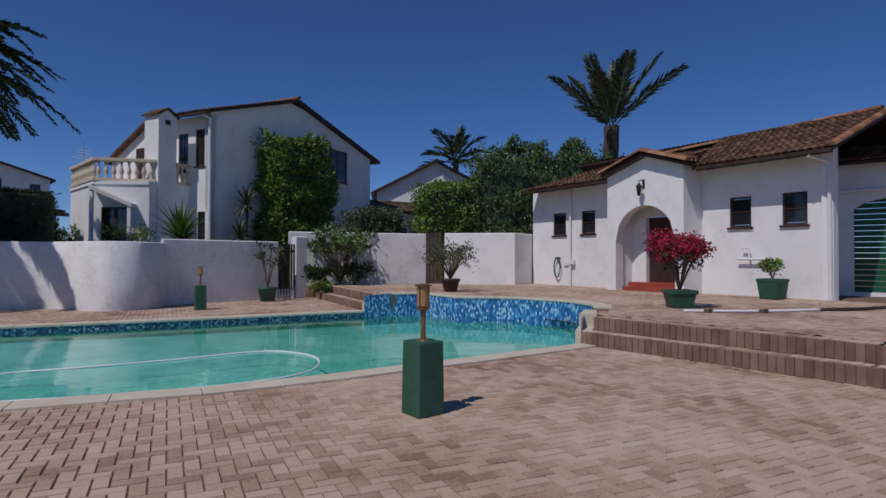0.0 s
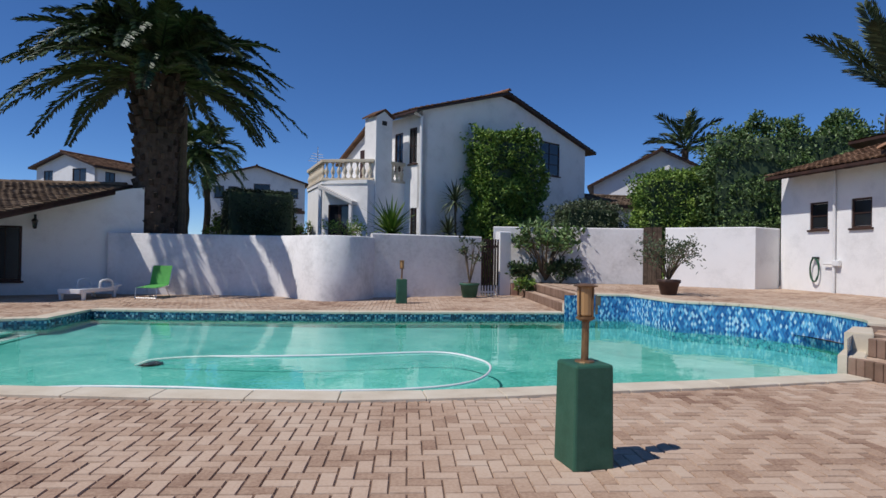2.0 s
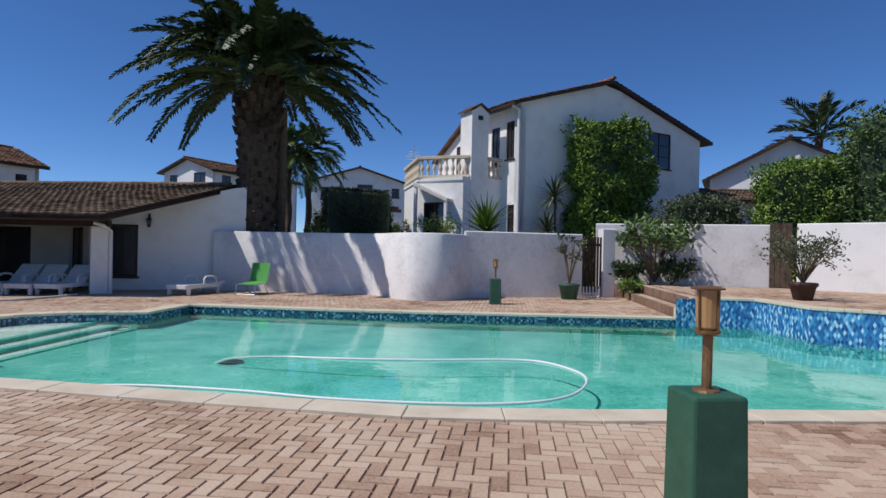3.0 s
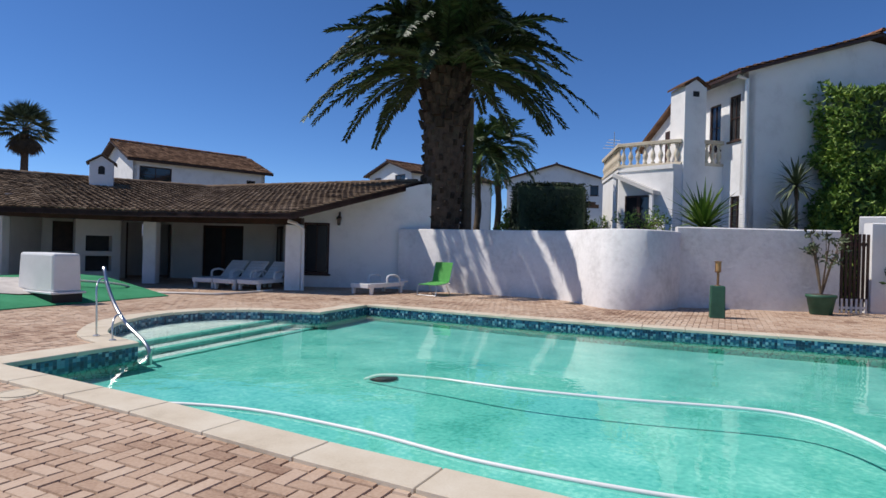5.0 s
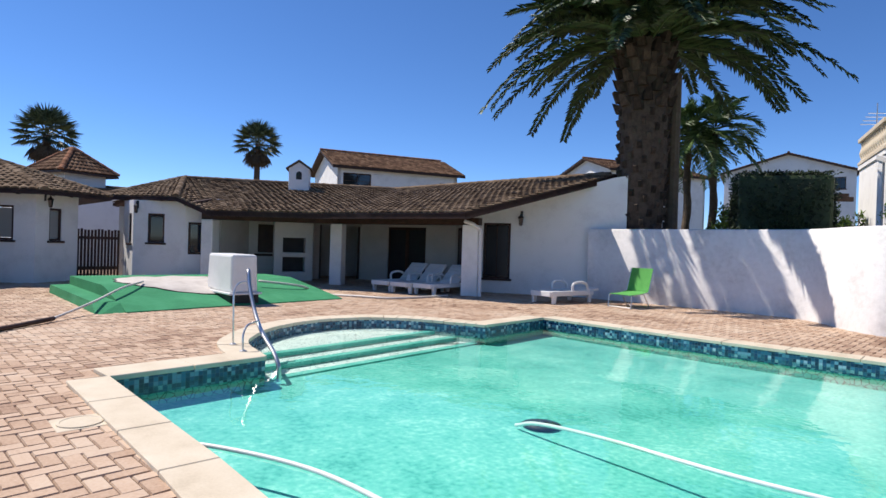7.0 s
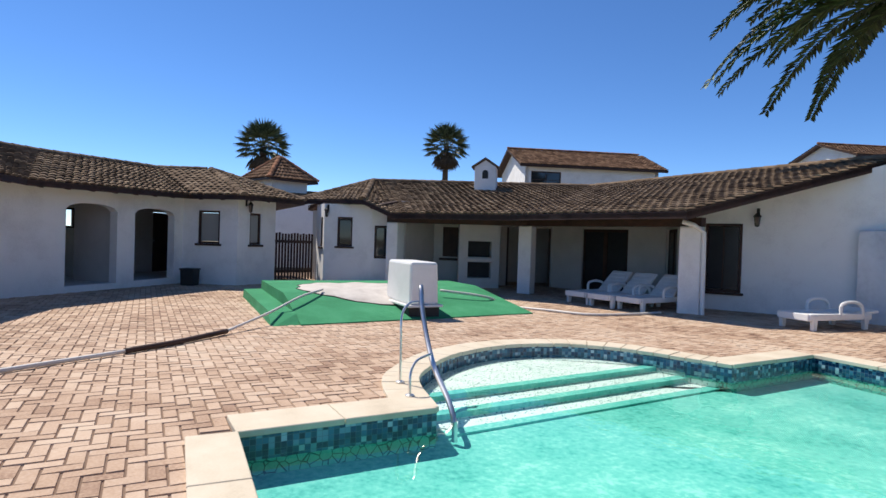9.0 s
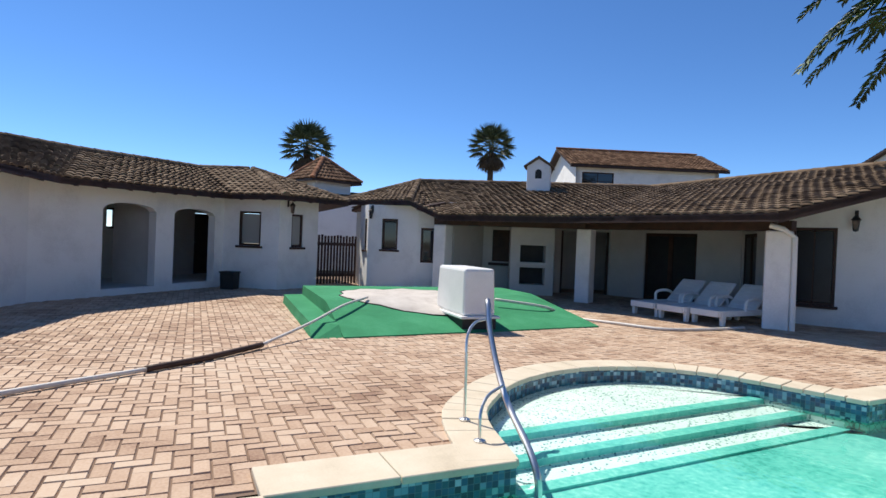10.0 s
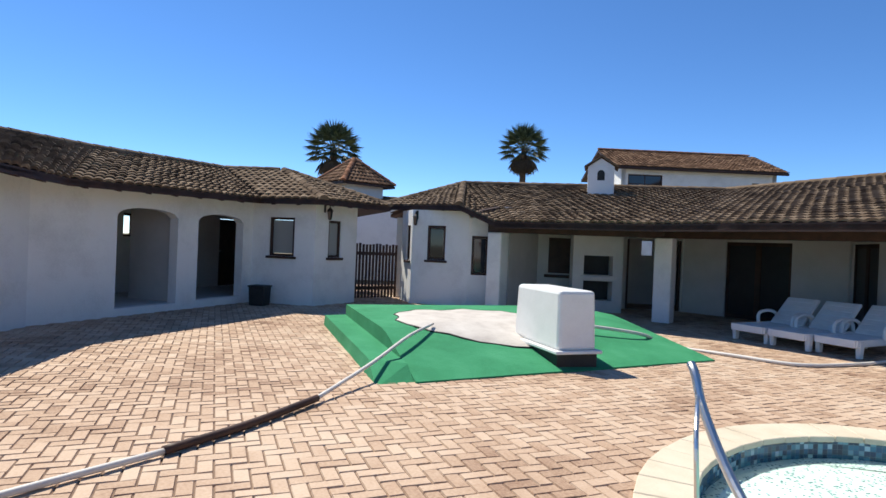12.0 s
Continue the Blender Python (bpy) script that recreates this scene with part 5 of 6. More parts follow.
# ---- plants ----


def leaf(b, p, d, length, width, n=None, fold=0.25):
    """A folded leaf blade of two faces from p along d."""
    side = d.cross(n if n is not None else Vector((0, 0, 1)))
    if side.length < 1e-4:
        side = Vector((1, 0, 0))
    side.normalize()
    up_ = side.cross(d).normalized()
    m1 = p + d * (length * 0.45)
    a, t = b.verts.new(p), b.verts.new(p + d * length - up_ * (length * 0.12))
    l, r = b.verts.new(m1 + side * width / 2 + up_ * width * fold), b.verts.new(m1 - side * width / 2 + up_ * width * fold)
    b.faces.new((a, r, t))
    b.faces.new((a, t, l))


def rand_dir():
    while True:
        v = Vector((random.uniform(-1, 1), random.uniform(-1, 1), random.uniform(-1, 1)))
        if 0.05 < v.length < 1:
            return v.normalized()


def frond(b, base, az, lift, length, droop, width, pairs=34, blade=0.5, thick=0.035):
    """A feather palm leaf: a drooping midrib with leaflets on both sides."""
    h = Vector((math.cos(az), math.sin(az), 0))
    pts = []
    for k in range(9):
        f = k / 8
        pts.append(base + h * (length * (math.cos(lift) * f - 0.10 * droop * f * f)) + Vector((0, 0, length * (math.sin(lift) * f - droop * 0.62 * f ** 2.1))))
    tube(b, pts, [thick * (1 - 0.85 * k / 8) for k in range(9)], 4, False)
    for k in range(pairs):
        f = 0.10 + 0.90 * (k + random.uniform(-0.2, 0.2)) / pairs
        f = min(0.995, max(0.05, f))
        i = min(7, int(f * 8))
        p = pts[i].lerp(pts[i + 1], f * 8 - i)
        d = (pts[i + 1] - pts[i]).normalized()
        side = d.cross(Vector((0, 0, 1)))
        side = side.normalized() if side.length > 1e-3 else Vector((-h.y, h.x, 0))
        up_ = side.cross(d)
        ln = blade * (0.35 + 0.65 * math.sin(math.pi * min(1, f * 0.85 + 0.12))) * random.uniform(0.85, 1.1)
        for s in (-1, 1):
            dd = (d * random.uniform(0.75, 1.0) + side * s * 0.85 + up_ * random.uniform(-0.1, 0.45)).normalized()
            leaf(b, p, dd, ln, width, up_, 0.15)


def feather_palm(name, label, place, trunk_h, r0, r1, count, length, droop, mat=LEAF, bark=BARK, pairs=34, blade=0.5, lifts=(-0.5, 1.35), width=0.045, boots=0):
    ob = thing(name, label, "palm tree", place)
    b = bmesh.new()
    n = 14
    tube(b, [(0.03 * math.sin(k), 0.03 * math.cos(1.7 * k), -0.05 + (trunk_h + 0.05) * k / n) for k in range(n + 1)], [r0 + (r1 - r0) * (k / n) + 0.02 * math.sin(9 * k) for k in range(n + 1)], 14)
    for k in range(boots):
        z = trunk_h * (k + 0.5) / boots
        rr = r0 + (r1 - r0) * z / trunk_h
        a = k * 2.39996
        grow = 1.0 if z < trunk_h * 0.72 else 1.9
        c = Vector((math.cos(a), math.sin(a), 0))
        s = Vector((-c.y, c.x, 0)) * 0.085 * grow
        p = c * (rr - 0.03) + Vector((0, 0, z))
        hexa(b, [p - s, p + s, p + s * 0.6 + c * 0.07 * grow, p - s * 0.6 + c * 0.07 * grow, p - s * 0.8 + Vector((0, 0, 0.22)), p + s * 0.8 + Vector((0, 0, 0.22)), p + s * 0.5 + c * 0.13 * grow + Vector((0, 0, 0.16 * grow)), p - s * 0.5 + c * 0.13 * grow + Vector((0, 0, 0.16 * grow))])
    part("trunk", b, bark, ob)
    b = bmesh.new()
    for k in range(count):
        f = k / count
        lift = lifts[1] + (lifts[0] - lifts[1]) * f ** 0.8
        az = k * 2.39996 + random.uniform(-0.2, 0.2)
        ln = length * random.uniform(0.85, 1.08) * (0.8 if lift > 1.1 else 1)
        frond(b, Vector((math.cos(az) * r1 * 0.5, math.sin(az) * r1 * 0.5, trunk_h - 0.1 + 0.5 * (1 - f))), az, lift, ln, droop * random.uniform(0.8, 1.25), width, pairs, blade)
    part("crown", b, mat, ob)
    return ob


def fan_palm(name, label, place, trunk_h, count, radius):
    ob = thing(name, label, "palm tree", place)
    b = bmesh.new()
    tube(b, [(0.05 * math.sin(k), 0, -0.05 + (trunk_h + 0.05) * k / 8) for k in range(9)], [0.3 - 0.012 * k for k in range(9)], 10)
    part("trunk", b, BARK, ob)
    for nm, lo, hi, cnt, mat in (("crown", -0.45, 1.4, count, LEAF_GREY), ("skirt", -1.45, -0.8, count // 2, TWIG)):
        b = bmesh.new()
        for k in range(cnt):
            az = k * 2.39996
            lift = hi + (lo - hi) * k / cnt
            d = Vector((math.cos(az) * math.cos(lift), math.sin(az) * math.cos(lift), math.sin(lift)))
            p = Vector((0, 0, trunk_h)) + d * radius * 0.05
            q = p + d * radius * 0.5
            tube(b, [p, q], 0.02, 3, False)
            side = d.cross(Vector((0, 0, 1))).normalized()
            up_ = side.cross(d)
            for j in range(13):
                a = (j - 6) * 0.2
                dd = (d * math.cos(a) + side * math.sin(a) - Vector((0, 0, 0.18 * abs(a) + 0.1))).normalized()
                leaf(b, q, dd, radius * 0.55 * (1 - 0.02 * abs(j - 6)), 0.11, up_, 0.1)
        part(nm, b, mat, ob)
    return ob


def foliage(b, sample, count, size, spread=0.6):
    """Many small leaves at places that sample() gives, with the way outwards."""
    for _ in range(count):
        p, out = sample()
        d = (out * spread + rand_dir()).normalized()
        s = size * random.uniform(0.6, 1.3)
        leaf(b, p, d, s, s * 0.5, rand_dir(), 0.2)


def lumpy_box(lo, hi, shell=0.35, wob=0.3, freq=0.9):
    lo, hi = Vector(lo), Vector(hi)
    c, h = (lo + hi) / 2, (hi - lo) / 2

    def sample():
        while True:
            v = Vector((random.uniform(-1, 1), random.uniform(-1, 1), random.uniform(-1, 1)))
            ax = max(range(3), key=lambda i: abs(v[i]))
            if ax == 2 and v.z < 0 and random.random() < 0.8:
                continue
            q = v.copy()
            q[ax] = math.copysign(1 - shell / max(h[ax], 0.3) * random.random() ** 1.6, v[ax])
            p = c + Vector((q.x * h.x, q.y * h.y, q.z * h.z))
            nz = noise.noise(p * freq) + 0.5 * noise.noise(p * freq * 2.7)
            out = Vector((0, 0, 0))
            out[ax] = math.copysign(1, v[ax])
            return p + out * nz * wob, out
    return sample


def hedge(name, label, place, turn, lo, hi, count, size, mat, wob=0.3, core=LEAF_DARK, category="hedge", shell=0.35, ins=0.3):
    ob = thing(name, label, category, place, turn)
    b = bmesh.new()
    # solid box whose dark colour stands for the shade between the leaves
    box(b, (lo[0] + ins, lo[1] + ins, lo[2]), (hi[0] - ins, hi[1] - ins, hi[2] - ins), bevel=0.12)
    part("dark_core", b, core, ob)
    b = bmesh.new()
    foliage(b, lumpy_box(lo, hi, shell, wob), count, size)
    part("foliage", b, mat, ob)
    return ob


def bush(name, label, place, stems, height, spread, count, size, mat, base=0.0, flowers=0, flower_mat=None, category="shrub", top_heavy=False):
    """A shrub of branching stems with leaf clusters at the twig ends."""
    ob = thing(name, label, category, place)
    b, bl, bf = bmesh.new(), bmesh.new(), bmesh.new()
    tips = []
    for k in range(stems):
        az = k * 2.39996 + random.uniform(-0.3, 0.3)
        out = Vector((math.cos(az), math.sin(az), 0)) * spread * random.uniform(0.35, 1.0)
        mid = out * 0.45 + Vector((0, 0, base + height * random.uniform(0.4, 0.55)))
        end = out + Vector((0, 0, base + height * random.uniform(0.72, 1.0)))
        pts = smooth_path([Vector((0, 0, base)), mid, end], 4)
        tube(b, pts, [0.028 * (1 - 0.75 * i / (len(pts) - 1)) * max(0.35, height / 1.6) for i in range(len(pts))], 5, False)
        tips.append(end)
        for _ in range(2):
            t2 = end.lerp(mid, random.uniform(0.1, 0.7)) + rand_dir() * spread * 0.33
            tube(b, [mid.lerp(end, 0.3), t2], 0.008, 4, False)
            tips.append(t2)
    part("branchwork", b, TWIG, ob)
    if top_heavy:
        tips = [p for p in tips if p.z > base + height * 0.6]
    per = max(1, count // len(tips))
    for tp in tips:
        for _ in range(per):
            p = tp + rand_dir() * random.random() * spread * (0.2 if top_heavy else 0.3)
            s = size * random.uniform(0.6, 1.3)
            leaf(bl, p, (rand_dir() + Vector((0, 0, 0.4))).normalized(), s, s * 0.45, rand_dir())
        if flowers and tp.z > base + height * 0.62:
            for _ in range(flowers):
                p = tp + rand_dir() * random.random() * spread * 0.34 + Vector((0, 0, 0.05))
                leaf(bf, p, rand_dir(), 0.055, 0.05, rand_dir())
    part("foliage", bl, mat, ob)
    if flowers:
        part("blossom", bf, flower_mat, ob, "dense magenta-red bracts")
    else:
        bf.free()
    return ob


def rosette(name, label, place, count, length, width, mat, lo=-0.15, hi=1.4, stem=0.0, category="plant"):
    """A tuft of sword leaves, on a stem where given."""
    ob = thing(name, label, category, place)
    if stem:
        b = bmesh.new()
        tube(b, [(0, 0, -0.02), (0.05, 0.03, stem * 0.5), (0, 0, stem)], [0.06, 0.05, 0.045], 7)
        part("stem", b, TWIG, ob)
    b = bmesh.new()
    for k in range(count):
        az = k * 2.39996
        lift = hi + (lo - hi) * k / count
        d = Vector((math.cos(az) * math.cos(lift), math.sin(az) * math.cos(lift), math.sin(lift)))
        ln = length * random.uniform(0.8, 1.1)
        p = Vector((0, 0, stem))
        q = p + d * ln * 0.55
        r = q + (d - Vector((0, 0, 0.35))).normalized() * ln * 0.45
        s = d.cross(Vector((0, 0, 1)))
        s = (s.normalized() if s.length > 1e-3 else Vector((1, 0, 0))) * width / 2
        v = [b.verts.new(x) for x in (p - s * 0.6, p + s * 0.6, q + s, q - s, r)]
        b.faces.new((v[0], v[1], v[2], v[3]))
        b.faces.new((v[3], v[2], v[4]))
    part("foliage", b, mat, ob)
    return ob


feather_palm("date_palm", "tall date palm with a thick scaly trunk and dark drooping fronds", (-7.05, 21.1, 0), 7.25, 0.60, 0.70, 115, 5.05, 0.84, pairs=72, blade=0.52, lifts=(0.16, 1.48), width=0.105, boots=230)
b = bmesh.new()
tube(b, [(-6.5, 21.9, -0.05), (-6.5, 21.88, 3.0), (-6.46, 21.85, 6.5)], [0.2, 0.18, 0.15], 10)
pole = thing("bare_palm_trunk", "slender pale bare palm trunk beside the date palm", "tree trunk")
part("trunk", b, TWIG, pole)
for x, y, hh in ((-8.4, 27.5, 5.75), (-7.68, 28.15, 5.95)):
    feather_palm("slender_palm", "slender feather palm with drooping green fronds", (x, y, 0), hh, 0.17, 0.12, 24, 2.1, 0.8, LEAF_MID, TWIG, 34, 0.6, (-0.6, 1.45), 0.06)
fan_palm("fan_palm", "tall fan palm with a skirt of dead leaves", (-42.5, 27.5, 0), 8.9, 52, 1.9)
fan_palm("fan_palm", "tall fan palm behind the small tower", (-40.7, 13.1, 0), 7.2, 52, 1.8)
feather_palm("feather_palm", "tall feather palm with wind-blown grey-green fronds", (20.2, 21.9, 0), 8.0, 0.42, 0.36, 13, 4.7, 0.3, LEAF_GREY, BARK, 60, 0.8, (0.55, 1.52), 0.12)
feather_palm("low_palm", "palm crown rising behind the hedge", (19.3, 37.3, 0), 8.5, 0.3, 0.22, 16, 3.3, 0.5, LEAF, BARK, 26, 0.9, (0.0, 1.4), 0.12)
hedge("clipped_hedge", "dark clipped box hedge with flat sides", (-5.0, 26.9, 0), 25, (-1.45, -0.8, -0.04), (1.45, 1.0, 4.05), 17000, 0.11, LEAF_DARK, 0.06, shell=0.15, ins=0.1)
bush("low_shrub", "bright green shrub beside the clipped hedge", (-6.9, 28.0, 0), 14, 3.1, 0.8, 1600, 0.14, LEAF_BRIGHT)
bush("low_shrub", "green shrub below the pergola", (-3.6, 28.0, 0), 12, 2.9, 0.7, 1200, 0.14, LEAF_BRIGHT)
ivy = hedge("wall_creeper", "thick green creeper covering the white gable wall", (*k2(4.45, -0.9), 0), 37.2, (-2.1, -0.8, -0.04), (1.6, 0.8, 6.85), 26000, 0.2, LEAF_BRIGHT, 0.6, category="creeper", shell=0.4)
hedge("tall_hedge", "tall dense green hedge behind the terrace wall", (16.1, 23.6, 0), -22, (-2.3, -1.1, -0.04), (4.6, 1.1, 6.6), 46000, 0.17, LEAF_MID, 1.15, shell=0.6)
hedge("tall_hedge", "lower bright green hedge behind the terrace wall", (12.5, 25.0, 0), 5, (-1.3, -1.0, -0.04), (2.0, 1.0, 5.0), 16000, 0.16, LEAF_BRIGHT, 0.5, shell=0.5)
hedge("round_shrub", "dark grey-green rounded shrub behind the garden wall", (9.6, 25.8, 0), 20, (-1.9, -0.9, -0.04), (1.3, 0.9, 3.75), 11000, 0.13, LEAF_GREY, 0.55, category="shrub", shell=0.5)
bush("frangipani", "spreading frangipani with bare limbs and long leaves", (6.6, 21.75, 0.5), 22, 1.95, 1.5, 1100, 0.24, LEAF_MID, base=0.05, top_heavy=True)
bush("low_shrub", "low green bedding shrubs in a brick planter", (5.7, 21.75, 0.35), 16, 0.75, 0.6, 900, 0.16, LEAF)
bush("low_shrub", "low green bedding shrubs under the frangipani", (7.1, 21.6, H - 0.02), 16, 0.7, 0.65, 900, 0.16, LEAF)
rosette("yucca", "spiky yucca with arching pale green leaves", (0.95, 21.9, 2.12), 130, 1.4, 0.09, LEAF_BRIGHT, lo=-0.3)
mound = thing("planter_bed", "raised soil bed behind the garden wall", "soil bed")
b = bmesh.new()
prism(b, [(-1.6, 20.2), (0.6, 20.3), (2.3, 22.2), (1.6, 23.3), (-1.8, 23.0)], -0.04, 1.85)
bmesh.ops.recalc_face_normals(b, faces=b.faces)
part("soil", b, SOIL, mound)
bush("low_shrub", "small green plants along the top of the garden wall", (-0.6, 20.8, 1.84), 14, 0.5, 0.8, 600, 0.1, LEAF_BRIGHT)
for hh, dx in ((3.7, 0.0), (2.3, -0.35)):
    p = k2(1.2 + dx, -0.8)
    rosette("dracaena", "thin-stemmed dracaena with tufts of leaves", (p[0], p[1], 0), 70, 0.95, 0.085, LEAF_GREY, lo=-0.75, stem=hh)

# ---- things on the court ----

COURT = Matrix.Translation((0.551, -0.574, 0)) @ pose(0, 0, 0, 0, 0, -2.35) @ Matrix.Diagonal((0.9945, 0.9945, 1, 1)) @ Matrix.Translation((-0.837, 0.439, 0))


def court_thing(*args, **kw):
    """A thing placed in the court's own survey frame."""
    ob = thing(*args, **kw)
    ob.matrix_basis = COURT @ ob.matrix_basis
    return ob


def on_court_at(x, y, z):
    return tuple(COURT @ Vector((x, y, z)))


def bollard(place, turn, lean=0.0, crooked=False):
    ob = thing("bollard_lamp", "green painted block with a rusty post and amber lamp", "garden lamp", place, turn, "bollard lamps")
    b = bmesh.new()
    box(b, (-0.152, -0.152, -0.01), (0.152, 0.152, 0.70), bevel=0.018, taper=0.06)
    part("block", b, GREEN, ob)
    b = bmesh.new()
    tube(b, [(0, 0, 0.69), (0.004, 0, 1.0)], 0.026, 10)
    lathe(b, [(0.07, 0.698), (0.065, 0.71), (0.03, 0.715)], 12)
    part("post", b, RUST, ob, "rusty brown post")
    lamp = bmesh.new()
    lathe(lamp, [(0.05, 1.02), (0.056, 1.03), (0.06, 1.2), (0.06, 1.22)], 14)
    lamp = part("lamp", lamp, AMBER, ob, "amber glass cylinder", smooth=False)
    for k in range(4):
        b = bmesh.new()
        a = k * math.pi / 2 + 0.4
        tube(b, [(0.064 * math.cos(a), 0.064 * math.sin(a), 1.0), (0.066 * math.cos(a), 0.066 * math.sin(a), 1.23)], 0.006, 5)
        part("cage_bar", b, RUST, lamp)
    b = bmesh.new()
    lathe(b, [(0.04, 0.985), (0.066, 1.0), (0.066, 1.012), (0.03, 1.02)], 14)
    part("base_ring", b, RUST, lamp)
    b = bmesh.new()
    lathe(b, [(0.082, 1.222), (0.086, 1.23), (0.05, 1.24), (0.015, 1.245)], 16)
    part("cap", b, RUST, lamp)
    return ob


bollard((2.78, 4.62, 0), 12)
bollard((1.4, 17.6, 0), 6)


def pot(name, label, place, profile, mat, sides=18, turn=0.0):
    ob = court_thing(name, label, "plant pot", place, turn)
    b = bmesh.new()
    lathe(b, profile, sides)
    part("pot_body", b, mat, ob, smooth=sides > 8)
    b = bmesh.new()
    top_r, top_z = profile[-1]
    lathe(b, [(top_r * 0.9, top_z - 0.05), (top_r * 0.88, top_z + 0.004)], sides)
    part("soil", b, SOIL, ob)
    return ob


TP = H + 0.0
square = [(0.26, 0.0), (0.29, 0.02), (0.37, 0.30), (0.41, 0.31), (0.41, 0.38), (0.37, 0.385)]
pot("square_planter", "green painted flared square planter", (10.35, 9.15, TP), square, GREEN, 4, 20)
bush("bougainvillea", "bougainvillea with a crown of red-magenta bracts", on_court_at(10.35, 9.15, TP + 0.36), 20, 1.12, 0.6, 1500, 0.08, LEAF, flowers=85, flower_mat=FLOWER, category="flowering shrub")
pot("square_planter", "tall green painted planter against the white wall", (14.72, 10.35, TP), [(0.28, 0), (0.31, 0.02), (0.38, 0.46), (0.40, 0.47), (0.40, 0.53), (0.36, 0.535)], GREEN, 4, 52)
bush("potted_plant", "small leafy plant in the green planter", on_court_at(14.72, 10.35, TP + 0.5), 12, 0.5, 0.35, 420, 0.1, LEAF_BRIGHT)
bowl = [(0.18, 0.0), (0.2, 0.02), (0.27, 0.3), (0.31, 0.33), (0.31, 0.4), (0.28, 0.405)]
pot("round_pot", "dark round plant pot on the terrace", (8.15, 16.35, TP), bowl, WOOD)
bush("potted_shrub", "straggly grey-leaved shrub in the dark pot", on_court_at(8.15, 16.35, TP + 0.38), 26, 1.05, 0.85, 900, 0.1, LEAF_GREY)
pot("round_pot", "dark green round pot with a sapling", (3.1, 20.6, 0), [(0.22, 0), (0.24, 0.02), (0.31, 0.4), (0.34, 0.42), (0.34, 0.48), (0.3, 0.485)], GREEN)
bush("sapling", "thin young sapling with sparse leaves", on_court_at(3.1, 20.6, 0.46), 7, 1.55, 0.5, 170, 0.15, LEAF_GREY)
bush("potted_plant", "small leafy plant by the steps", on_court_at(5.05, 20.9, 0.0), 14, 0.6, 0.35, 500, 0.13, LEAF_BRIGHT)


def lounger(place, turn, back=0.0, label="white moulded plastic sun lounger"):
    """Length along x, head at +x; back: the backrest's angle in degrees."""
    ob = court_thing("sun_lounger", label, "sun lounger", place, turn, "white loungers")
    seat_l, w, hz = 1.15, 0.32, 0.28
    for y in (-w, w):
        b = bmesh.new()
        box(b, (0.0, y - 0.03, hz - 0.09), (seat_l + 0.5, y + 0.03, hz + 0.03), bevel=0.015)
        part("side_rail", b, WHITE_PLASTIC, ob)
    for k in range(9):
        b = bmesh.new()
        x = 0.04 + k * (seat_l - 0.08) / 8
        box(b, (x - 0.052, -w + 0.03, hz - 0.01), (x + 0.052, w - 0.03, hz + 0.02), bevel=0.008)
        part("slat", b, WHITE_PLASTIC, ob)
    for x in (0.12, seat_l + 0.35):
        for y in (-w, w):
            b = bmesh.new()
            box(b, (x - 0.05, y - 0.035, 0), (x + 0.05, y + 0.035, hz), bevel=0.015, taper=-0.3)
            part("leg", b, WHITE_PLASTIC, ob)
    b = bmesh.new()
    box(b, (-0.03, -w, hz - 0.1), (0.03, w, hz + 0.03), bevel=0.015)
    part("foot_panel", b, WHITE_PLASTIC, ob)
    b = bmesh.new()
    m = Matrix.Translation((seat_l, 0, hz)) @ pose(0, 0, 0, 0, -back, 0)
    box(b, (0.0, -w, -0.03), (0.75, w, 0.03), m, bevel=0.02)
    backrest = part("backrest", b, WHITE_PLASTIC, ob)
    for k in range(5):
        b = bmesh.new()
        x = 0.1 + 0.13 * k
        box(b, (x, -w + 0.06, 0.032), (x + 0.09, w - 0.06, 0.045), m, bevel=0.005)
        part("slat", b, WHITE_PLASTIC, backrest)
    b = bmesh.new()
    box(b, (seat_l, -w + 0.02, hz - 0.03), (seat_l + 0.5, w - 0.02, hz + 0.0), bevel=0.01)
    part("rear_frame", b, WHITE_PLASTIC, ob)
    for y in (-w - 0.02, w + 0.02):
        b = bmesh.new()
        tube(b, smooth_path([(seat_l - 0.35, y, hz), (seat_l - 0.33, y, hz + 0.2), (seat_l - 0.05, y, hz + 0.25), (seat_l + 0.2, y, hz + 0.18), (seat_l + 0.26, y, hz - 0.02)], 4), 0.032, 7)
        part("armrest", b, WHITE_PLASTIC, ob)
    return ob


lounger((-8.1, 17.05, 0), 86, 4, "white moulded plastic sun lounger lying flat in the sun")
for x, y in ((-12.55, 15.4), (-11.8, 15.5), (-11.1, 15.75)):
    lounger((x, y, 0), 98, 42, "white plastic sun lounger with raised back in shade")

sling = court_thing("sling_chair", "green sling lounge chair on a thin steel frame", "chair", (-6.45, 18.45, 0), 84)
for y in (-0.32, 0.32):
    b = bmesh.new()
    tube(b, [(-0.45, y, 0.0), (-0.43, y, 0.3), (0.25, y, 0.36), (0.43, y, 0.92)], 0.014, 7)
    part("side_frame", b, STEEL, sling)
    b = bmesh.new()
    tube(b, [(0.05, y, 0.33), (0.3, y, 0.0)], 0.012, 6)
    part("leg", b, STEEL, sling)
for x, z in ((-0.44, 0.02), (0.3, 0.02)):
    b = bmesh.new()
    tube(b, [(x, -0.32, z), (x, 0.32, z)], 0.012, 6)
    part("stretcher", b, STEEL, sling)
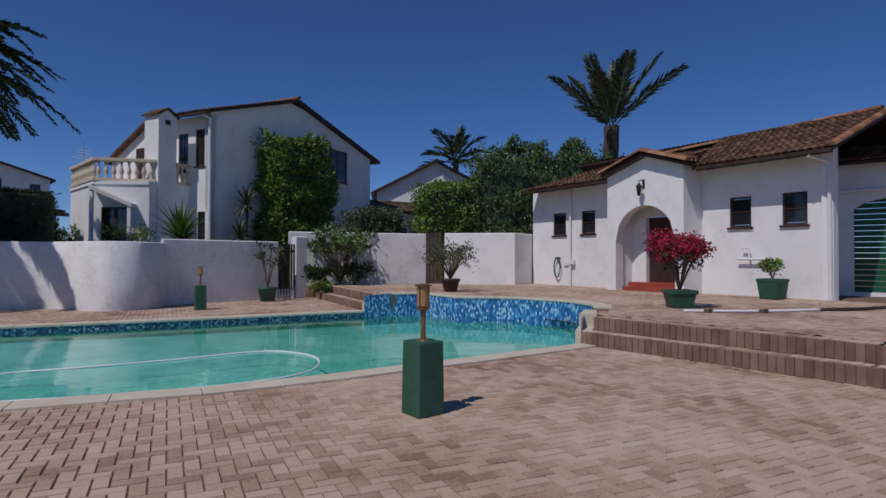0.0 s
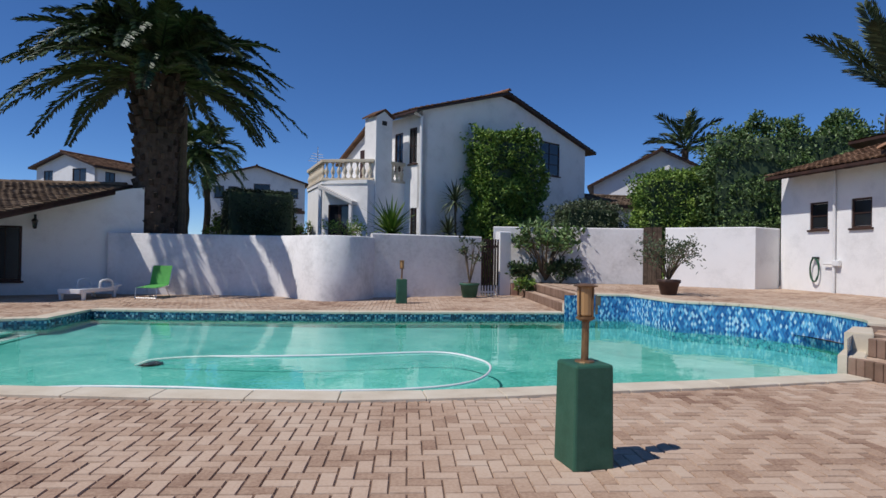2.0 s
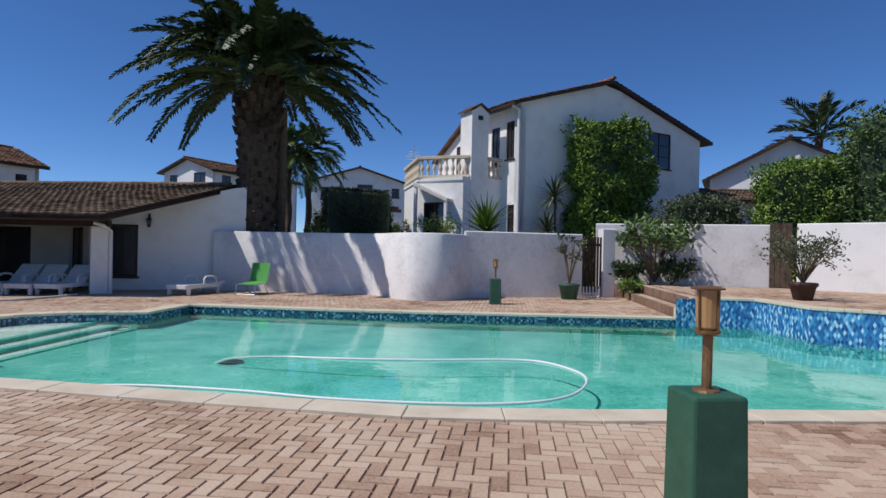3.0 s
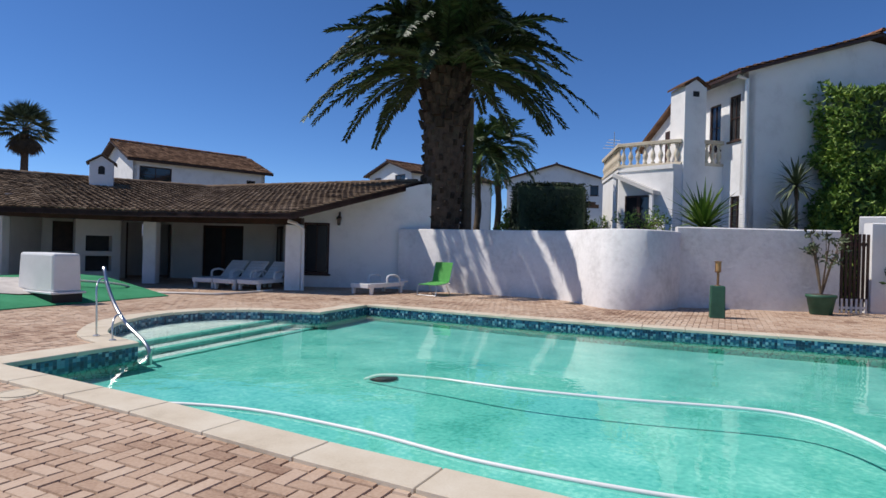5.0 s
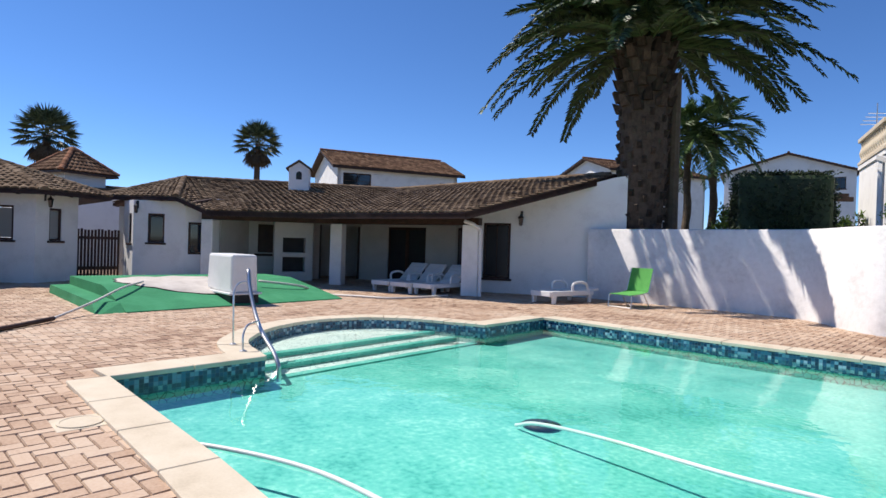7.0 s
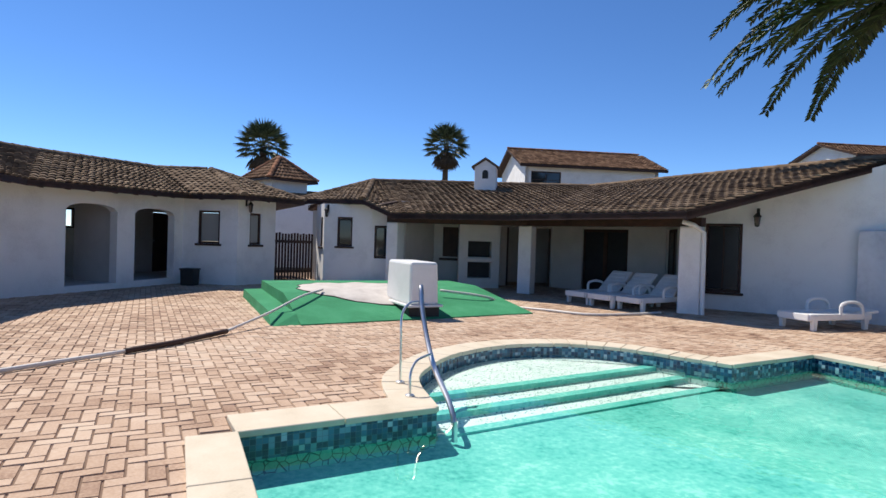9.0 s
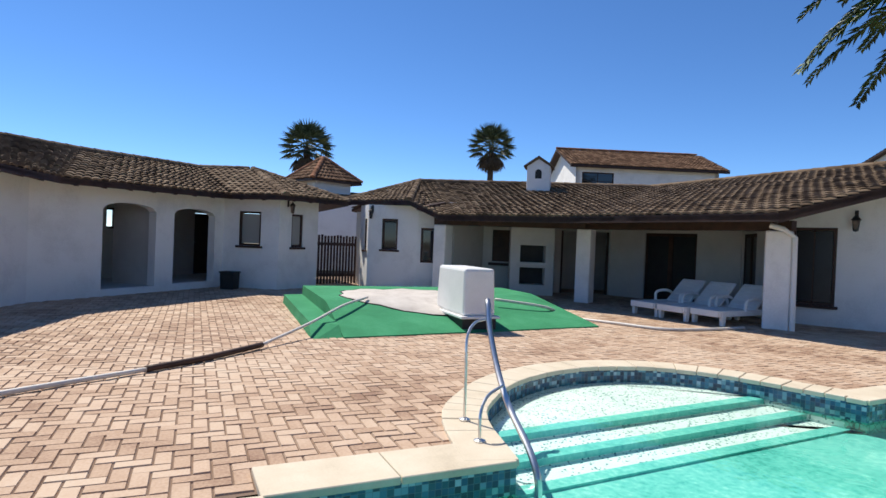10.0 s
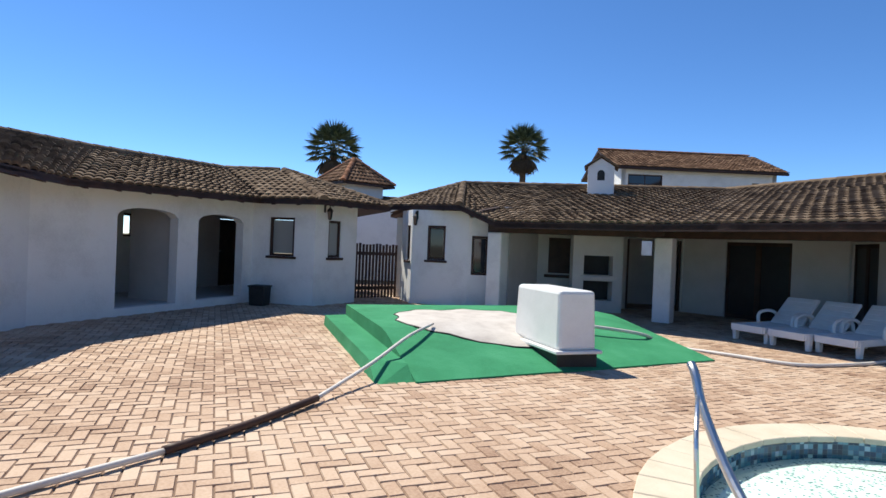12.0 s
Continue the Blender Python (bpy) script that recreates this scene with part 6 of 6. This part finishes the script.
for nm, path in (("seat", [(-0.43, 0.31), (-0.1, 0.315), (0.24, 0.37)]), ("backrest", [(0.255, 0.38), (0.34, 0.65), (0.43, 0.93)])):
    b = bmesh.new()
    for (x0, z0), (x1, z1) in zip(path, path[1:]):
        hexa(b, [(x0, -0.3, z0), (x1, -0.3, z1), (x1, 0.3, z1), (x0, 0.3, z0), (x0, -0.3, z0 + 0.015), (x1, -0.3, z1 + 0.015), (x1, 0.3, z1 + 0.015), (x0, 0.3, z0 + 0.015)])
    part(nm, b, LIME, sling)

# turf platform with its step, the spa cover and the pump box
platform = court_thing("turf_platform", "stepped platform covered in green artificial turf", "platform")
b = bmesh.new()
N_ = 16
top_ = []
for i in range(N_ + 1):
    row = []
    for j in range(N_ + 1):
        fy, fx = j / N_, i / N_
        y = 8.3 + 4.85 * fy
        x_front = -10.33 - 0.66 * fy
        x = x_front + (-15.1 - x_front) * fx
        rise = (x_front - x) * 0.21 * (1 - 0.35 * fy)
        row.append((x, y, min(0.37, 0.02 + rise)))
    top_.append(row)
tv = [[b.verts.new(p) for p in row] for row in top_]
for i in range(N_):
    for j in range(N_):
        b.faces.new((tv[i][j], tv[i][j + 1], tv[i + 1][j + 1], tv[i + 1][j]))
border = [tv[0][j] for j in range(N_ + 1)] + [tv[i][N_] for i in range(1, N_ + 1)] + [tv[N_][j] for j in range(N_ - 1, -1, -1)] + [tv[i][0] for i in range(N_ - 1, 0, -1)]
low_ = [b.verts.new((v.co.x, v.co.y, -0.03)) for v in border]
for k in range(len(border)):
    q = (k + 1) % len(border)
    b.faces.new((border[k], low_[k], low_[q], border[q]))
part("deck", b, CARPET, platform)
b = bmesh.new()
hexa(b, [(-15.0, 7.88, -0.03), (-10.33, 7.84, -0.03), (-10.36, 8.296, -0.03), (-15.1, 8.296, -0.03), (-15.0, 7.9, 0.18), (-10.95, 7.88, 0.17), (-10.7, 8.296, 0.15), (-15.1, 8.296, 0.18)])
part("step", b, CARPET, platform)
cover = court_thing("spa_cover", "wrinkled grey canvas cover over a round spa", "cover", (-12.85, 10.05, 0.37))
b = bmesh.new()
rings = []
for j, r in enumerate((0.0, 0.5, 0.95, 1.2, 1.32, 1.36)):
    ring = []
    for k in range(36):
        a = 2 * math.pi * k / 36
        wob = 1 + 0.05 * math.sin(5 * a + 1) + 0.03 * math.sin(11 * a)
        z = (0.03, 0.035, 0.035, 0.03, 0.02, 0.008)[j] + 0.018 * noise.noise(Vector((r * math.cos(a) * 2.5, r * math.sin(a) * 2.5, 1)))
        gx, gy = -12.85 + r * wob * math.cos(a), 10.05 + r * wob * math.sin(a)
        fy = (gy - 8.3) / 4.85
        z += min(0.37, 0.02 + (-10.33 - 0.66 * fy - gx) * 0.21 * (1 - 0.35 * fy)) - 0.37
        ring.append(b.verts.new((r * wob * math.cos(a), r * wob * math.sin(a), z)))
    rings.append(ring)
for a_, c_ in zip(rings, rings[1:]):
    for k in range(36):
        b.faces.new((a_[k], a_[(k + 1) % 36], c_[(k + 1) % 36], c_[k]))
edge_ = [v.co.copy() for v in rings[-1]]
bmesh.ops.remove_doubles(b, verts=b.verts, dist=0.001)
part("canvas", b, CANVAS, cover, smooth=True)
b = bmesh.new()
tube(b, edge_ + [edge_[0]], 0.012, 5)
part("hem_cord", b, BLACK, cover)
pump = court_thing("pump_box", "white fibreglass pump cover box with a flanged base", "box", (-11.4, 10.62, 0.19), 0)
b = bmesh.new()
box(b, (-0.66, -0.29, 0.06), (0.66, 0.29, 0.84), bevel=0.05, taper=0.06)
part("shell", b, WHITE_PLASTIC, pump, smooth=False)
b = bmesh.new()
box(b, (-0.72, -0.35, 0.02), (0.72, 0.35, 0.065), bevel=0.012)
part("flange", b, WHITE_PLASTIC, pump)
# black block paints in the shadow gap under the overhanging flange
b = bmesh.new()
box(b, (-0.66, -0.3, -0.16), (0.66, 0.3, 0.018))
part("plinth", b, BLACK, pump)

# pool rail
rail = thing("pool_handrail", "curved polished steel handrail at the pool steps", "handrail")
b = bmesh.new()
tube(b, smooth_path([(-6.66, 9.02, 0.93), (-6.6, 9.0, 0.87), (-6.5, 8.97, 0.7), (-6.25, 8.92, 0.42), (-5.9, 8.84, 0.2), (-5.45, 8.76, 0.02), (-5.27, 8.73, -0.12), (-5.25, 8.73, -0.29)], 6), 0.026, 10)
part("rail", b, STEEL, rail)
b = bmesh.new()
tube(b, smooth_path([(-6.13, 8.58, 0.03), (-6.14, 8.58, 0.4), (-6.18, 8.6, 0.68), (-6.3, 8.72, 0.78), (-6.5, 8.92, 0.78)], 5), 0.012, 8)
part("upright", b, STEEL, rail)
b = bmesh.new()
tube(b, smooth_path([(-5.64, 8.47, 0.03), (-5.66, 8.48, 0.22), (-5.75, 8.58, 0.32), (-6.0, 8.84, 0.32)], 5), 0.012, 8)
part("upright", b, STEEL, rail)
for x, y in ((-6.13, 8.58), (-5.64, 8.47)):
    b = bmesh.new()
    lathe(b, [(0.045, 0.03), (0.045, 0.04), (0.02, 0.05)], 10, (x, y))
    part("foot_plate", b, STEEL, rail)


def hose(name, label, pieces, category="hose"):
    ob = court_thing(name, label, category)
    for nm, path, r, mat in pieces:
        b = bmesh.new()
        tube(b, smooth_path(path, 8), r, 8)
        part(nm, b, mat, ob, smooth=True)
    return ob


hose("vacuum_pole", "long pale pool pole with a dark sleeve lying on the paving", [
    ("pole", [(-6.7, 3.6, 0.03), (-7.81, 4.88, 0.03), (-8.55, 5.93, 0.035)], 0.025, HOSE),
    ("sleeve", [(-8.55, 5.93, 0.04), (-9.05, 6.5, 0.04), (-9.72, 7.13, 0.05)], 0.036, WOOD),
    ("pole", [(-9.72, 7.13, 0.05), (-10.6, 7.85, 0.19), (-11.4, 8.5, 0.36), (-12.1, 9.05, 0.42)], 0.022, HOSE)])
hose("water_hose", "pale plastic hose running from the turf platform", [
    ("hose", [(-12.2, 11.6, 0.38), (-12.0, 12.6, 0.25), (-12.2, 13.25, 0.03), (-11.2, 13.75, 0.03), (-10.45, 14.2, 0.03), (-10.35, 15.2, 0.03), (-10.45, 16.1, 0.03)], 0.028, HOSE)])
hose("cleaner_hose", "white floating hose of the pool cleaner", [
    ("hose", [(-2.62, 9.66, -0.3), (-2.3, 9.6, -0.2), (-1.6, 9.55, -0.14), (-0.55, 9.5, -0.11), (0.5, 9.7, -0.11), (1.9, 10.05, -0.11), (2.5, 9.5, -0.11), (2.62, 8.8, -0.11), (2.3, 7.95, -0.11), (1.5, 7.5, -0.11), (0.1, 7.35, -0.11), (-1.1, 7.45, -0.11), (-2.3, 7.4, -0.11), (-3.2, 7.05, -0.11), (-3.6, 6.72, -0.12)], 0.017, WHITE_PLASTIC)])
cleaner = thing("pool_cleaner", "dark round pool cleaner head under the water", "pool cleaner", (-2.36, 9.85, -0.345), 20)
b = bmesh.new()
lathe(b, [(0.06, 0.01), (0.17, 0.015), (0.19, 0.03), (0.12, 0.05), (0.06, 0.065), (0.03, 0.075)], 16)
part("head", b, BLACK, cleaner, smooth=True)
hose("terrace_pole", "white pool pole and dark hose lying on the terrace", [
    ("pole", [(9.6, 8.3, H + 0.03), (10.4, 7.9, H + 0.03), (11.4, 7.6, H + 0.03), (12.4, 7.5, H + 0.03)], 0.03, WHITE_PLASTIC),
    ("hose", [(12.4, 7.5, H + 0.03), (13.3, 7.3, H + 0.03), (14.3, 7.4, H + 0.03), (15.3, 7.5, H + 0.03)], 0.035, WOOD)])
for x, y in ((10.0, 8.05), (11.0, 7.65)):
    bl = court_thing("wood_block", "small brown timber block under the pole", "block", (x, y, H), 20)
    b = bmesh.new()
    box(b, (-0.12, -0.05, 0), (0.12, 0.05, 0.07), bevel=0.008)
    part("timber", b, TWIG, bl)
drain = court_thing("skimmer_lid", "round cream skimmer lid set in the paving", "lid", (-3.93, 6.38, 0.0))
b = bmesh.new()
lathe(b, [(0.15, -0.01), (0.15, 0.012), (0.13, 0.014), (0.125, 0.01), (0.02, 0.012)], 28)
part("lid", b, COPING, drain)
b = bmesh.new()
box(b, (-0.17, -0.17, -0.012), (0.17, 0.17, 0.004), bevel=0.002)
part("surround", b, COPING, drain)
bin_ = thing("waste_bin", "dark plastic bin standing by the wall", "bin", (-18.1, 7.42, 0), 56)
b = bmesh.new()
box(b, (-0.18, -0.16, 0), (0.18, 0.16, 0.42), bevel=0.02, taper=-0.08)
part("bucket", b, BLACK, bin_)
b = bmesh.new()
box(b, (-0.21, -0.19, 0.42), (0.21, 0.19, 0.46), bevel=0.01)
part("rim", b, BLACK, bin_)

# ---- brick steps ----


PAVER_OBJ = material("clay_paver_single", [(0.24, 0.14, 0.09), (0.42, 0.285, 0.195), (0.52, 0.38, 0.275), (0.56, 0.44, 0.33)], 0.85, 0.5, 45, 0.5, island=0.25, stain=0.35, per_object=True)


def brick_steps(name, label, line, treads, rises, group):
    """Soldier-brick steps: each tread's front of upright bricks; the rise lies on the line's left."""
    ob = thing(name, label, "steps", kind="structure")
    pieces = 0
    proto = None
    for lvl, (back, z0, z1) in enumerate(zip(treads, (0.0,) + tuple(rises), rises)):
        ln = offset(line, -back)
        b = bmesh.new()
        inner = offset(ln, -0.07)
        far_ = offset(ln, -0.9)
        for i in range(len(ln) - 1):
            hexa(b, [(*q, z) for z in (z0 - 0.03, z1 - 0.012) for q in (offset(ln, -0.02)[i], offset(ln, -0.02)[i + 1], far_[i + 1], far_[i])])
        part("core", b, MORTAR, ob)
        for p, q in zip(ln, ln[1:]):
            d = (Vector(q) - Vector(p))
            L = d.length
            n = int(L / 0.112)
            d.normalize()
            a = math.degrees(math.atan2(d.y, d.x))
            for k in range(n):
                c = Vector(p) + d * (0.112 * (k + 0.5))
                if proto is None:
                    b = bmesh.new()
                    box(b, (-0.051, 0.0, 0.0), (0.051, 0.075, z1 - z0), bevel=0.0)
                    bmesh.ops.bevel(b, geom=b.edges[:], offset=0.006, segments=1, affect="EDGES")
                    o = proto = part("brick", b, BRICK_OBJ, ob)
                    b = bmesh.new()
                    box(b, (-0.051, 0.08, z1 - z0 - 0.05), (0.051, 0.33, z1 - z0), bevel=0.0)
                    bmesh.ops.bevel(b, geom=b.edges[:], offset=0.005, segments=1, affect="EDGES")
                    tread = tread_proto = part("tread_brick", b, PAVER_OBJ, ob)
                else:
                    o, tread = proto.copy(), tread_proto.copy()
                    scene.collection.objects.link(o)
                    scene.collection.objects.link(tread)
                tread.matrix_basis = pose(c.x, c.y, z0 + random.uniform(-0.003, 0.003), 0, 0, a)
                o.matrix_basis = pose(c.x, c.y, z0 + random.uniform(-0.003, 0.003), 0, 0, a) @ Matrix.Translation((0, random.uniform(-0.004, 0.004), 0))
                pieces += 1
    return ob


BRICK_OBJ = material("soldier_brick", [(0.145, 0.088, 0.058), (0.22, 0.138, 0.094), (0.29, 0.19, 0.138)], 0.85, 2, 50, 0.5, island=0.3, per_object=True)
brick_steps("terrace_steps", "two long brick steps up to the terrace", STEP_LINE[:4], (0.0, 0.34), (H / 2, H), "steps")
brick_steps("side_steps", "brick steps at the end of the pool", [(5.6, 21.9), (5.52, 15.3)], (0.0, 0.38), (H / 2, H), "steps")
endwall = tagged(new("step_end_wall"), "low white plastered end wall of the brick steps", "wall", kind="structure")
for name_, top_z, quad in (("lower_block", H / 2 + 0.02, ((7.0, 7.72), (7.2, 7.5), (7.6, 7.95), (7.4, 8.15))), ("upper_block", H + 0.03, ((7.38, 8.1), (7.6, 7.86), (8.2, 8.6), (8.02, 8.75))),
                           ("lower_block", H / 2 + 0.02, ((5.5, 15.12), (5.85, 15.18), (5.85, 15.32), (5.5, 15.3))), ("upper_block", H + 0.03, ((5.86, 15.2), (6.42, 15.32), (6.42, 15.5), (5.86, 15.42)))):
    b = bmesh.new()
    hexa(b, [(*q, z) for z in (-0.03, top_z) for q in quad])
    bmesh.ops.bevel(b, geom=b.edges[:], offset=0.012, segments=2, affect="EDGES")
    part(name_, b, COPING, endwall)
planter = thing("brick_planter", "low brick planter box beside the gate pier", "planter")
b = bmesh.new()
prism(b, [(5.33, 21.5), (5.54, 21.52), (5.54, 22.2), (5.33, 22.2)], -0.02, 0.42)
part("box", b, BRICK, planter)

# ---- pavers in herringbone ----
W_, GAP = 0.1115, 0.007


def paver_cells(x0, x1, y0, y1, keep):
    i0, i1, j0, j1 = (math.floor(v / W_) for v in (x0, x1, y0, y1))
    for i in range(i0, i1):
        for j in range(j0, j1):
            m = (i - j) % 4
            if m == 0:
                a = (i * W_, j * W_, (i + 2) * W_, (j + 1) * W_)
            elif m == 3:
                a = (i * W_, j * W_, (i + 1) * W_, (j + 2) * W_)
            else:
                continue
            cx, cy = (a[0] + a[2]) / 2, (a[1] + a[3]) / 2
            if keep(cx, cy):
                yield a


def paver_sheet(name, parent, cells, z, mat):
    verts, faces = [], []
    for x0, y0, x1, y1 in cells:
        g = GAP / 2
        t = z + random.uniform(-0.0025, 0.0025)
        tx, ty = random.uniform(-0.002, 0.002), random.uniform(-0.002, 0.002)
        n = len(verts)
        e = 0.006
        for xx, yy, dz in ((x0 + g, y0 + g, -0.012), (x1 - g, y0 + g, -0.012), (x1 - g, y1 - g, -0.012), (x0 + g, y1 - g, -0.012)):
            verts.append((xx, yy, z + dz - 0.004))
        for xx, yy, s, u in ((x0 + g + e, y0 + g + e, -1, -1), (x1 - g - e, y0 + g + e, 1, -1), (x1 - g - e, y1 - g - e, 1, 1), (x0 + g + e, y1 - g - e, -1, 1)):
            verts.append((xx, yy, t + s * tx + u * ty))
        faces += [(n + 4, n + 5, n + 6, n + 7)] + [(n + k, n + (k + 1) % 4, n + 4 + (k + 1) % 4, n + 4 + k) for k in range(4)]
    me = bpy.data.meshes.new(name)
    me.from_pydata(verts, [], faces)
    me.materials.append(mat)
    ob = new(name, me)
    ob.parent = parent
    return tagged(ob, kind="stuff")


rim = offset(POOL, 0.2, True)
blocked = [LB + [(-23, 10), (-23, 0), (-13, 0)], terrace_poly]
NEAR_PATCH = (0.2, 2.1, 3.5, 5.3)


def on_court(x, y):
    if inside(x, y, rim):
        return False
    if -8 < x < 4.0 and y > 21.5:
        return False
    if NEAR_PATCH[0] < x < NEAR_PATCH[1] and NEAR_PATCH[2] < y < NEAR_PATCH[3]:
        return False
    return not inside(x, y, blocked[0]) and not inside(x, y, blocked[1])


paver_sheet("pavers", pavement, paver_cells(-21.0, 9.0, -3.0, 21.6, on_court), 0.0, PAVER)
def from_line(x, y, line):
    """Distance of a place from a bent line."""
    best = 99.0
    for p, q in zip(line, line[1:]):
        p, q, c = Vector(p), Vector(q), Vector((x, y))
        f = max(0.0, min(1.0, (c - p).dot(q - p) / (q - p).length_squared))
        best = min(best, (p + (q - p) * f - c).length)
    return best


paver_sheet("pavers", terrace, paver_cells(6.3, 17.0, -3.0, 21.5, lambda x, y: inside(x, y, terrace_poly) and from_line(x, y, STEP_LINE) > 0.80 and from_line(x, y, [(5.6, 21.9), (5.52, 15.3)]) > 0.84 and not inside(x, y, offset(POOL, 0.3, True)) and x < 15.9), H, PAVER)
shapes = {}
for a in paver_cells(NEAR_PATCH[0] - 0.4, NEAR_PATCH[1] + 0.4, NEAR_PATCH[2] - 0.4, NEAR_PATCH[3] + 0.4, lambda x, y: NEAR_PATCH[0] < x < NEAR_PATCH[1] and NEAR_PATCH[2] < y < NEAR_PATCH[3]):
    wide = (a[2] - a[0]) > (a[3] - a[1])
    if wide not in shapes:
        me = bpy.data.meshes.new("paver")
        hx, hy = (W_ - GAP / 2, W_ / 2 - GAP / 2) if wide else (W_ / 2 - GAP / 2, W_ - GAP / 2)
        e = 0.006
        me.from_pydata([(-hx, -hy, -0.016), (hx, -hy, -0.016), (hx, hy, -0.016), (-hx, hy, -0.016), (-hx + e, -hy + e, 0), (hx - e, -hy + e, 0), (hx - e, hy - e, 0), (-hx + e, hy - e, 0)], [], [(4, 5, 6, 7)] + [(k, (k + 1) % 4, 4 + (k + 1) % 4, 4 + k) for k in range(4)])
        me.materials.append(PAVER_OBJ)
        shapes[wide] = me
    o = new("paver", shapes[wide])
    o.parent = pavement
    o.location = ((a[0] + a[2]) / 2, (a[1] + a[3]) / 2, random.uniform(-0.0025, 0.0025))
